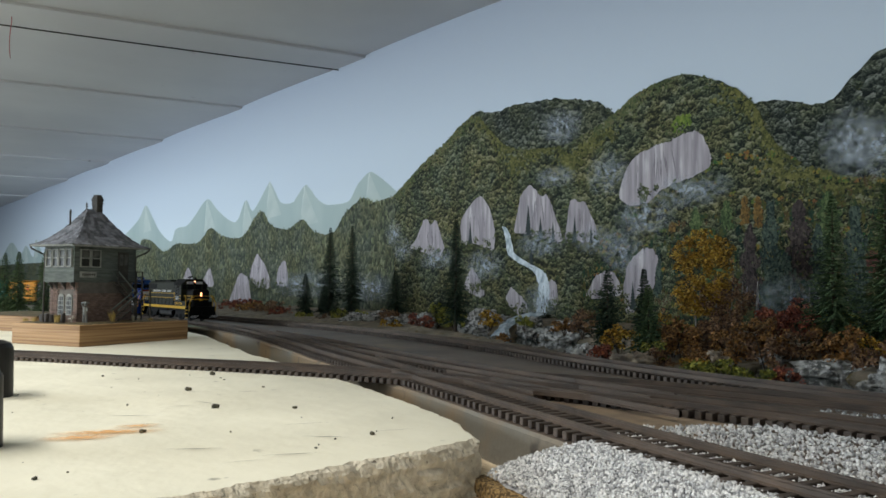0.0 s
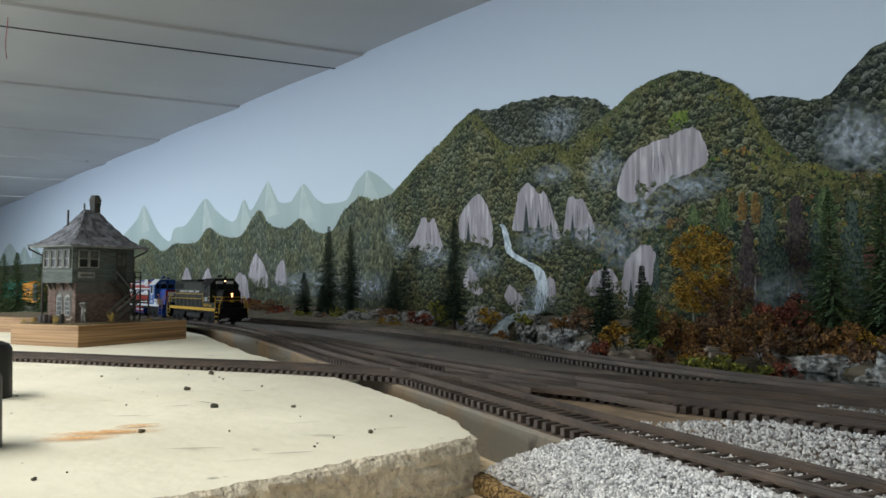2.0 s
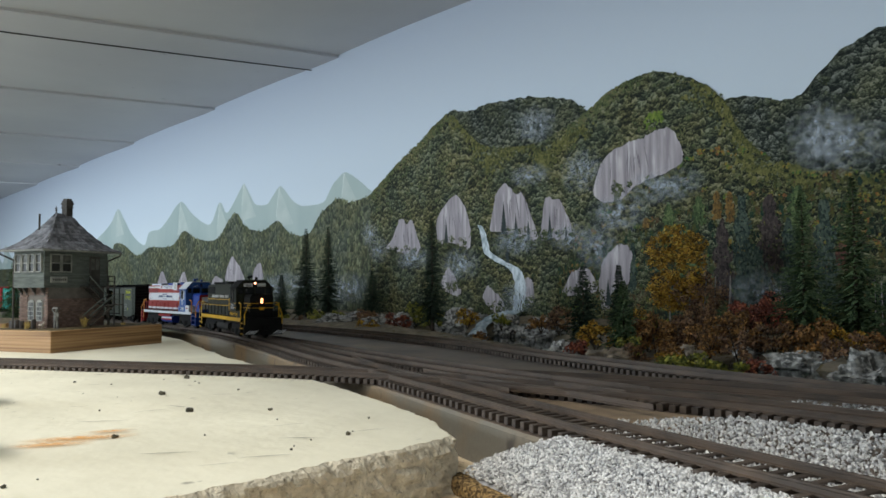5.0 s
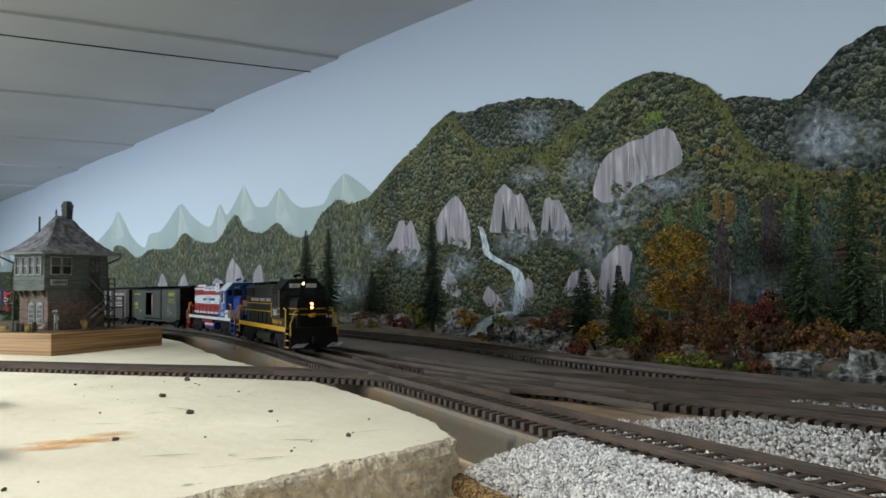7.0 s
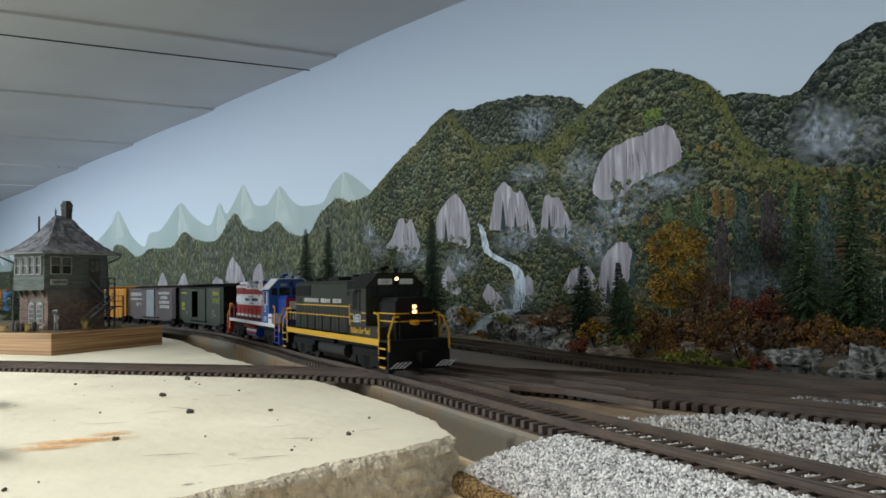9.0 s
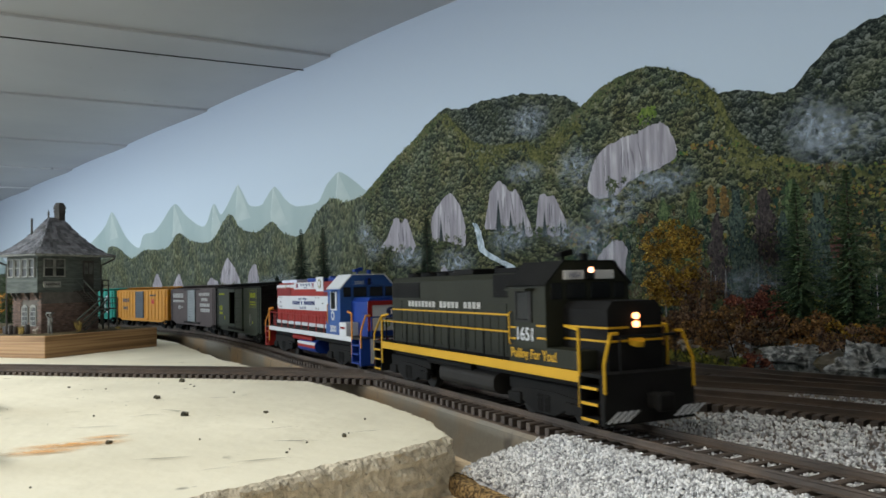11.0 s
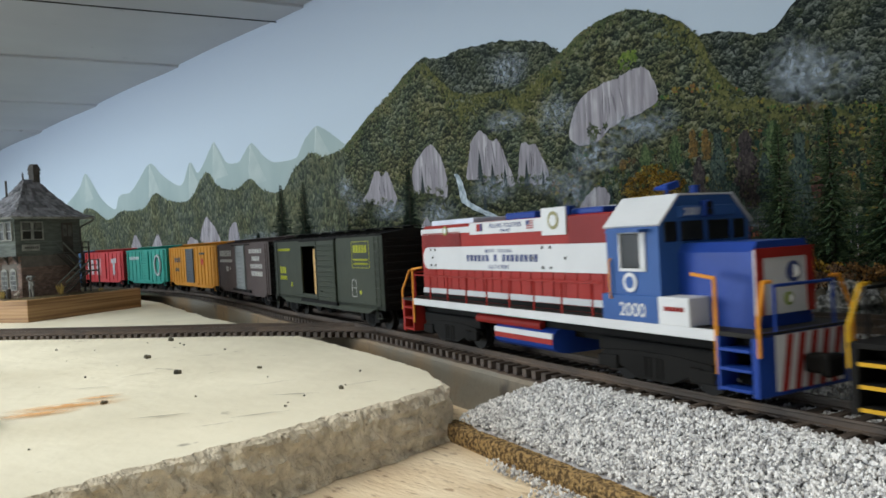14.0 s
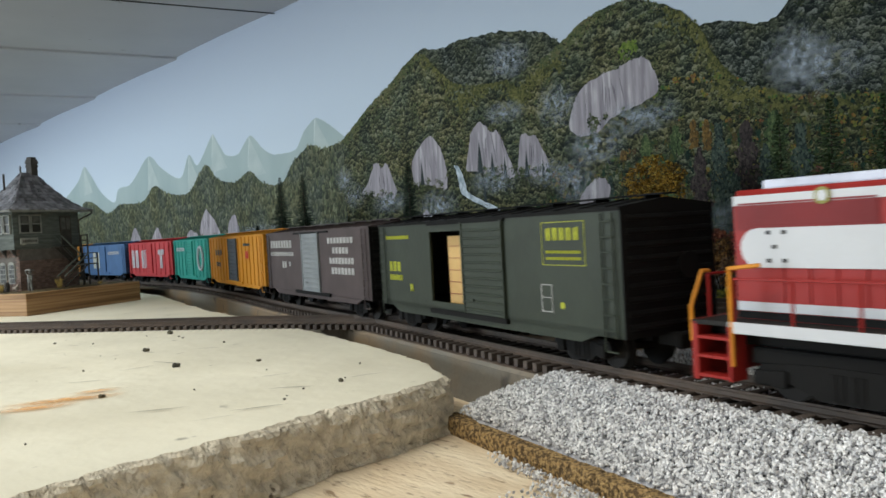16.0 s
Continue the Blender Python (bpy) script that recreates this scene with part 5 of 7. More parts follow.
# the golden birch and its slim white stems
rg = random.Random(77)
birch = tagged(empty("birch_tree", pose(-0.402, 0.645, 0.002)), "golden yellow autumn birch with slim pale stems", "tree")
for k, (dx, lean) in enumerate(((-0.014, -0.1), (0.004, 0.04), (0.018, 0.08), (0.030, 0.02), (0.044, 0.03))):
    bm = bmesh.new()
    rod(bm, (dx, 0, -0.004), (dx + lean * 0.05, 0.004, 0.055), 0.0009, 7, 0.0005)
    part("stem", bm, mat("pale_birch_bark", (0.38, 0.36, 0.33), (0.16, 0.15, 0.14), 0.8, scale=300), birch)
vs, fs = [], []
for k in range(150):
    a, q = rg.uniform(0, 6.3), math.sqrt(rg.random())
    c = Vector((-0.006 + math.cos(a) * 0.027 * q, rg.uniform(-0.010, 0.010), 0.062 + 0.040 * math.copysign(abs(math.sin(a)) ** 0.6, math.sin(a)) * q))
    foliage(vs, fs, rg, c, 0.005, 0.005, 0.005, 50, 0.0020)
mesh_part("crown", vs, fs, BUSH["yellow"], birch)
vs, fs = [], []
for k in range(60):
    a, q = rg.uniform(0, 6.3), math.sqrt(rg.random())
    foliage(vs, fs, rg, Vector((0.018 + math.cos(a) * 0.024 * q, rg.uniform(-0.012, 0.008), 0.034 + 0.022 * math.sin(a) * q)), 0.005, 0.005, 0.005, 45, 0.0020)
mesh_part("undergrowth", vs, fs, BUSH["brown"], birch)
# painted far conifers and pale trunks on the backdrop
for x, z, h in ((-0.712, 0.118, 0.040), (-0.690, 0.112, 0.030), (-0.668, 0.108, 0.026), (-0.828, 0.112, 0.030), (-0.632, 0.106, 0.030), (-0.706, 0.072, 0.034), (-0.606, 0.104, 0.02), (-0.545, 0.026, 0.030)):
    vs, fs = [], []
    for k in range(9):
        u = k / 9
        w = 0.0065 * (1 - u) * h / 0.034
        b = len(vs)
        vs += [(x - w, -0.0018 - 0.00002 * k, z + h * u), (x + w, -0.0018 - 0.00002 * k, z + h * u), (x, -0.0018 - 0.00002 * k, z + h * (u + 0.2))]
        fs.append((b, b + 1, b + 2))
    mesh_part("painted_conifer", vs, fs, M_CONIFER_PAINT, mural)
for k in range(13):
    x, z, h = -0.41 + 0.016 * k + rg.uniform(-0.006, 0.006), rg.uniform(0.01, 0.04), rg.uniform(0.015, 0.04)
    w = rg.uniform(0.0002, 0.0005)
    mesh_part("painted_stem", [(x - w, -0.0018, z), (x + w, -0.0018, z), (x + w * 0.5, -0.0018, z + h), (x - w * 0.5, -0.0018, z + h)], [(0, 1, 2, 3)], M_CLIFF, mural)

# grey-green ground cover behind the signal tower
vs, fs = [], []
for i in range(40):
    x = -2.4 + i * 0.04
    yb = main_y(x) - 0.020
    for j in range(10):
        y = yb - 0.13 + 0.13 * j / 9
        vs.append((x, y, 0.0015 + (0.008 * math.sin(math.pi * j / 9) + 0.002 * noise.noise((x * 60, y * 60, 1))) * min(1, (i + 1) / 3, (40 - i) / 3)))
    if i:
        fs += [(10 * (i - 1) + j, 10 * i + j, 10 * i + j + 1, 10 * (i - 1) + j + 1) for j in range(9)]
tagged(mesh_part("ground_cover", vs, fs, mat("grey_green_ground_cover", (0.24, 0.25, 0.20), (0.10, 0.12, 0.07), 0.95, scale=90, bump=0.8)), "grey-green ground cover strip beside the line", "ground cover", kind="structure")

# ---------------------------------------------------------------- the signal tower on its wooden base
TOWER = pose(-0.6774, 0.1624, 0.0, 0, 0, 25.93)
M_WOOD_BASE = mat("pale_pine_block", (0.44, 0.27, 0.13), (0.22, 0.12, 0.05), 0.65, scale=22, stretch=(0.3, 0.3, 22), bump=0.25, spread=(0.38, 0.58))
M_TURF = mat("dry_turf", (0.16, 0.13, 0.07), (0.07, 0.06, 0.035), 0.95, scale=150, bump=0.9)
M_BRICK = mat("weathered_brown_brick", (0.215, 0.145, 0.120), (0.130, 0.098, 0.088), 0.9, scale=120, bump=0.3, piece=0.35)
M_MORTAR = mat("grey_mortar", (0.16, 0.148, 0.137), None, 0.95, scale=200)
M_SIDING = mat("grey_green_siding", (0.130, 0.152, 0.140), (0.080, 0.096, 0.090), 0.8, scale=120, stretch=(1, 1, 6), bump=0.2, piece=0.2)
M_TRIM = mat("pale_grey_window_trim", (0.30, 0.31, 0.29), (0.20, 0.21, 0.20), 0.8, scale=150)
M_SLATE_ROOF = mat("blue_grey_slate", (0.200, 0.210, 0.240), (0.120, 0.127, 0.148), 0.75, scale=150, bump=0.3, piece=0.45)
M_DARKWOOD = mat("dark_weathered_wood", (0.075, 0.070, 0.065), (0.042, 0.040, 0.037), 0.85, scale=150)
M_PANE = mat("pale_window_pane", (0.12, 0.125, 0.115), (0.045, 0.05, 0.048), 0.5, scale=160, spec=0.2)

base = tagged(empty("wooden_base", TOWER), "pale pine block carrying the model signal tower", "base")
bm = bmesh.new()
box(bm, (-0.0578, -0.0146, 0.0), (0.0222, 0.1029, 0.0172), 0.0006)
part("block", bm, M_WOOD_BASE, base)
vs, fs = [], []
for i in range(28):
    for j in range(40):
        x, y = -0.0572 + 0.0788 * i / 27, -0.0140 + 0.1163 * j / 39
        e = min(i, 27 - i, j, 39 - j) / 3
        vs.append((x, y, 0.0168 + min(1, e) * 0.0014 + 0.0009 * noise.noise((x * 150, y * 150, 0))))
        if i and j:
            a = 40 * i + j
            fs.append((a, a - 1, a - 41, a - 40))
mesh_part("turf_top", vs, fs, M_TURF, base, "dry brown turf edge")
blk2 = tagged(empty("wooden_base", pose(-0.90, 0.155, 0.0, 0, 0, 25.9)), "second pale pine block standing on the slab", "base")
bm = bmesh.new()
box(bm, (-0.11, 0.0, 0.0), (0.034, 0.10, 0.0160), 0.0006)
part("block", bm, M_WOOD_BASE, blk2)
vs = [(-0.11, 0.0, 0.0164), (0.034, 0.0, 0.0164), (0.034, 0.1, 0.0164), (-0.11, 0.1, 0.0164)]
mesh_part("turf_top", vs, [(0, 1, 2, 3)], M_TURF, blk2)

tower = tagged(empty("signal_tower", TOWER), "two-storey model railway signal tower, brick below and grey siding above", "model building")
Z0, Z1, Z2 = 0.0180, 0.0510, 0.0825
X0, X1, Y0, Y1 = -0.0330, 0.0, 0.0, 0.0580
bm = bmesh.new()
box(bm, (X0 + 0.0006, Y0 + 0.0006, Z0 - 0.0008), (X1 - 0.0006, Y1 - 0.0006, Z1))
lower = part("lower_wall", bm, M_MORTAR, tower)


def brick_mesh():
    bm = bmesh.new()
    box(bm, (-0.00145, -0.0005, -0.0006), (0.00145, 0.0005, 0.0006))
    me = bpy.data.meshes.new("brick")
    bm.to_mesh(me)
    bm.free()
    me.materials.append(M_BRICK)
    return me


BRICK = brick_mesh()


def brick_at(x, y, z, turn):
    ob = new("brick", BRICK)
    ob.parent = lower
    ob.matrix_basis = pose(x, y, z, 0, 0, turn)


for row in range(22):
    z = Z0 + 0.0008 + row * 0.0015
    for k in range(18):
        y = Y0 + 0.0016 + k * 0.0032 + (0.0016 if row % 2 else 0)
        if y < Y1 - 0.001 and row < 16:
            brick_at(X1 - 0.0004, y, z, 90)
    for k in range(10):
        x = X0 + 0.0016 + k * 0.0032 + (0.0016 if row % 2 else 0)
        if x < X1 - 0.001 and not (X0 + 0.010 < x < X0 + 0.029 and 5 < row < 18):
            brick_at(x, Y0 + 0.0004, z, 0)
# arched ground-floor windows with their frames
for k in range(2):
    cx = X0 + 0.0145 + k * 0.0095
    bm = bmesh.new()
    out = [(cx - 0.0036, Z0 + 0.006), (cx + 0.0036, Z0 + 0.006), (cx + 0.0036, Z0 + 0.0205)] + [(cx + 0.0036 * math.cos(a), Z0 + 0.0205 + 0.0030 * math.sin(a)) for a in (0.5, 1.0, 1.57, 2.1, 2.6)] + [(cx - 0.0036, Z0 + 0.0205)]
    prism(bm, out, 1, Y0 - 0.0002, Y0 + 0.0006)
    wn = part("arched_window", bm, M_TRIM, tower)
    for i in range(2):
        for j in range(4):
            bm = bmesh.new()
            box(bm, (cx - 0.0027 + i * 0.0029, Y0 - 0.0004, Z0 + 0.0070 + j * 0.0037), (cx - 0.0002 + i * 0.0029, Y0 - 0.0001, Z0 + 0.0100 + j * 0.0037))
            part("pane", bm, M_GLASS_DARK if (i + j) % 3 else M_PANE, wn)
# upper storey: core, clapboards, windows, door, sign
U0, U1, V0, V1 = X0 - 0.0012, X1 + 0.0010, Y0 - 0.0042, Y1 + 0.0010
bm = bmesh.new()
box(bm, (U0, V0, Z1), (U1, V1, Z2))
upper = part("upper_wall", bm, M_SIDING, tower)
for k in range(19):
    z = Z1 + 0.0006 + k * 0.00165
    for a, b in (((U0 - 0.0005, V0 - 0.0005), (U1 + 0.0002, V0)), ((U1, V0 - 0.0005), (U1 + 0.0005, V1))):
        if k > 6 and a[0] < U0:
            continue
        if k > 6 and a[0] >= U1 - 0.001 and k < 17:
            a, b = (U1, V0 - 0.0005), (U1 + 0.0005, V0 + 0.004)
        bm = bmesh.new()
        box(bm, (a[0], a[1], z), (b[0], b[1], z + 0.0014))
        part("clapboard", bm, M_SIDING, upper)


def sash(x, y, w, h, z, face, rows=2):
    """A sash window on the front (0) or side (1) wall, with trim, bars and panes."""
    def pt(u, d, v):
        return (x + u, y - d, v) if face == 0 else (x + d, y + u, v)
    bm = bmesh.new()
    for a, b in (((0, 0), (0.0008, h)), ((w - 0.0008, 0), (w, h)), ((0, 0), (w, 0.0009)), ((0, h - 0.0009), (w, h)), ((0, h / 2 - 0.0004), (w, h / 2 + 0.0004))):
        box(bm, pt(a[0], 0.0, z + a[1]), pt(b[0], 0.0014, z + b[1]))
    wn = part("window", bm, M_TRIM, tower)
    for j in range(2):
        bm = bmesh.new()
        box(bm, pt(0.0006, 0.0002, z + 0.0006 + j * h / 2), pt(w - 0.0006, 0.0006, z + (j + 1) * h / 2 - 0.0002))
        part("pane", bm, M_PANE if (j + int(w * 1e4)) % 2 else M_GLASS_DARK, wn)
    return wn


for k in range(4):
    sash(U0 + 0.0022 + k * 0.0079, V0, 0.0072, 0.0150, Z1 + 0.0125, 0)
for k in range(2):
    sash(U1, V0 + 0.0050 + k * 0.0105, 0.0098, 0.0150, Z1 + 0.0125, 1)
bm = bmesh.new()
box(bm, (U1, Y0 + 0.0395, Z1 + 0.0015), (U1 + 0.0012, Y0 + 0.0500, Z1 + 0.0265))
door = part("door", bm, M_DARKWOOD, tower)
for a, b in (((0.0405, 0.0150), (0.0440, 0.0245)), ((0.0455, 0.0150), (0.0490, 0.0245))):
    bm = bmesh.new()
    box(bm, (U1 + 0.0012, Y0 + a[0], Z1 + a[1]), (U1 + 0.0014, Y0 + b[0], Z1 + b[1]))
    part("pane", bm, M_PANE, door)
bm = bmesh.new()
box(bm, (U1 + 0.0004, V0 + 0.0050, Z1 + 0.0040), (U1 + 0.0014, V0 + 0.0210, Z1 + 0.0090), 0.0002)
sign = part("sign_board", bm, M_TRIM, tower, "pale grey name board")
bm = bmesh.new()
for k in range(7):
    box(bm, (U1 + 0.0014, V0 + 0.0068 + k * 0.0019, Z1 + 0.0056), (U1 + 0.0015, V0 + 0.0080 + k * 0.0019, Z1 + 0.0074))
part("name_lettering", bm, M_DARKWOOD, sign)
for x in (X0 + 0.004, X0 + 0.0095, X0 + 0.0192, X1 - 0.003):
    bm = bmesh.new()
    prism(bm, [(Y0, Z1), (V0, Z1), (V0, Z1 - 0.0010), (Y0 - 0.0012, Z1 - 0.0042), (Y0, Z1 - 0.0065)], 0, x - 0.0006, x + 0.0006)
    part("bracket", bm, M_DARKWOOD, tower)
# hipped roof with flared eaves, slates in courses
E0, E1, H0, H1 = U0 - 0.0085, U1 + 0.0085, V0 - 0.0085, V1 + 0.0085
ZE, ZR = Z2 - 0.0005, 0.1150
cx, cy0, cy1 = (X0 + X1) / 2, Y0 + 0.0215, Y0 + 0.0335


def roof_ring(u):
    q = u ** 0.82
    z = ZE + (ZR - ZE) * (0.22 * u + 0.78 * u ** 1.35)
    return (E0 + (cx - E0) * q, E1 + (cx - E1) * q, H0 + (cy0 - H0) * q, H1 + (cy1 - H1) * q, z)


rings = [roof_ring(k / 12 * 0.97) for k in range(13)]
bm = bmesh.new()
vr = [[bm.verts.new(p) for p in ((a, c, z), (b, c, z), (b, d, z), (a, d, z))] for a, b, c, d, z in rings]
for r0, r1 in zip(vr, vr[1:]):
    for k in range(4):
        bm.faces.new((r0[k], r0[(k + 1) % 4], r1[(k + 1) % 4], r1[k]))
bm.faces.new(vr[-1])
bm.faces.new([bm.verts.new((x, y, ZE - 0.0012)) for x, y in ((E0, H0), (E1, H0), (E1, H1), (E0, H1))])
roof = part("roof", bm, M_SLATE_ROOF, tower, "blue-grey slate hipped roof with flared eaves")
bm = bmesh.new()
for a, b in (((E0, H0), (E1, H0 + 0.0012)), ((E1 - 0.0012, H0), (E1, H1)), ((E0, H1 - 0.0012), (E1, H1)), ((E0, H0), (E0 + 0.0012, H1))):
    box(bm, (a[0], a[1], ZE - 0.0014), (b[0], b[1], ZE + 0.0003))
part("gutter", bm, M_TRIM, roof)
for face in (0, 1):
    for r in range(12):
        a, b, c, d, z = rings[r]
        a2, b2, c2, d2, z2 = rings[r + 1]
        lo, hi = (a, b) if face == 0 else (c, d)
        lo2, hi2 = (a2, b2) if face == 0 else (c2, d2)
        n = max(1, int((hi - lo) / 0.0034))
        for k in range(n):
            u0, u1 = max(0.0, (k + 0.04 - 0.5 * (r % 2)) / n), min(1.0, (k + 0.96 - 0.5 * (r % 2)) / n)
            p = [(lo + (hi - lo) * u0, 0), (lo + (hi - lo) * u1, 0), (lo2 + (hi2 - lo2) * u1, 1), (lo2 + (hi2 - lo2) * u0, 1)]
            w = 0.0007 + 0.0002 * ((k * 7 + r * 5) % 3)
            if face == 0:
                q = [(s, (c if t == 0 else c2) - (w if t == 0 else 0.0001), (z if t == 0 else z2) + (0.0001 if t == 0 else 0.0003)) for s, t in p]
            else:
                q = [((b if t == 0 else b2) + (w if t == 0 else 0.0001), s, (z if t == 0 else z2) + (0.0001 if t == 0 else 0.0003)) for s, t in p]
            inner = [(x + (cx - x) * 0.03, y + (Y0 + 0.0275 - y) * 0.03, zz - 0.0006) for x, y, zz in q]
            mesh_part("slate", q + inner, [(0, 1, 2, 3), (0, 4, 5, 1), (1, 5, 6, 2), (2, 6, 7, 3), (3, 7, 4, 0)], M_SLATE_ROOF, roof)
bm = bmesh.new()
for z, r in ((0.1120, 0.0030), (0.1185, 0.0034), (0.1200, 0.0030), (0.1215, 0.0036), (0.1232, 0.0032), (0.1250, 0.0025)):
    box(bm, (cx - r, cy1 - 0.002 - r, z), (cx + r, cy1 - 0.002 + r, z + 0.0020 if z > 0.115 else 0.1190), 0.0002)
part("chimney", bm, M_DARKWOOD, roof, "dark brick chimney with corbelled cap")
bm = bmesh.new()
rod(bm, (cx - 0.006, cy0 - 0.012, 0.098), (cx - 0.006, cy0 - 0.012, 0.1125), 0.0008, 10)
part("vent_pipe", bm, M_DARKWOOD, roof)
bm = bmesh.new()
rod(bm, (cx, cy0 - 0.001, 0.1135), (cx, cy0 - 0.001, 0.1200), 0.0006, 8, 0.0002)
for z in (0.1160, 0.1178):
    bmesh.ops.create_icosphere(bm, subdivisions=1, radius=0.0010, matrix=Matrix.Translation((cx, cy0 - 0.001, z)))
part("finial", bm, M_DARKWOOD, roof)
for x, y, tx, ty in ((U0, V0, E0 + 0.001, H0 + 0.001), (U1, V1, E1 - 0.001, H1 - 0.001), (U1, V0, E1 - 0.001, H0 + 0.001)):
    if (x, y) == (U1, V0):
        continue
    bm = bmesh.new()
    rod(bm, (tx, ty, ZE - 0.001), (tx, ty, ZE - 0.003), 0.0007, 8)
    rod(bm, (tx, ty, ZE - 0.003), (x, y, ZE - 0.0085), 0.0007, 8)
    rod(bm, (x, y, ZE - 0.0085), (x, y, Z0 + 0.004), 0.0007, 8)
    part("downpipe", bm, M_DARKWOOD, tower)
# zigzag outside stairs with landings
XS = U1 + 0.0045


def flight(y0, z0, y1, z1, x):
    n = 9
    for k in range(n):
        u = (k + 0.5) / n
        bm = bmesh.new()
        box(bm, (x - 0.0040, y0 + (y1 - y0) * u - 0.0011, z0 + (z1 - z0) * u), (x + 0.0040, y0 + (y1 - y0) * u + 0.0011, z0 + (z1 - z0) * u + 0.0005))
        part("stair_tread", bm, M_DARKWOOD, tower)
    for s in (-1, 1):
        for dz, name in ((0.0, "stringer"), (0.0085, "stair_rail")):
            bm = bmesh.new()
            rod(bm, (x + s * 0.0040, y0, z0 + dz), (x + s * 0.0040, y1, z1 + dz), 0.0007, 6)
            part(name, bm, M_DARKWOOD if dz == 0 else M_SIDING, tower)


flight(0.0330, Z1 + 0.001, 0.0510, Z1 - 0.0150, XS)
flight(0.0510, Z1 - 0.0150, 0.0260, Z0 + 0.001, XS + 0.0085)
for y0, y1, z, x0, x1 in ((0.030, 0.060, Z1, U1, U1 + 0.0085), (0.0500, 0.0610, Z1 - 0.0155, U1, U1 + 0.0175)):
    bm = bmesh.new()
    box(bm, (x0, y0, z), (x1, y1, z + 0.0010))
    part("landing", bm, M_DARKWOOD, tower)
    for x in (x0 + 0.001, x1 - 0.0005):
        bm = bmesh.new()
        rod(bm, (x, y1 - 0.0005, Z0 - 0.0004), (x, y1 - 0.0005, z + 0.0095), 0.0007, 6)
        part("landing_post", bm, M_DARKWOOD, tower)
    bm = bmesh.new()
    for dz in (0.005, 0.0095):
        rod(bm, (x0, y1 - 0.0005, z + dz), (x1, y1 - 0.0005, z + dz), 0.0004, 6)
        if z == Z1:
            rod(bm, (x1, 0.0510, z + dz), (x1, y1, z + dz), 0.0004, 6)
    part("landing_rail", bm, M_DARKWOOD, tower)


def on_base(x, y, z=0.0182):
    return TOWER @ Vector((x, y, z))


# figurines, barrels and grass tufts on the base
def figurine(x, y, lean):
    bm = bmesh.new()
    for p, q, r, r2 in (((-0.0012, 0, 0), (-0.0010, 0, 0.0070), 0.0009, 0.0010), ((0.0016, 0.0006, 0), (0.0010, 0, 0.0070), 0.0009, 0.0010), ((0, 0, 0.0068), (0.0003, 0, 0.0128), 0.0017, 0.0020), ((-0.0018, 0, 0.0125), (-0.0030, -0.0012, 0.0150), 0.0006, 0.0006), ((-0.0030, -0.0012, 0.0150), (-0.0012, -0.0020, 0.0165), 0.0006, 0.0006), ((0.0018, 0, 0.0125), (0.0030, -0.0010, 0.0095), 0.0006, 0.0006)):
        rod(bm, p, q, r, 8, r2)
    bmesh.ops.create_icosphere(bm, subdivisions=2, radius=0.0013, matrix=Matrix.Translation((0.0003, 0, 0.0146)))
    box(bm, (-0.0010, -0.0030, 0.0158), (0.0040, 0.0005, 0.0172), 0.0004)
    ob = tagged(part("figurine", bm, mat("grey_figurine_paint", (0.22, 0.23, 0.22), (0.10, 0.10, 0.10), 0.7, scale=250)), "small grey model figurine shouldering a load beside the tower", "figurine")
    ob.matrix_basis = Matrix.Translation(on_base(x, y)) @ pose(0, 0, 0, 0, lean, 30)


figurine(0.0085, 0.0010, 2)
bm = bmesh.new()
rod(bm, (-0.0024, 0, 0.0030), (0.0022, 0, 0.0032), 0.0010, 8, 0.0012)
for x in (-0.0020, 0.0018):
    for y in (-0.0006, 0.0006):
        rod(bm, (x, y, 0.0), (x, y, 0.0030), 0.0004, 6)
rod(bm, (0.0020, 0, 0.0034), (0.0032, 0, 0.0048), 0.0007, 8)
bmesh.ops.create_icosphere(bm, subdivisions=1, radius=0.0009, matrix=Matrix.Translation((0.0036, 0, 0.0050)))
dog = tagged(part("dog_figurine", bm, mat("white_brown_figurine", (0.45, 0.43, 0.40), (0.20, 0.15, 0.10), 0.7, scale=200)), "tiny pale dog figurine standing on the base", "figurine")
dog.matrix_basis = Matrix.Translation(on_base(0.001, -0.006)) @ pose(0, 0, 0, 0, 0, 20)
M_BARREL = mat("dark_barrel", (0.06, 0.05, 0.045), (0.03, 0.03, 0.03), 0.7, scale=120)
for k, (x, y, r, h) in enumerate(((-0.030, -0.007, 0.0022, 0.0065), (-0.025, -0.0075, 0.0022, 0.0070), (-0.0215, -0.006, 0.0020, 0.0060), (-0.013, -0.0065, 0.0024, 0.0060), (-0.008, -0.006, 0.0020, 0.0075), (-0.036, -0.004, 0.002, 0.006))):
    bm = bmesh.new()
    rod(bm, (0, 0, 0), (0, 0, h / 2), r * 0.85, 14, r)
    rod(bm, (0, 0, h / 2), (0, 0, h), r, 14, r * 0.85)
    for z in (0.2, 0.5, 0.8):
        rod(bm, (0, 0, h * z - 0.0002), (0, 0, h * z + 0.0002), r * 1.03, 14)
    ob = tagged(part("barrel", bm, M_BARREL), "small dark barrel beside the tower wall", "barrel", group="barrels by the tower")
    ob.matrix_basis = Matrix.Translation(on_base(x, y))
M_STRAW = ramp_mat("straw_grass", [(0.16, 0.11, 0.03), (0.30, 0.22, 0.07), (0.42, 0.33, 0.12)], patch=60)
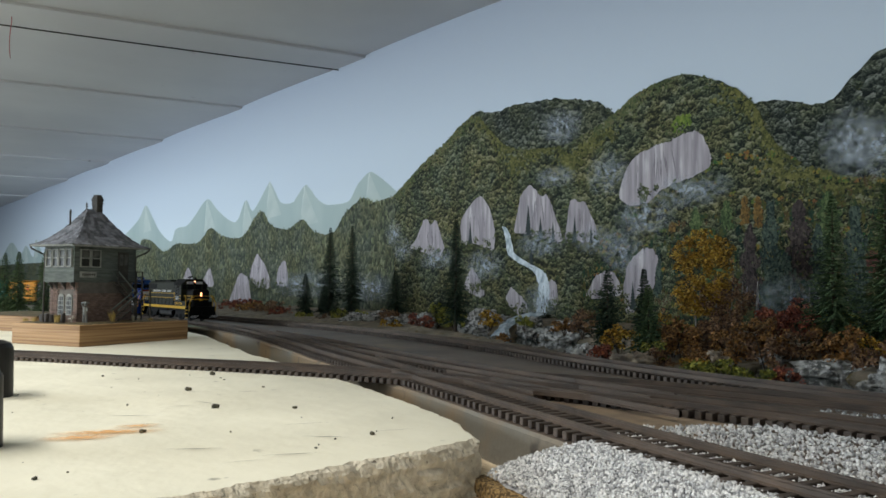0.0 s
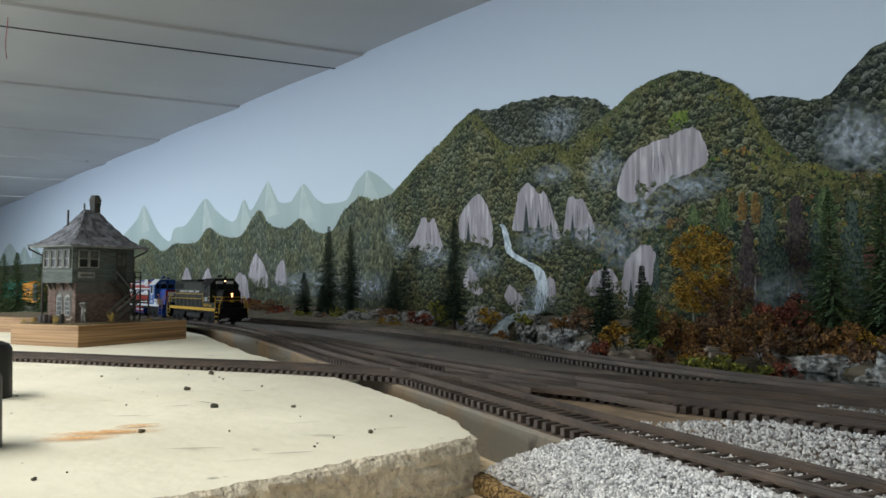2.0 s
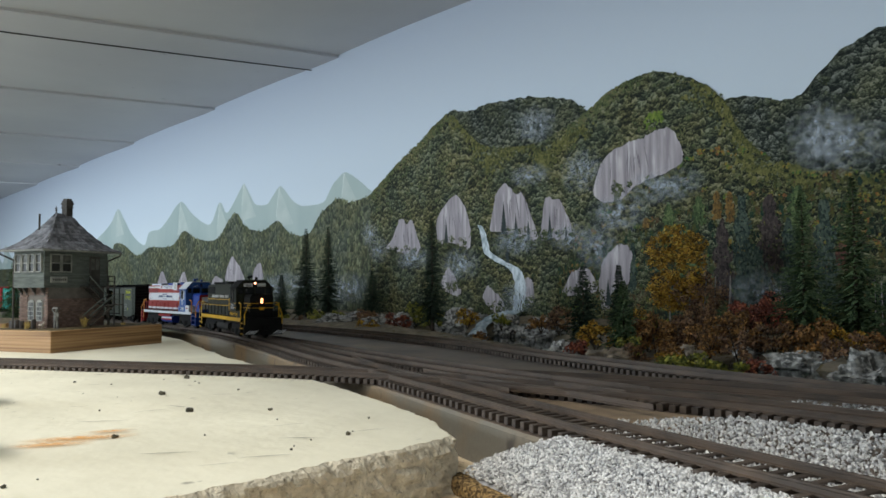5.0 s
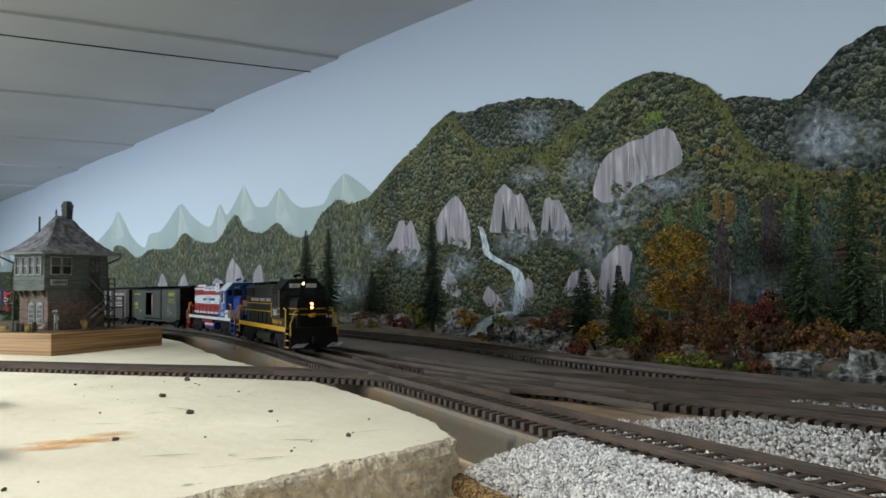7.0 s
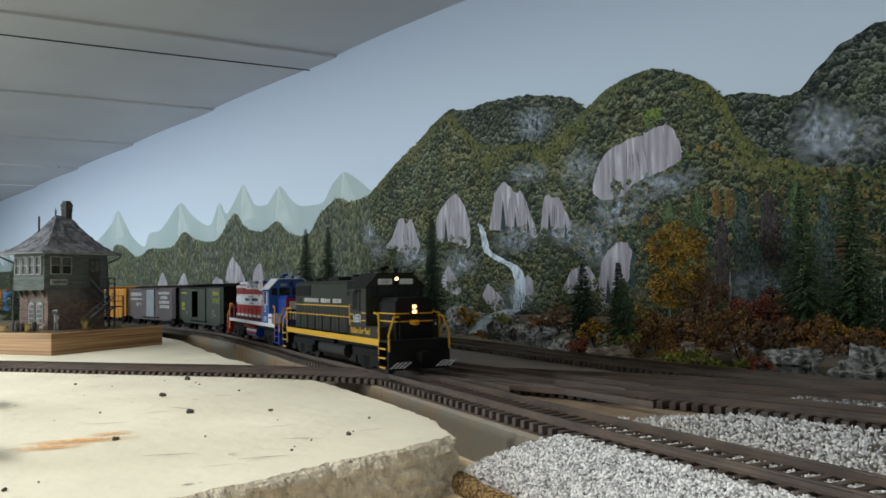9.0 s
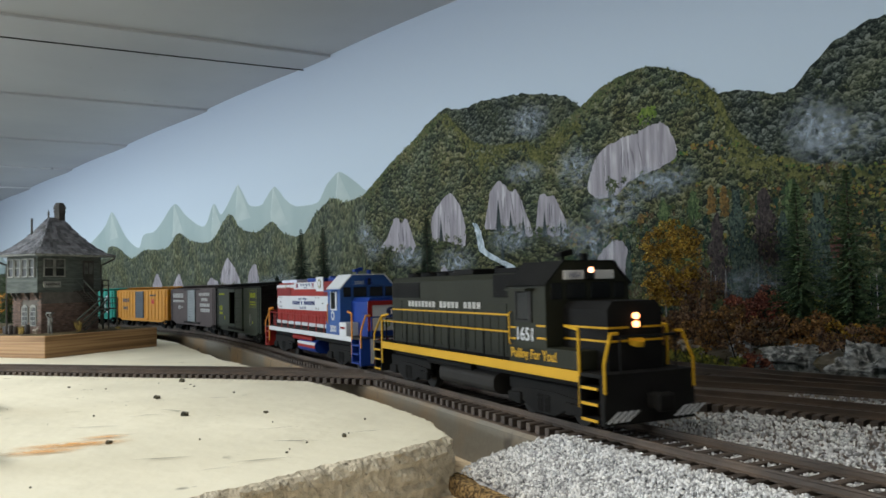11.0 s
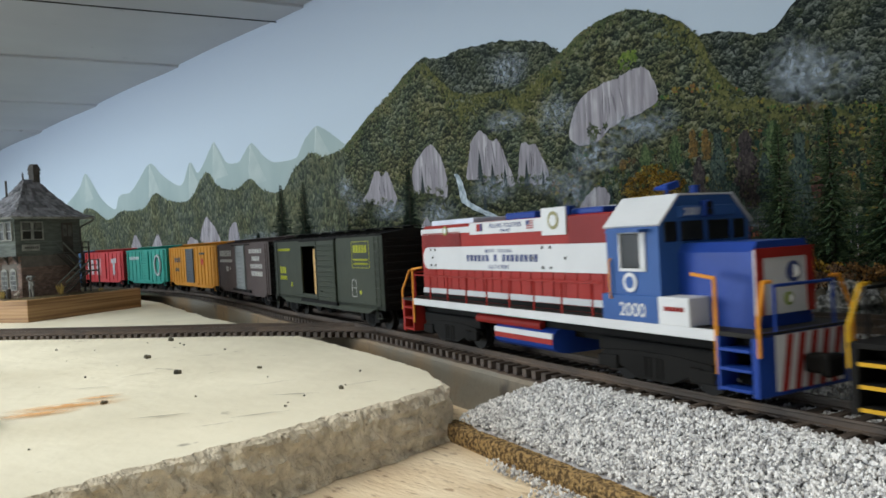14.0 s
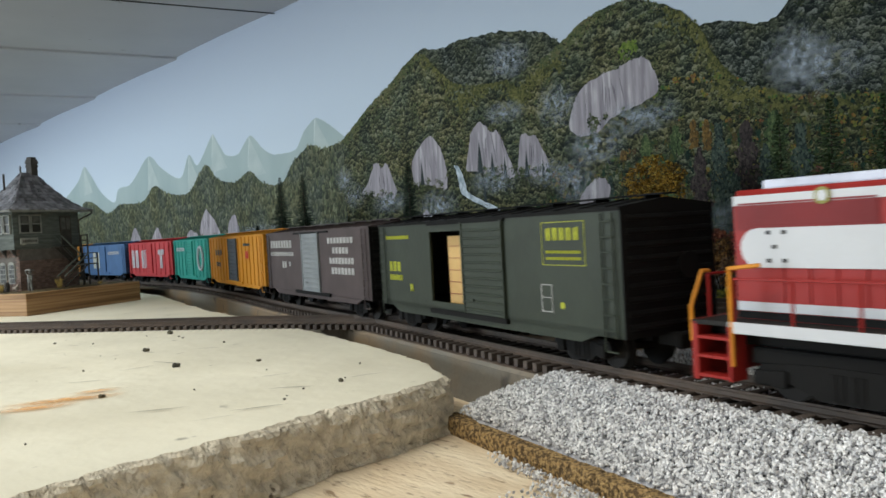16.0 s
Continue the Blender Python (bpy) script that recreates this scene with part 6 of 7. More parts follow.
for k, (x, y, h) in enumerate(((-0.008, -0.0120, 0.0085), (0.0175, 0.0210, 0.0110), (-0.036, -0.0115, 0.0050), (0.020, 0.060, 0.003), (-0.048, -0.010, 0.004))):
    rg = random.Random(k)
    vs, fs = [], []
    for j in range(46):
        a, l = rg.uniform(0, 6.3), rg.uniform(0.0, 0.5)
        d = Vector((math.cos(a) * l, math.sin(a) * l, 1)).normalized()
        leaf(vs, fs, Vector((rg.gauss(0, 0.0010), rg.gauss(0, 0.0010), 0)), d, d.orthogonal().normalized(), 0.00018, h * rg.uniform(0.6, 1.0))
    ob = tagged(mesh_part("grass_tuft", vs, fs, M_STRAW), "tuft of dry straw-coloured model grass", "grass", group="grass tufts")
    ob.matrix_basis = Matrix.Translation(on_base(x, y))

# the rounded black object standing on the slab's near corner
bm = bmesh.new()
rod(bm, (0, 0, 0), (0, 0, 0.0215), 0.0105, 40, 0.0100)
rod(bm, (0, 0, 0.0215), (0, 0, 0.0235), 0.0100, 40, 0.0088)
rod(bm, (0, 0, 0.0235), (0, 0, 0.0246), 0.0088, 40, 0.0060)
knob = tagged(part("black_cap", bm, M_BLACK), "rounded black plastic cap standing on the slab", "cap")
knob.matrix_basis = Matrix.Translation((-0.3905, 0.0580, 0.0))
copy_thing(knob, Matrix.Translation((-0.2730, 0.0350, 0.0)))

# ---------------------------------------------------------------- the train
def paint(name, c, rough=0.45, wear=0.8, spec=0.18):
    return mat(name, c, tuple(k * wear for k in c), rough, scale=70, bump=0.06, bump_scale=500, spec=spec)


M_TRAINBLACK = paint("grimy_black_plastic", (0.0115, 0.0115, 0.0115), 0.75, 0.7, 0.09)
M_DKGREEN = paint("dark_olive_green_paint", (0.0215, 0.0235, 0.0165), 0.60, 0.8, 0.12)
M_YELLOW = paint("yellow_paint", (0.52, 0.30, 0.015), 0.5, 0.9)
M_ORANGERAIL = paint("orange_rail_paint", (0.70, 0.28, 0.03), 0.5)
M_WHITE = paint("white_paint", (0.56, 0.58, 0.61), 0.5, 0.93)
M_REDP = paint("red_paint", (0.29, 0.020, 0.016), 0.45, 0.85)
M_DKRED = paint("dark_red_paint", (0.22, 0.02, 0.02), 0.5)
M_BLUE = paint("royal_blue_paint", (0.012, 0.044, 0.25), 0.4, 0.85)
M_CABBLUE = paint("cab_blue_paint", (0.028, 0.085, 0.27), 0.45, 0.9)
M_GLASS = mat("dark_window_glass", (0.012, 0.014, 0.016), None, 0.25, scale=20, spec=0.25)
M_GREYSTEEL = paint("grey_steel", (0.022, 0.021, 0.020), 0.6, 0.8, 0.12)
M_LAMP = glow("warm_headlight", (1.0, 0.40, 0.16), 5)
M_LAMP_TOP = glow("warm_top_light", (1.0, 0.45, 0.25), 5)
M_PALE = paint("pale_lettering", (0.50, 0.50, 0.49), 0.6)
M_NAVYTEXT = paint("navy_lettering", (0.05, 0.07, 0.20), 0.5)


def text_part(words, size, at, material, parent, turn=(90, 0, 0), align="LEFT", bold=0.0):
    cu = bpy.data.curves.new("lettering", "FONT")
    cu.body, cu.size, cu.align_x, cu.extrude, cu.offset = words, size, align, 0.00004, bold
    ob = bpy.data.objects.new("lettering_source", cu)
    scene.collection.objects.link(ob)
    me = bpy.data.meshes.new_from_object(ob.evaluated_get(bpy.context.evaluated_depsgraph_get()))
    bpy.data.objects.remove(ob)
    me.materials.clear()
    me.materials.append(material)
    t = new("lettering", me)
    t.parent = parent
    t.matrix_basis = pose(*at, *turn)
    return t


def bars(parent, x0, x1, z, h, y, material, count, rg, gaps=()):
    """Unreadable or trade lettering: a row of letter-sized bars on a side."""
    bm = bmesh.new()
    w = (x1 - x0) / count
    for k in range(count):
        if k in gaps:
            continue
        b = x0 + k * w
        for u in (0.16, 0.56):
            box(bm, (b + u * w, y - 0.00012, z), (b + (u + 0.24) * w, y + 0.0001, z + h * rg.uniform(0.9, 1.0)))
        box(bm, (b + 0.3 * w, y - 0.00010, z + h * (0.75 if k % 2 else 0.4)), (b + 0.7 * w, y + 0.0001, z + h * (0.95 if k % 2 else 0.6)))
    return part("name_lettering", bm, material, parent)


def wheel_mesh():
    bm = bmesh.new()
    for s in (-1, 1):
        rod(bm, (0, s * 0.0070, 0), (0, s * 0.0092, 0), 0.0058, 20)
        rod(bm, (0, s * 0.0066, 0), (0, s * 0.0072, 0), 0.0066, 20)
    rod(bm, (0, -0.0135, 0), (0, 0.0135, 0), 0.0012, 8)
    me = bpy.data.meshes.new("wheelset")
    bm.to_mesh(me)
    bm.free()
    me.materials.append(M_GREYSTEEL)
    return me


WHEELS = wheel_mesh()


def truck(parent, x, base, heavy=False):
    """A four-wheel truck: side frames with springs and journal boxes, a bolster and two wheelsets."""
    bm = bmesh.new()
    for s in (-1, 1):
        y = s * 0.0128
        prism(bm, [(x - base * 0.72, 0.0062), (x - base * 0.66, 0.0088), (x - base * 0.25, 0.0098), (x + base * 0.25, 0.0098), (x + base * 0.66, 0.0088), (x + base * 0.72, 0.0062), (x + base * 0.42, 0.0050), (x + base * 0.2, 0.0022), (x - base * 0.2, 0.0022), (x - base * 0.42, 0.0050)], 1, y - 0.0012, y + 0.0012)
        for e in (-1, 1):
            box(bm, (x + e * base / 2 - 0.0018, y - 0.0021, 0.0038), (x + e * base / 2 + 0.0018, y + 0.0021, 0.0078), 0.0004)
            for k in (-1, 1):
                rod(bm, (x + e * 0.0022 + k * 0.0009, y + 0.0008 * s, 0.003), (x + e * 0.0022 + k * 0.0009, y + 0.0008 * s, 0.0085), 0.0009, 8)
        if heavy:
            box(bm, (x - base * 0.75, y - 0.0006, 0.0085), (x + base * 0.75, y + 0.0016, 0.0125), 0.0006)
            for e in (-1, 1):
                box(bm, (x + e * base * 0.62 - 0.003, y + 0.001 * s - 0.001, 0.004), (x + e * base * 0.62 + 0.003, y + 0.001 * s + 0.001, 0.0075), 0.0005)
    box(bm, (x - 0.0035, -0.0125, 0.0055), (x + 0.0035, 0.0125, 0.0105), 0.0005)
    t = part("truck", bm, M_TRAINBLACK, parent, "black cast truck frame")
    for e in (-1, 1):
        w = new("wheelset", WHEELS)
        w.parent = t
        w.matrix_basis = Matrix.Translation((x + e * base / 2, 0, 0.0058))


def rail_part(parent, pts, r, material, name="handrail"):
    bm = bmesh.new()
    for p, q in zip(pts, pts[1:]):
        rod(bm, p, q, r, 6)
        bmesh.ops.create_icosphere(bm, subdivisions=1, radius=r * 1.05, matrix=Matrix.Translation(q))
    return part(name, bm, material, parent)


def locomotive(name, label, c, rg):
    """A four-axle road switcher, nose towards +x, rail top at z = 0."""
    th = tagged(empty(name), label, "locomotive", group="locomotives")
    # frame with pilots and steps
    bm = bmesh.new()
    box(bm, (-0.094, -0.0120, 0.0125), (0.094, 0.0120, 0.0172), 0.0004)
    box(bm, (-0.075, -0.006, 0.0095), (0.075, 0.006, 0.013))
    fr = part("frame", bm, c["frame"], th)
    for s in (-1, 1):
        bm = bmesh.new()
        box(bm, (-0.0845, s * 0.0168, c["sill_z"]), (0.0835, s * 0.0174, 0.0185), 0.0001)
        part("side_sill", bm, c["sill"], th, c["sill_label"])
    bm = bmesh.new()
    box(bm, (-0.0955, -0.0172, 0.0172), (0.0955, 0.0172, 0.0184), 0.0002)
    part("walkway", bm, c["deck"], th)
    for e in (-1, 1):
        bm = bmesh.new()
        box(bm, (e * 0.0935, -0.0172, 0.0035), (e * 0.0955, 0.0172, 0.0184), 0.0004)
        p = part("pilot", bm, c["pilot"][e > 0], th)
        if c["stripes"][e > 0]:
            bm = bmesh.new()
            for k in range(-7, 8):
                y, w = (k * 0.0023, 0.0006) if c["stripe_gap"] else (k * 0.0044, 0.0011)
                if c["stripe_gap"] and abs(k) < 4 or not c["stripe_gap"] and abs(y) > 0.0100:
                    continue
                lean = 0.0044 if c["stripe_gap"] else 0.0026
                prism(bm, [(y - w, 0.0045), (y + w, 0.0045), (y + lean + w, 0.0045 + c["stripe_h"]), (y + lean - w, 0.0045 + c["stripe_h"])], 0, e * 0.0955, e * 0.09565)
            part("warning_stripes", bm, c["stripes"][e > 0], p)
            if not c["stripe_gap"]:
                bm = bmesh.new()
                box(bm, (e * 0.0954, -0.0115, 0.0046), (e * 0.09558, 0.0125, 0.0176))
                part("stripe_panel", bm, M_WHITE, p, "white panel under red stripes")
        bm = bmesh.new()
        box(bm, (e * 0.0955, -0.0022, 0.0080), (e * 0.1005, 0.0022, 0.0125), 0.0008)
        box(bm, (e * 0.1000, -0.0030, 0.0075), (e * 0.1030, 0.0030, 0.0130), 0.0010)
        part("coupler", bm, M_TRAINBLACK, th)
        for s in (-1, 1):
            bm = bmesh.new()
            for k, (z, d) in enumerate(((0.0045, 0.0), (0.0092, 0.0), (0.0138, 0.0))):
                box(bm, (e * 0.0845, s * 0.0118, z), (e * 0.0935, s * 0.0176, z + 0.0008), 0.0002)
            box(bm, (e * 0.0838, s * 0.0118, 0.0042), (e * 0.0846, s * 0.0176, 0.0172))
            st = part("step", bm, c["step"][e > 0], th)
            if c["step_edge"]:
                bm = bmesh.new()
                for z in (0.0045, 0.0092, 0.0138):
                    box(bm, (e * 0.0850, s * 0.0176, z), (e * 0.0930, s * 0.0179, z + 0.0008))
                part("step_edge", bm, c["step_edge"], st)
    # long hood
    bm = bmesh.new()
    prism(bm, [(-0.0100, 0.0184), (-0.0100, 0.0470), (-0.0082, 0.0492), (0.0082, 0.0492), (0.0100, 0.0470), (0.0100, 0.0184)], 0, -0.0870, c["cab0"] + 0.0085)
    hood = part("hood", bm, c["hood"], th)
    for k in range(18):
        x = -0.080 + k * 0.0064
        for s in (-1, 1):
            bm = bmesh.new()
            box(bm, (x, s * 0.0100, 0.0195), (x + 0.0058, s * 0.0103, 0.0330 if k % 4 else 0.0380), 0.0001)
            part("access_door", bm, c["lowhood"], hood)
    for s in (-1, 1):
        bm = bmesh.new()
        for k in range(9):
            box(bm, (-0.0855, s * 0.0100, 0.0400 + k * 0.0007), (-0.0525, s * 0.01045, 0.0404 + k * 0.0007))
        box(bm, (-0.0862, s * 0.0099, 0.0396), (-0.0520, s * 0.0102, 0.0466))
        part("radiator_grille", bm, c["grille"], hood)
        bm = bmesh.new()
        box(bm, (0.0188, s * 0.0098, 0.0402), (0.0395, s * 0.0106, 0.0488), 0.0002)
        for k in range(10):
            box(bm, (0.0198, s * 0.0106, 0.0410 + k * 0.00075), (0.0385, s * 0.0108, 0.0413 + k * 0.00075))
        part("intake_grille", bm, c["grille2"], hood)
    for x in c["fans"]:
        bm = bmesh.new()
        rod(bm, (x, 0, 0.0490), (x, 0, 0.0508), 0.0062, 24)
        rod(bm, (x, 0, 0.0508), (x, 0, 0.0511), 0.0050, 24)
        for k in range(4):
            a = k * math.pi / 4
            box(bm, (-0.006, -0.0003, 0.0508), (0.006, 0.0003, 0.0514), m=Matrix.Translation((x, 0, 0)) @ Matrix.Rotation(a, 4, "Z"))
        part("fan", bm, c["roof"], hood)
    bm = bmesh.new()
    box(bm, (-0.022, -0.0078, 0.0490), (-0.003, 0.0078, 0.0516), 0.0006)
    box(bm, (0.016, -0.0070, 0.0490), (0.032, 0.0070, 0.0512), 0.0006)
    rod(bm, (0.006, 0, 0.049), (0.006, 0, 0.0525), 0.0022, 12)
    part("roof_hatch", bm, c["roof"], hood)
    # cab
    bm = bmesh.new()
    prism(bm, [(-0.0170, 0.0184), (-0.0170, 0.0445), (-0.0098, 0.0520), (0.0098, 0.0520), (0.0170, 0.0445), (0.0170, 0.0184)], 0, c["cab0"], 0.0575)
    cab = part("cab", bm, c["cab"], th)
    bm = bmesh.new()
    for s in (-1, 1):
        prism(bm, [(s * 0.0172, 0.0442), (s * 0.0176, 0.0446), (s * 0.0101, 0.0525), (0, 0.0525), (0, 0.0520), (s * 0.0098, 0.0520)], 0, c["cab0"] - 0.0005, 0.0583)
    part("cab_roof", bm, c["cabroof"], cab)
    for s in (-1, 1):
        bm = bmesh.new()
        w0 = c["cab0"] + 0.0060
        box(bm, (w0, s * 0.0168, 0.0330), (w0 + 0.0088, s * 0.01725, 0.0425), 0.0003)
        w = part("side_window", bm, M_GLASS, cab)
        bm = bmesh.new()
        for a, b in (((-0.0006, 0.0325), (0.0, 0.0430)), ((0.0078, 0.0325), (0.0098, 0.0430)), ((-0.0006, 0.0322), (0.0098, 0.0330)), ((-0.0006, 0.0425), (0.0098, 0.0432))):
            box(bm, (w0 + a[0], s * 0.0168, a[1]), (w0 + b[0], s * 0.0175, b[1]))
        part("window_frame", bm, c["winframe"], w)
        bm = bmesh.new()
        box(bm, (w0 - 0.0022, s * 0.0172, 0.0428), (w0 + 0.0112, s * 0.0206, 0.0436))
        part("sun_visor", bm, c["cab"], cab)
        rail_part(cab, [(c["cab0"] + 0.0018, s * 0.0174, 0.0245), (c["cab0"] + 0.0018, s * 0.0180, 0.0250), (c["cab0"] + 0.0018, s * 0.0180, 0.0350), (c["cab0"] + 0.0018, s * 0.0174, 0.0355)], 0.0003, c["grab"], "grab_iron")
    for y0, y1 in ((-0.0150, -0.0105), (-0.0090, -0.0010), (0.0010, 0.0090), (0.0105, 0.0150)):
        bm = bmesh.new()
        box(bm, (0.0570, y0, 0.0398), (0.0579, y1, 0.0452), 0.0003)
        part("windscreen", bm, M_GLASS, cab)
    for s in (-1, 1):
        bm = bmesh.new()
        box(bm, (0.0570, s * 0.0022, 0.0462), (0.0588, s * 0.0100, 0.0492), 0.0003)
        nb = part("number_board", bm, c["boards"], cab)
    bm = bmesh.new()
    box(bm, (0.0570, -0.0018, 0.0460), (0.0592, 0.0018, 0.0505), 0.0006)
    hl = part("headlight_box", bm, c["roof"], cab)
    for z, m in ((0.0492, c["toplamp"]), (0.0474, M_GLASS)):
        bm = bmesh.new()
        rod(bm, (0.0590, 0, z), (0.0596, 0, z), 0.0010, 16)
        part("headlight", bm, m, hl)
    bm = bmesh.new()
    rod(bm, (0.046, -0.002, 0.0522), (0.046, -0.002, 0.0545), 0.0006, 8)
    for k, y in enumerate((-0.0035, -0.002, -0.0005)):
        rod(bm, (0.043, y, 0.0548 + 0.0004 * k), (0.0485, y, 0.0548 + 0.0004 * k), 0.0005, 8, 0.0011)
    rod(bm, (0.0515, 0.003, 0.0522), (0.0515, 0.003, 0.0550), 0.0013, 12)
    part("horn", bm, c["roof"], cab)
    cab.matrix_basis = Matrix.Translation((0.008, 0, 0))
    # low nose
    bm = bmesh.new()
    prism(bm, [(-0.0104, 0.0184), (-0.0104, 0.0368), (-0.0084, 0.0393), (0.0084, 0.0393), (0.0104, 0.0368), (0.0104, 0.0184)], 0, 0.0570, 0.0812)
    nose = part("nose", bm, c["nose"], th)
    if c["lamp"]:
        for z in (0.0322, 0.0347):
            bm = bmesh.new()
            rod(bm, (0.0810, 0, z), (0.0822, 0, z), 0.0010, 18)
            part("headlight", bm, c["lamp"], nose, "glowing warm headlight")
    nose.matrix_basis = Matrix.Translation((0.008, 0, 0))
    # tank and trucks
    bm = bmesh.new()
    prism(bm, [(0.0150 * math.copysign(abs(math.cos(a)) ** 0.45, math.cos(a)), 0.0086 + 0.0044 * math.copysign(abs(math.sin(a)) ** 0.6, math.sin(a))) for a in (2 * math.pi * (k + 0.5) / 28 for k in range(28))], 0, *c["tank_x"])
    tank = part("fuel_tank", bm, c["tank"], th)
    for s in (-1, 1):
        bm = bmesh.new()
        rod(bm, (-0.036, s * 0.0128, 0.0130), (0.006, s * 0.0128, 0.0130), 0.0016, 12)
        part("air_reservoir", bm, c["air"], th)
    truck(th, -0.058, 0.0312, True)
    truck(th, 0.058, 0.0312, True)
    # handrails along the walkway, grab rails at the ends
    for s in (-1, 1):
        rail_part(th, [(-0.0835, s * 0.0166, 0.0285)] + [(0.0405 if c["longrail"] else 0.030, s * 0.0166, 0.0285)], 0.00032, c["rail"])
        for k in range(9):
            x = -0.0830 + k * 0.0150
            rail_part(th, [(x, s * 0.0169, 0.0160), (x, s * 0.0166, 0.0285)], 0.00034, c["post"], "stanchion")
        for e in (-1, 1):
            m = c["grab"]
            rail_part(th, [(e * 0.0836, s * 0.0172, 0.0080), (e * 0.0836, s * 0.0172, 0.0310), (e * 0.0760, s * 0.0166, 0.0318)], 0.0005, m, "grab_rail")
            rail_part(th, [(e * 0.0955, s * 0.0168, 0.0130), (e * 0.0955, s * 0.0168, 0.0215), (e * 0.0945, s * 0.0135, 0.0300), (e * 0.0945, s * 0.0110, 0.0300)], 0.0005, m, "grab_rail")
    for e in (-1, 1):
        rail_part(th, [(e * 0.0950, -0.0105, 0.0184), (e * 0.0950, -0.0105, 0.0290), (e * 0.0950, 0.0105, 0.0290), (e * 0.0950, 0.0105, 0.0184)], 0.0004, c["endrail"] if e > 0 else c["post"], "end_rail")
    return th, hood, cab, nose, tank


def panel(parent, name, x0, x1, z0, z1, y, material, label="", round_end=0.0):
    bm = bmesh.new()
    if round_end:
        n = 10
        r = min(round_end, (z1 - z0) / 2)
        out = [(x1, z0), (x1, z1), (x0 + r, z1)]
        out += [(x0 + r - r * math.sin(math.pi * k / n), (z0 + z1) / 2 + (z1 - z0) / 2 * math.cos(math.pi * k / n)) for k in range(1, n)]
        out += [(x0 + r, z0)]
        prism(bm, out, 1, y - 0.0002, y + 0.0003)
    else:
        box(bm, (x0, y - 0.0002, z0), (x1, y + 0.0003, z1))
    return part(name, bm, material, parent, label)


rg = random.Random(11)
SCHEME_A = dict(frame=M_TRAINBLACK, sill=M_YELLOW, sill_label="yellow striped side sill", sill_z=0.0152, deck=M_TRAINBLACK, pilot=(M_TRAINBLACK, M_TRAINBLACK), stripes=(None, M_WHITE), stripe_h=0.0030, stripe_gap=True, step=(M_TRAINBLACK, M_TRAINBLACK), step_edge=M_YELLOW,
                cab0=0.0335, hood=M_DKGREEN, lowhood=M_DKGREEN, grille=M_TRAINBLACK, grille2=M_TRAINBLACK, roof=M_TRAINBLACK, cab=M_DKGREEN, cabroof=M_TRAINBLACK, winframe=M_GREYSTEEL, boards=M_WHITE, nose=M_TRAINBLACK, lamp=M_LAMP, toplamp=M_LAMP_TOP,
                tank=M_GREYSTEEL, air=M_TRAINBLACK, rail=M_YELLOW, post=M_TRAINBLACK, grab=M_YELLOW, endrail=M_TRAINBLACK, longrail=True, tank_x=(-0.022, 0.0255), fans=(-0.074, -0.058, -0.040, -0.027))
loco_a, hood, cab, nose, tank = locomotive("locomotive", "dark green-black diesel locomotive with yellow stripes and lit headlights", SCHEME_A, rg)
for s in (-1, 1):
    panel(hood, "stripe", -0.0868, 0.0410, 0.0336, 0.0342, s * 0.0103, M_YELLOW, "yellow stripe")
    panel(cab, "stripe", 0.0332, 0.0385, 0.0300, 0.0306, s * 0.0171, M_YELLOW)
    panel(cab, "stripe", 0.0332, 0.0385, 0.0262, 0.0268, s * 0.0171, M_YELLOW)
    panel(cab, "stripe", 0.0520, 0.0574, 0.0310, 0.0316, s * 0.0171, M_YELLOW)
    panel(cab, "stripe", 0.0520, 0.0574, 0.0270, 0.0276, s * 0.0171, M_YELLOW)
    panel(nose, "stripe", 0.0578, 0.0815, 0.0310, 0.0316, s * 0.0104, M_YELLOW)
    panel(nose, "stripe", 0.0578, 0.0815, 0.0270, 0.0276, s * 0.0104, M_YELLOW)
    bm = bmesh.new()
    box(bm, (0.0412, s * 0.0100, 0.0184), (0.0835, s * 0.0170, 0.0245), 0.0004)
    part("battery_box", bm, M_DKGREEN, loco_a)
bars(hood, -0.0655, 0.0085, 0.0356, 0.0027, -0.0104, M_PALE, 19, rg, (8, 14))
text_part("1651", 0.0062, (0.0386, -0.01735, 0.0262), M_WHITE, cab, bold=0.00006)
text_part("Pulling For You!", 0.0044, (0.0428, -0.01712, 0.0203), M_YELLOW, loco_a, bold=0.00008)
text_part("1651", 0.0026, (0.05895, -0.0061, 0.0468), M_NAVYTEXT, cab, (90, 0, 90), "CENTER")
bm = bmesh.new()
rod(bm, (0.0812, 0, 0.0262), (0.0818, 0, 0.0278), 0.0026, 20)
part("nose_emblem", bm, M_YELLOW, nose)
for z in (0.0310, 0.0270):
    bm = bmesh.new()
    for s in (-1, 1):
        box(bm, (0.0812, s * 0.0028, z), (0.0817, s * 0.0098, z + 0.0006))
    part("stripe", bm, M_YELLOW, nose)

SCHEME_B = dict(frame=M_TRAINBLACK, sill=M_WHITE, sill_label="white side sill", sill_z=0.0158, deck=M_GREYSTEEL, pilot=(M_REDP, M_BLUE), stripes=(None, M_REDP), stripe_h=0.013, stripe_gap=False, step=(M_REDP, M_BLUE), step_edge=None,
                cab0=0.0368, hood=M_REDP, lowhood=M_REDP, grille=M_DKRED, grille2=M_DKRED, roof=M_BLUE, cab=M_CABBLUE, cabroof=M_WHITE, winframe=M_WHITE, boards=M_CABBLUE, nose=M_BLUE, lamp=None, toplamp=M_GLASS,
                tank=M_BLUE, air=M_REDP, rail=M_REDP, post=M_REDP, grab=M_ORANGERAIL, endrail=M_BLUE, longrail=True, tank_x=(-0.0215, 0.0140), fans=(-0.072, -0.052))
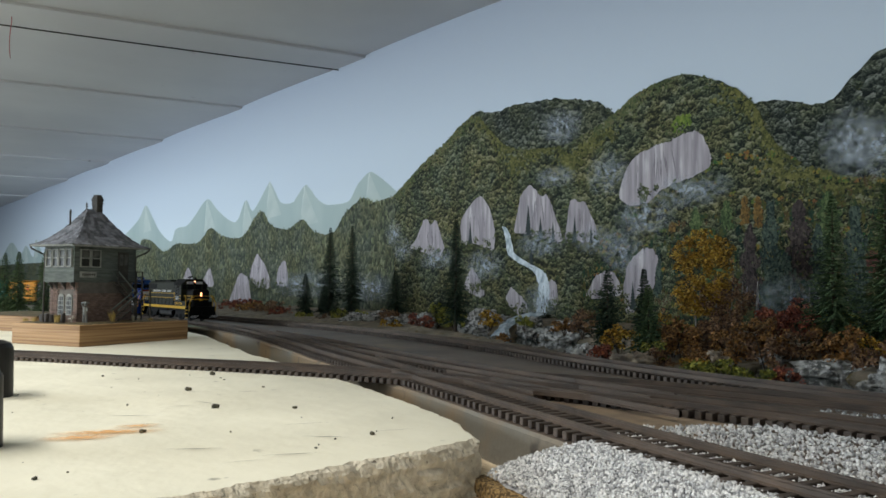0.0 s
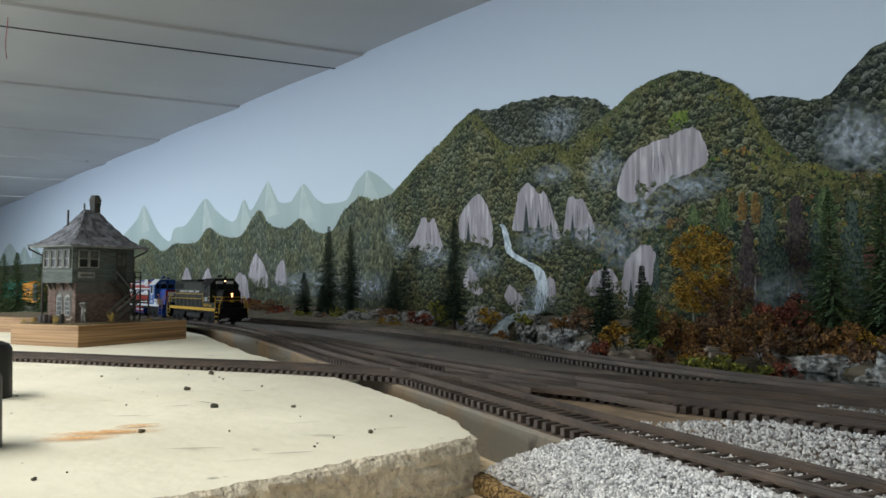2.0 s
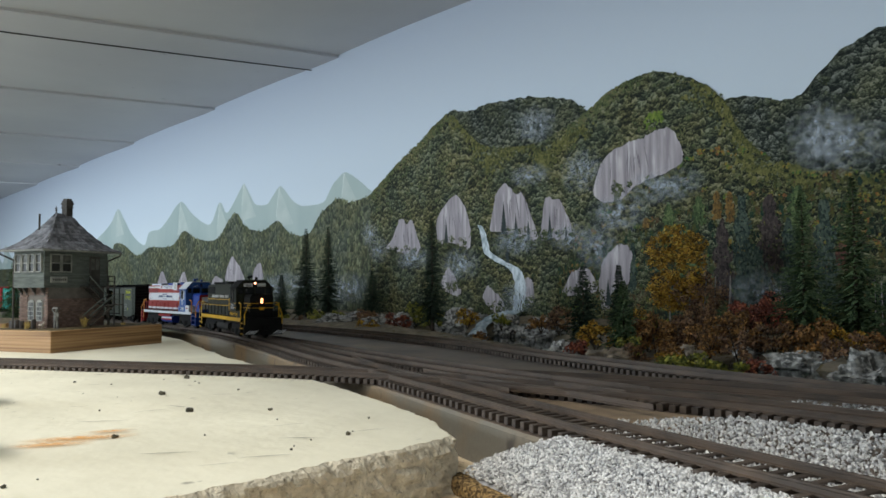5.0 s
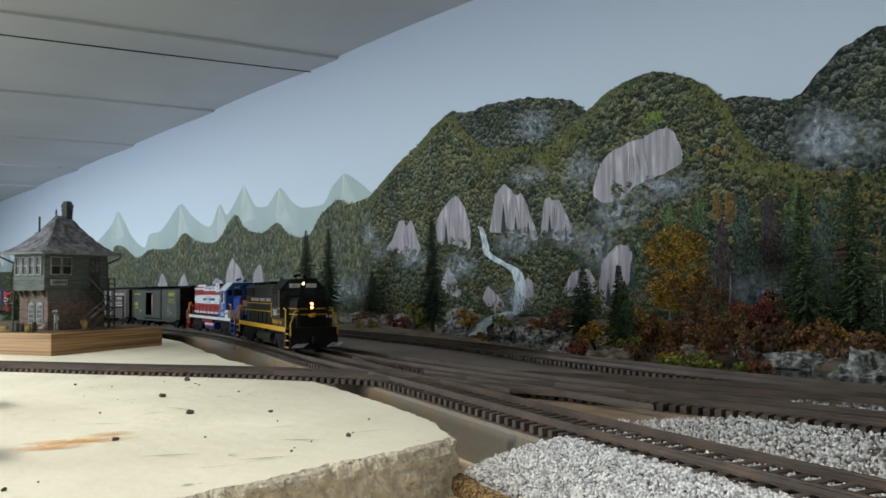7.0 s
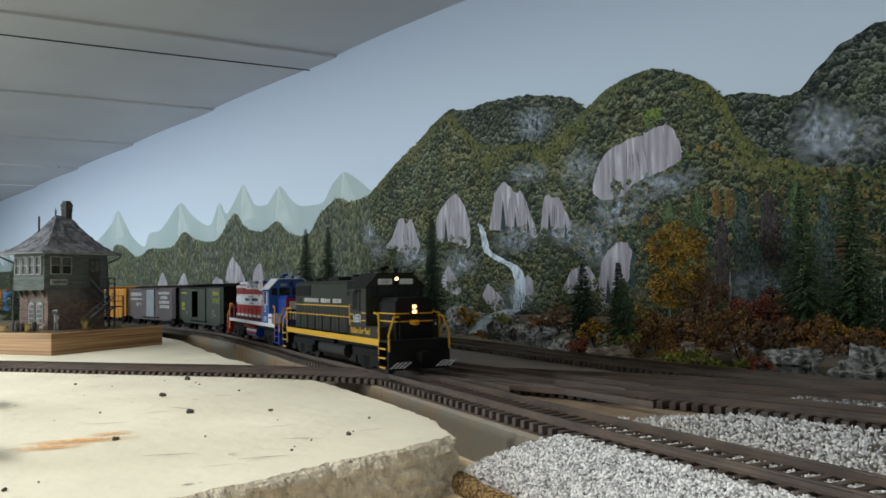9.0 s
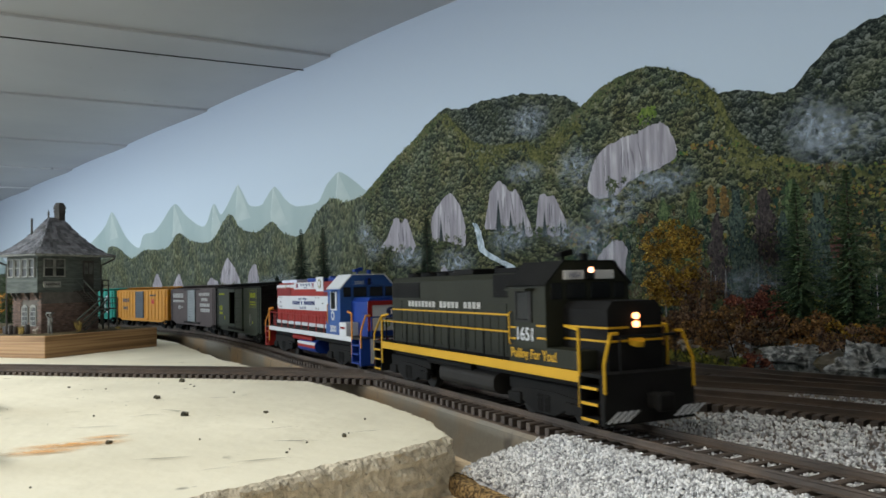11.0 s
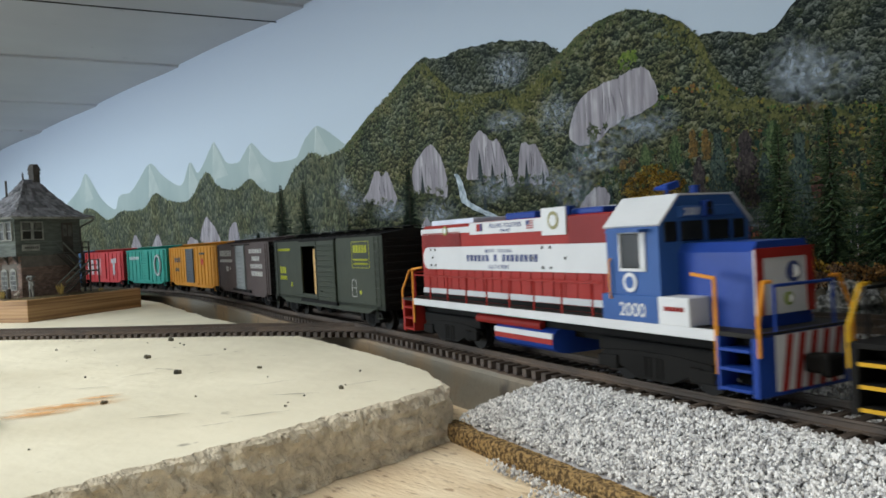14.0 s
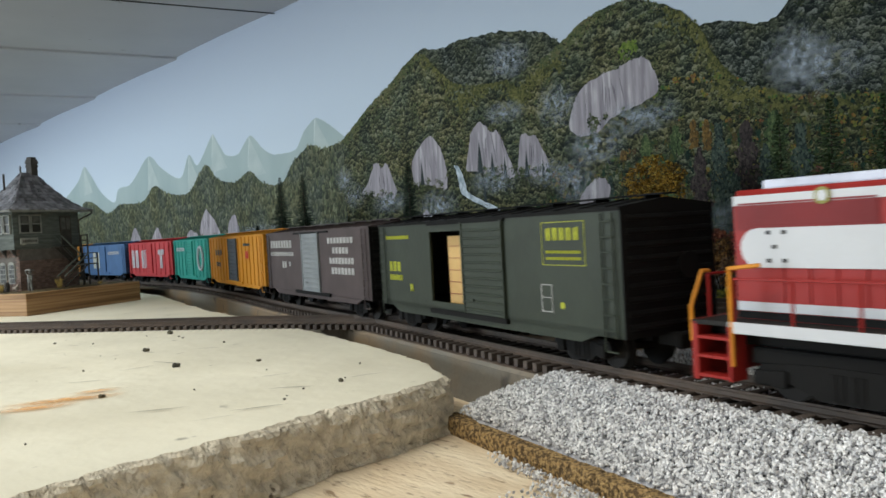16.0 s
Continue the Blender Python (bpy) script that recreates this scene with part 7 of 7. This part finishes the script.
loco_b, hood, cab, nose, tank = locomotive("locomotive", "red, white and blue diesel locomotive with bicentennial lettering", SCHEME_B, rg)
for s in (-1, 1):
    panel(hood, "white_band", -0.0850, 0.0410, 0.0308, 0.0400, s * 0.0105, M_WHITE, "white lettered band", 0.0045)
    panel(hood, "white_band", -0.0870, 0.0178, 0.0455, 0.0478, s * 0.0101, M_WHITE)
    panel(hood, "white_band", -0.0440, 0.0178, 0.0445, 0.0490, s * 0.0102, M_WHITE)
    panel(hood, "white_band", 0.0045, 0.0178, 0.0430, 0.0520, s * 0.0104, M_WHITE)
    panel(hood, "white_band", -0.0865, 0.0410, 0.0205, 0.0226, s * 0.0104, M_WHITE)
    panel(hood, "dark_band", -0.0865, 0.0410, 0.0186, 0.0203, s * 0.0104, M_TRAINBLACK)
    bm = bmesh.new()
    box(bm, (0.0422, s * 0.0100, 0.0184), (0.0645, s * 0.0174, 0.0258), 0.0003)
    part("battery_box", bm, M_CABBLUE, loco_b)
    bm = bmesh.new()
    box(bm, (0.0646, s * 0.0100, 0.0184), (0.0755, s * 0.0175, 0.0258), 0.0003)
    part("battery_box", bm, M_WHITE, loco_b)
    panel(tank, "white_stripe", -0.0213, 0.0138, 0.0094, 0.0112, s * 0.0150, M_WHITE)
    panel(tank, "red_stripe", -0.0213, 0.0138, 0.0076, 0.0093, s * 0.0150, M_REDP)
bm = bmesh.new()
box(bm, (-0.0800, -0.0085, 0.0490), (-0.0440, 0.0085, 0.0512), 0.0005)
part("roof_panel", bm, mat("pale_blue_white_roof", (0.62, 0.66, 0.80), None, 0.5, scale=60), hood)
bm = bmesh.new()
box(bm, (0.0812, -0.0102, 0.0215), (0.0819, 0.0102, 0.0372))
part("nose_panel", bm, M_WHITE, nose, "white nose panel")
bm = bmesh.new()
for s in (-1, 1):
    box(bm, (0.0819, s * 0.0078, 0.0215), (0.0822, s * 0.0104, 0.0376))
box(bm, (0.0819, -0.0104, 0.0352), (0.0822, 0.0104, 0.0376))
part("nose_panel", bm, M_REDP, nose, "red nose border")
for y, z, r, m in ((0.0030, 0.0315, 0.0026, M_NAVYTEXT), (0.0010, 0.0250, 0.0017, paint("lime_emblem_paint", (0.22, 0.30, 0.06)))):
    bm = bmesh.new()
    rod(bm, (0.0819, y, z), (0.08205, y, z), r, 24)
    em = part("nose_emblem", bm, m, nose)
    bm = bmesh.new()
    rod(bm, (0.08205, y, z), (0.0821, y, z), r * 0.62, 20)
    part("emblem_centre", bm, M_WHITE, em)
bars(hood, -0.0470, 0.0020, 0.0342, 0.0026, -0.01075, M_NAVYTEXT, 17, rg, (6, 8))
text_part("NORTH   CAROLINA", 0.0020, (-0.0235, -0.01072, 0.0374), M_NAVYTEXT, hood, align="CENTER")
text_part("HAS THE SPIRIT", 0.0021, (-0.0235, -0.01072, 0.0315), M_NAVYTEXT, hood, align="CENTER")
text_part("PULLING TOGETHER", 0.0023, (-0.0185, -0.01045, 0.0466), M_NAVYTEXT, hood, align="CENTER")
text_part("1776-1976", 0.0016, (-0.0185, -0.01045, 0.0450), M_NAVYTEXT, hood, align="CENTER")
text_part("2000", 0.0052, (0.0548, -0.0175, 0.0200), M_WHITE, loco_b, align="CENTER", bold=0.00006)
text_part("2000", 0.0028, (0.0589, -0.0061, 0.0467), M_WHITE, cab, (90, 0, 90), "CENTER")
bars(loco_b, 0.0668, 0.0738, 0.0222, 0.0012, -0.0176, M_REDP, 9, rg)
for x, z, r, m, pn in ((0.0462, 0.0292, 0.0027, M_WHITE, cab), (0.0112, 0.0478, 0.0030, paint("olive_emblem_paint", (0.25, 0.24, 0.12)), hood), (-0.0640, 0.0467, 0.0019, paint("olive_emblem_paint", (0.25, 0.24, 0.06)), hood)):
    bm = bmesh.new()
    y = -0.0173 if pn == cab else -0.0106
    rod(bm, (x, y, z), (x, y - 0.00015, z), r, 24)
    em = part("emblem", bm, m, pn)
    bm = bmesh.new()
    rod(bm, (x, y - 0.00015, z), (x, y - 0.00025, z), r * 0.62, 20)
    part("emblem_centre", bm, M_CABBLUE if pn == cab else M_WHITE, em)
for x0 in (-0.0385, -0.0045):
    bm = bmesh.new()
    box(bm, (x0, -0.01055, 0.0456), (x0 + 0.0042, -0.0104, 0.0484))
    fl = part("flag", bm, M_REDP if x0 < -0.02 else M_WHITE, hood, "small painted flag")
    bm = bmesh.new()
    if x0 < -0.02:
        box(bm, (x0 + 0.0028, -0.0107, 0.0456), (x0 + 0.0042, -0.01055, 0.0484))
    else:
        box(bm, (x0, -0.0107, 0.0470), (x0 + 0.0018, -0.01055, 0.0484))
    part("flag_field", bm, M_NAVYTEXT, fl)
    if x0 > -0.02:
        bm = bmesh.new()
        for k in range(4):
            box(bm, (x0, -0.01066, 0.0456 + k * 0.0008), (x0 + 0.0042, -0.01055, 0.0460 + k * 0.0008))
        part("flag_stripes", bm, M_REDP, fl)
for x, z in ((-0.078, 0.0385), (-0.074, 0.0385), (-0.0765, 0.0352), (-0.078, 0.0320), (-0.0740, 0.0320), (0.0040, 0.0385), (0.0085, 0.0385), (-0.002, 0.035), (0.0165, 0.035), (0.0040, 0.0318), (0.0085, 0.0318)):
    bm = bmesh.new()
    box(bm, (x, -0.0109, z), (x + 0.0011, -0.01075, z + 0.0009))
    part("latch", bm, M_GREYSTEEL, hood)


def boxcar(label, body_c, door_c, end_c, roof_c, marks, ribs=0, length=0.146, open_door=False, door_x=0.0, door_w=0.022, post=None, rg=rg):
    """A boxcar, front towards +x, rail top at z = 0. marks: letter bars (x0, x1, z, h, material, count)."""
    th = tagged(empty("boxcar"), label, "boxcar", group="train of boxcars")
    L, W2 = length / 2, 0.0172
    z0, z1, zr = 0.0108, 0.0470, 0.0496
    bm = bmesh.new()
    if open_door:
        d0, d1 = door_x - door_w, door_x
        for a, b in (((-L, -W2), (d0, -W2 + 0.001)), ((d1, -W2), (L, -W2 + 0.001)), ((-L, W2 - 0.001), (L, W2))):
            box(bm, (a[0], a[1], z0), (b[0], b[1], z1))
        box(bm, (d0, -W2, z1 - 0.004), (d1, -W2 + 0.001, z1))
        box(bm, (d0, -W2, z0), (d1, -W2 + 0.001, z0 + 0.004))
        box(bm, (-L, -W2, z0), (L, W2, z0 + 0.002))
        for e in (-1, 1):
            box(bm, (e * L, -W2, z0), (e * (L - 0.001), W2, z1))
    else:
        box(bm, (-L, -W2, z0), (L, W2, z1), 0.0003)
    body = part("body", bm, body_c, th)
    bm = bmesh.new()
    prism(bm, [(-W2 - 0.0004, z1 - 0.0006), (-W2 - 0.0004, z1 + 0.0004), (0, zr), (W2 + 0.0004, z1 + 0.0004), (W2 + 0.0004, z1 - 0.0006)], 0, -L - 0.0003, L + 0.0003)
    for k in range(14):
        x = -L + (k + 0.5) * length / 14
        for s in (-1, 1):
            rod(bm, (x, 0, zr), (x, s * W2, z1 + 0.0003), 0.0005, 6)
    roof = part("roof", bm, roof_c, th)
    bm = bmesh.new()
    for k in range(3):
        box(bm, (-L - 0.002, -0.0028 + k * 0.0020, zr + 0.0008), (L + 0.002, -0.0013 + k * 0.0020, zr + 0.0012))
    for k in range(8):
        x = -L + 0.006 + k * (length - 0.012) / 7
        box(bm, (x, -0.003, zr - 0.0006), (x + 0.0008, 0.003, zr + 0.0008))
    part("running_board", bm, roof_c, roof)
    for e in (-1, 1):
        bm = bmesh.new()
        box(bm, (e * (L - 0.0003), -W2, z0), (e * (L + 0.0004), W2, z1))
        en = part("end_wall", bm, end_c, th)
        shared = None
        for k in range(9):
            z = z0 + 0.003 + k * 0.0038
            if shared is None:
                bm = bmesh.new()
                rod(bm, (0, -W2 + 0.0015, 0), (0, W2 - 0.0015, 0), 0.0010, 8)
                rb = part("end_rib", bm, end_c, en)
                shared = rb.data
            else:
                rb = new("end_rib", shared)
                rb.parent = en
            rb.matrix_basis = Matrix.Translation((e * (L + 0.0002), 0, z))
        bm = bmesh.new()
        rod(bm, (e * (L + 0.0008), 0.006, 0.030), (e * (L + 0.0022), 0.006, 0.030), 0.0038, 18)
        part("brake_wheel", bm, M_TRAINBLACK, en)
        bm = bmesh.new()
        box(bm, (e * (L - 0.004), -0.0022, 0.0075), (e * (L + 0.004), 0.0022, 0.0112), 0.0005)
        box(bm, (e * (L + 0.0035), -0.0030, 0.0070), (e * (L + 0.0062), 0.0030, 0.0118), 0.0008)
        part("coupler", bm, M_TRAINBLACK, th)
    for s in (-1, 1):
        for x in ((L - 0.0075), (-L + 0.0025)):
            bm = bmesh.new()
            for q in (0, 0.0050):
                rod(bm, (x + q, s * (W2 + 0.0008), z0 - 0.004 if q == 0 else z0), (x + q, s * (W2 + 0.0008), z1 - 0.001), 0.0003, 6)
            for k in range(8):
                rod(bm, (x, s * (W2 + 0.0009), z0 + 0.002 + k * 0.0044), (x + 0.005, s * (W2 + 0.0009), z0 + 0.002 + k * 0.0044), 0.0003, 6)
            rod(bm, (x, s * (W2 + 0.0004), z0 - 0.004), (x + 0.005, s * (W2 + 0.0004), z0 - 0.004), 0.0003, 6)
            part("ladder", bm, body_c, body)
        y = s * W2
        bm = bmesh.new()
        box(bm, (door_x - (0 if open_door and s < 0 else door_w / 2), y - 0.0008, z0 + 0.0012), (door_x + door_w * (1 if open_door and s < 0 else 0.5), y + 0.0008, z1 - 0.0012), 0.0002)
        dx0 = door_x - (0 if open_door and s < 0 else door_w / 2)
        door = part("sliding_door", bm, door_c, th)
        shared = None
        for k in range(11):
            if shared is None:
                bm = bmesh.new()
                rod(bm, (dx0 + 0.001, y + s * 0.0008, 0), (dx0 + door_w - 0.001, y + s * 0.0008, 0), 0.0005, 6)
                rb = part("door_rib", bm, door_c, door)
                shared = rb.data
            else:
                rb = new("door_rib", shared)
                rb.parent = door
            rb.matrix_basis = Matrix.Translation((0, 0, z0 + 0.003 + k * 0.0029))
        bm = bmesh.new()
        for x in (dx0 - 0.0003, dx0 + door_w - 0.0006):
            box(bm, (x, y - 0.0012, z0 + 0.001), (x + 0.0010, y + 0.0012, z1 - 0.001))
        box(bm, (dx0 + 0.003, y + s * 0.0006, z0 + 0.006), (dx0 + 0.008, y + s * 0.0016, z0 + 0.0068))
        part("door_post", bm, post or door_c, door)
        bm = bmesh.new()
        box(bm, (door_x - door_w, y, z0 - 0.0006), (door_x + door_w * 1.05, y + s * 0.0012, z0 + 0.0012))
        part("door_track", bm, end_c, body)
        bm = bmesh.new()
        box(bm, (door_x - door_w, y, z1 - 0.0014), (door_x + door_w * 1.05, y + s * 0.0010, z1 - 0.0004))
        part("door_track", bm, end_c, body)
        for k in range(ribs):
            x = -L + (k + 0.5) * length / ribs
            if abs(x - door_x) < door_w * 0.56:
                continue
            bm = bmesh.new()
            box(bm, (x - 0.0005, y - 0.0006, z0), (x + 0.0005, y + 0.0006, z1 - 0.0005))
            part("side_rib", bm, body_c, body)
        bm = bmesh.new()
        prism(bm, [(-L + 0.012, z0), (L - 0.012, z0), (L - 0.020, z0 - 0.0026), (-L + 0.020, z0 - 0.0026)], 1, y - s * 0.0008, y)
        part("side_sill", bm, body_c, body)
    if open_door:
        bm = bmesh.new()
        box(bm, (door_x - door_w + 0.0045, -W2 + 0.006, z0 + 0.002), (door_x + 0.004, W2 - 0.002, z1 - 0.006), 0.0003)
        ld = part("crate_load", bm, mat("pale_wood_crates", (0.62, 0.40, 0.15), (0.48, 0.29, 0.10), 0.7, scale=80), th, "pale wooden crates inside the doorway")
        bm = bmesh.new()
        for k in range(1, 6):
            box(bm, (door_x - door_w + 0.0045, -W2 + 0.0056, z0 + 0.002 + k * 0.0048), (door_x + 0.004, -W2 + 0.0061, z0 + 0.0022 + k * 0.0048))
        part("crate_joint", bm, M_DKRED, ld)
    bm = bmesh.new()
    box(bm, (-L + 0.004, -0.004, 0.0085), (L - 0.004, 0.004, z0))
    box(bm, (-0.012, -0.013, 0.0068), (0.006, -0.006, z0), 0.0006)
    rod(bm, (0.010, 0.009, 0.008), (0.024, 0.009, 0.008), 0.0024, 12)
    part("underframe", bm, M_TRAINBLACK, th)
    truck(th, -L + 0.024, 0.0195)
    truck(th, L - 0.024, 0.0195)
    for x0, x1, z, h, m, count in marks:
        bars(body, x0, x1, z, h, -W2 - 0.0001 - (0.0006 if ribs else 0), m, count, rg)
    return th, body


M_GREENCAR = paint("dark_green_car_paint", (0.034, 0.043, 0.031), 0.5)
M_LIME = paint("yellow_green_lettering", (0.42, 0.45, 0.04), 0.6)
M_BROWNCAR = paint("grey_brown_car_paint", (0.075, 0.056, 0.055), 0.6)
M_GREYDOOR = paint("grey_door_paint", (0.24, 0.26, 0.27), 0.6)
M_ORANGECAR = paint("orange_car_paint", (0.56, 0.24, 0.02), 0.5, 0.9)
M_SLATE = paint("slate_grey_door", (0.085, 0.10, 0.12), 0.6)
M_TEALCAR = paint("teal_car_paint", (0.02, 0.30, 0.24), 0.5)
M_REDCAR = paint("bright_red_car_paint", (0.52, 0.035, 0.04), 0.5)
M_BLUECAR = paint("mid_blue_car_paint", (0.055, 0.14, 0.30), 0.5)
cars = []
car, body = boxcar("dark green boxcar with its door half open on crates", M_GREENCAR, M_GREENCAR, M_TRAINBLACK, M_TRAINBLACK,
                   [(-0.0769, -0.0524, 0.0405, 0.0016, M_LIME, 22), (-0.0746, -0.0617, 0.0262, 0.0046, M_LIME, 3), (-0.0746, -0.0606, 0.0222, 0.0026, M_LIME, 6), (-0.0536, -0.0495, 0.0180, 0.0032, M_LIME, 1), (0.0495, 0.0670, 0.0385, 0.0040, M_LIME, 5), (0.0495, 0.0673, 0.0345, 0.0009, M_LIME, 18), (0.0495, 0.0673, 0.0325, 0.0009, M_LIME, 18)],
                   open_door=True, door_x=-0.004, door_w=0.0285, length=0.170)
bm = bmesh.new()
for a, b in (((0.0475, 0.0308), (0.0693, 0.0310)), ((0.0475, 0.0440), (0.0693, 0.0442)), ((0.0475, 0.0308), (0.0477, 0.0442)), ((0.0691, 0.0308), (0.0693, 0.0442))):
    box(bm, (a[0], -0.01735, a[1]), (b[0], -0.0171, b[1]))
part("lettering_frame", bm, M_LIME, body)
bm = bmesh.new()
for a, b in (((0.0460, 0.0160), (0.0518, 0.0163)), ((0.0460, 0.0205), (0.0518, 0.0207)), ((0.0460, 0.0245), (0.0518, 0.0247)), ((0.0460, 0.0160), (0.0463, 0.0247)), ((0.0516, 0.0160), (0.0518, 0.0247))):
    box(bm, (a[0], -0.01735, a[1]), (b[0], -0.0171, b[1]))
part("data_frame", bm, M_PALE, body)
bm = bmesh.new()
rod(bm, (0.0570, -0.0171, 0.0185), (0.0570, -0.01735, 0.0185), 0.0011, 16)
part("data_dot", bm, M_LIME, body)
cars.append(car)
car, _ = boxcar("weathered grey-brown boxcar with a pale grey door", M_BROWNCAR, M_GREYDOOR, M_TRAINBLACK, M_BROWNCAR,
                [(-0.0769, -0.0326, 0.0375, 0.0050, M_PALE, 8), (-0.0769, -0.0303, 0.0325, 0.0026, M_PALE, 16), (-0.0536, -0.0443, 0.0250, 0.0042, M_PALE, 2), (-0.0396, -0.0361, 0.0260, 0.0030, M_PALE, 1), (0.0280, 0.0652, 0.0395, 0.0032, M_PALE, 8), (0.0350, 0.0583, 0.0340, 0.0034, M_PALE, 5), (0.0303, 0.0652, 0.0285, 0.0034, M_PALE, 8), (0.0326, 0.0652, 0.0230, 0.0036, M_PALE, 7)], door_x=0.001, door_w=0.028, length=0.170)
cars.append(car)
car, _ = boxcar("ribbed orange boxcar with a slate-grey door", M_ORANGECAR, M_SLATE, M_ORANGECAR, M_ORANGECAR,
                [(-0.0676, -0.0396, 0.0320, 0.0050, M_SLATE, 3), (-0.0652, -0.0466, 0.0225, 0.0040, M_SLATE, 3), (0.0350, 0.0559, 0.0395, 0.0020, M_SLATE, 8), (0.0396, 0.0513, 0.0300, 0.0060, M_REDCAR, 1)], ribs=16, door_x=-0.002, door_w=0.028, length=0.184)
cars.append(car)
car, tb = boxcar("teal green boxcar with white lettering", M_TEALCAR, M_TEALCAR, M_TEALCAR, M_TEALCAR, [(-0.055, -0.020, 0.0360, 0.0040, M_WHITE, 7)], ribs=10, length=0.134)
bm = bmesh.new()
for k in range(24):
    a, b = 2 * math.pi * k / 24, 2 * math.pi * (k + 1) / 24
    rod(bm, (0.042 + 0.009 * math.cos(a), -0.0182, 0.029 + 0.011 * math.sin(a)), (0.042 + 0.009 * math.cos(b), -0.0182, 0.029 + 0.011 * math.sin(b)), 0.0012, 6)
part("ring_emblem", bm, M_WHITE, tb)
cars.append(car)
car, _ = boxcar("bright red boxcar with tall white lettering", M_REDCAR, M_REDCAR, M_REDCAR, M_REDCAR, [(-0.062, -0.034, 0.0180, 0.0220, M_WHITE, 2), (-0.026, -0.006, 0.0180, 0.0220, M_WHITE, 2), (0.030, 0.052, 0.0330, 0.0060, M_WHITE, 2), (0.036, 0.046, 0.0180, 0.0220, M_WHITE, 1)], ribs=10)
cars.append(car)
car, _ = boxcar("mid blue boxcar with a pale panel", M_BLUECAR, M_BLUECAR, M_BLUECAR, M_BLUECAR, [(-0.045, -0.005, 0.0170, 0.0230, paint("pale_panel_paint", (0.50, 0.50, 0.40)), 1), (0.020, 0.060, 0.0350, 0.0040, M_PALE, 7)], length=0.160)
cars.append(car)
car, _ = boxcar("orange boxcar with dark lettering", M_ORANGECAR, M_ORANGECAR, M_ORANGECAR, M_ORANGECAR, [(-0.055, -0.025, 0.032, 0.005, M_SLATE, 4)], ribs=12)
cars.append(car)
# each vehicle: its middle's distance behind the train's front, and half its truck spacing
loco_a.scale = (0.97, 1, 1)
TRAIN = [(loco_a, 0.0999, 0.056), (loco_b, 0.3068, 0.058)] + [(c, back, half) for c, back, half in zip(cars, (0.5092, 0.6930, 0.8832, 1.0548, 1.2079, 1.3748, 1.5400), (0.060, 0.060, 0.066, 0.043, 0.049, 0.055, 0.049))]


def train_front(t):
    """How far along the main line the train's front stands at a time: it gathers speed gently."""
    ts = [0.0, 2.0, 4.0, 6.5, 8.0, 9.0, 11.5, 12.0, 12.5, 14.5, 16.0]
    fs = [1.5637, 1.4548, 1.3209, 1.1362, 1.0037, 0.917, 0.7064, 0.6653, 0.6165, 0.4464, 0.3226]
    return float(np.polyval(np.polyfit(ts, fs, 5), t))


def car_pose(middle, half):
    a, b = MAIN.at(middle - half), MAIN.at(middle + half)
    c = (a + b) / 2
    return pose(c[0], c[1], RAIL_TOP, 0, 0, math.degrees(math.atan2(a[1] - b[1], a[0] - b[0])))


def motions():
    for vehicle, back, half in TRAIN:
        walk(vehicle, [(k * 0.5, car_pose(train_front(k * 0.5) + back, half)) for k in range(33)])

motions()
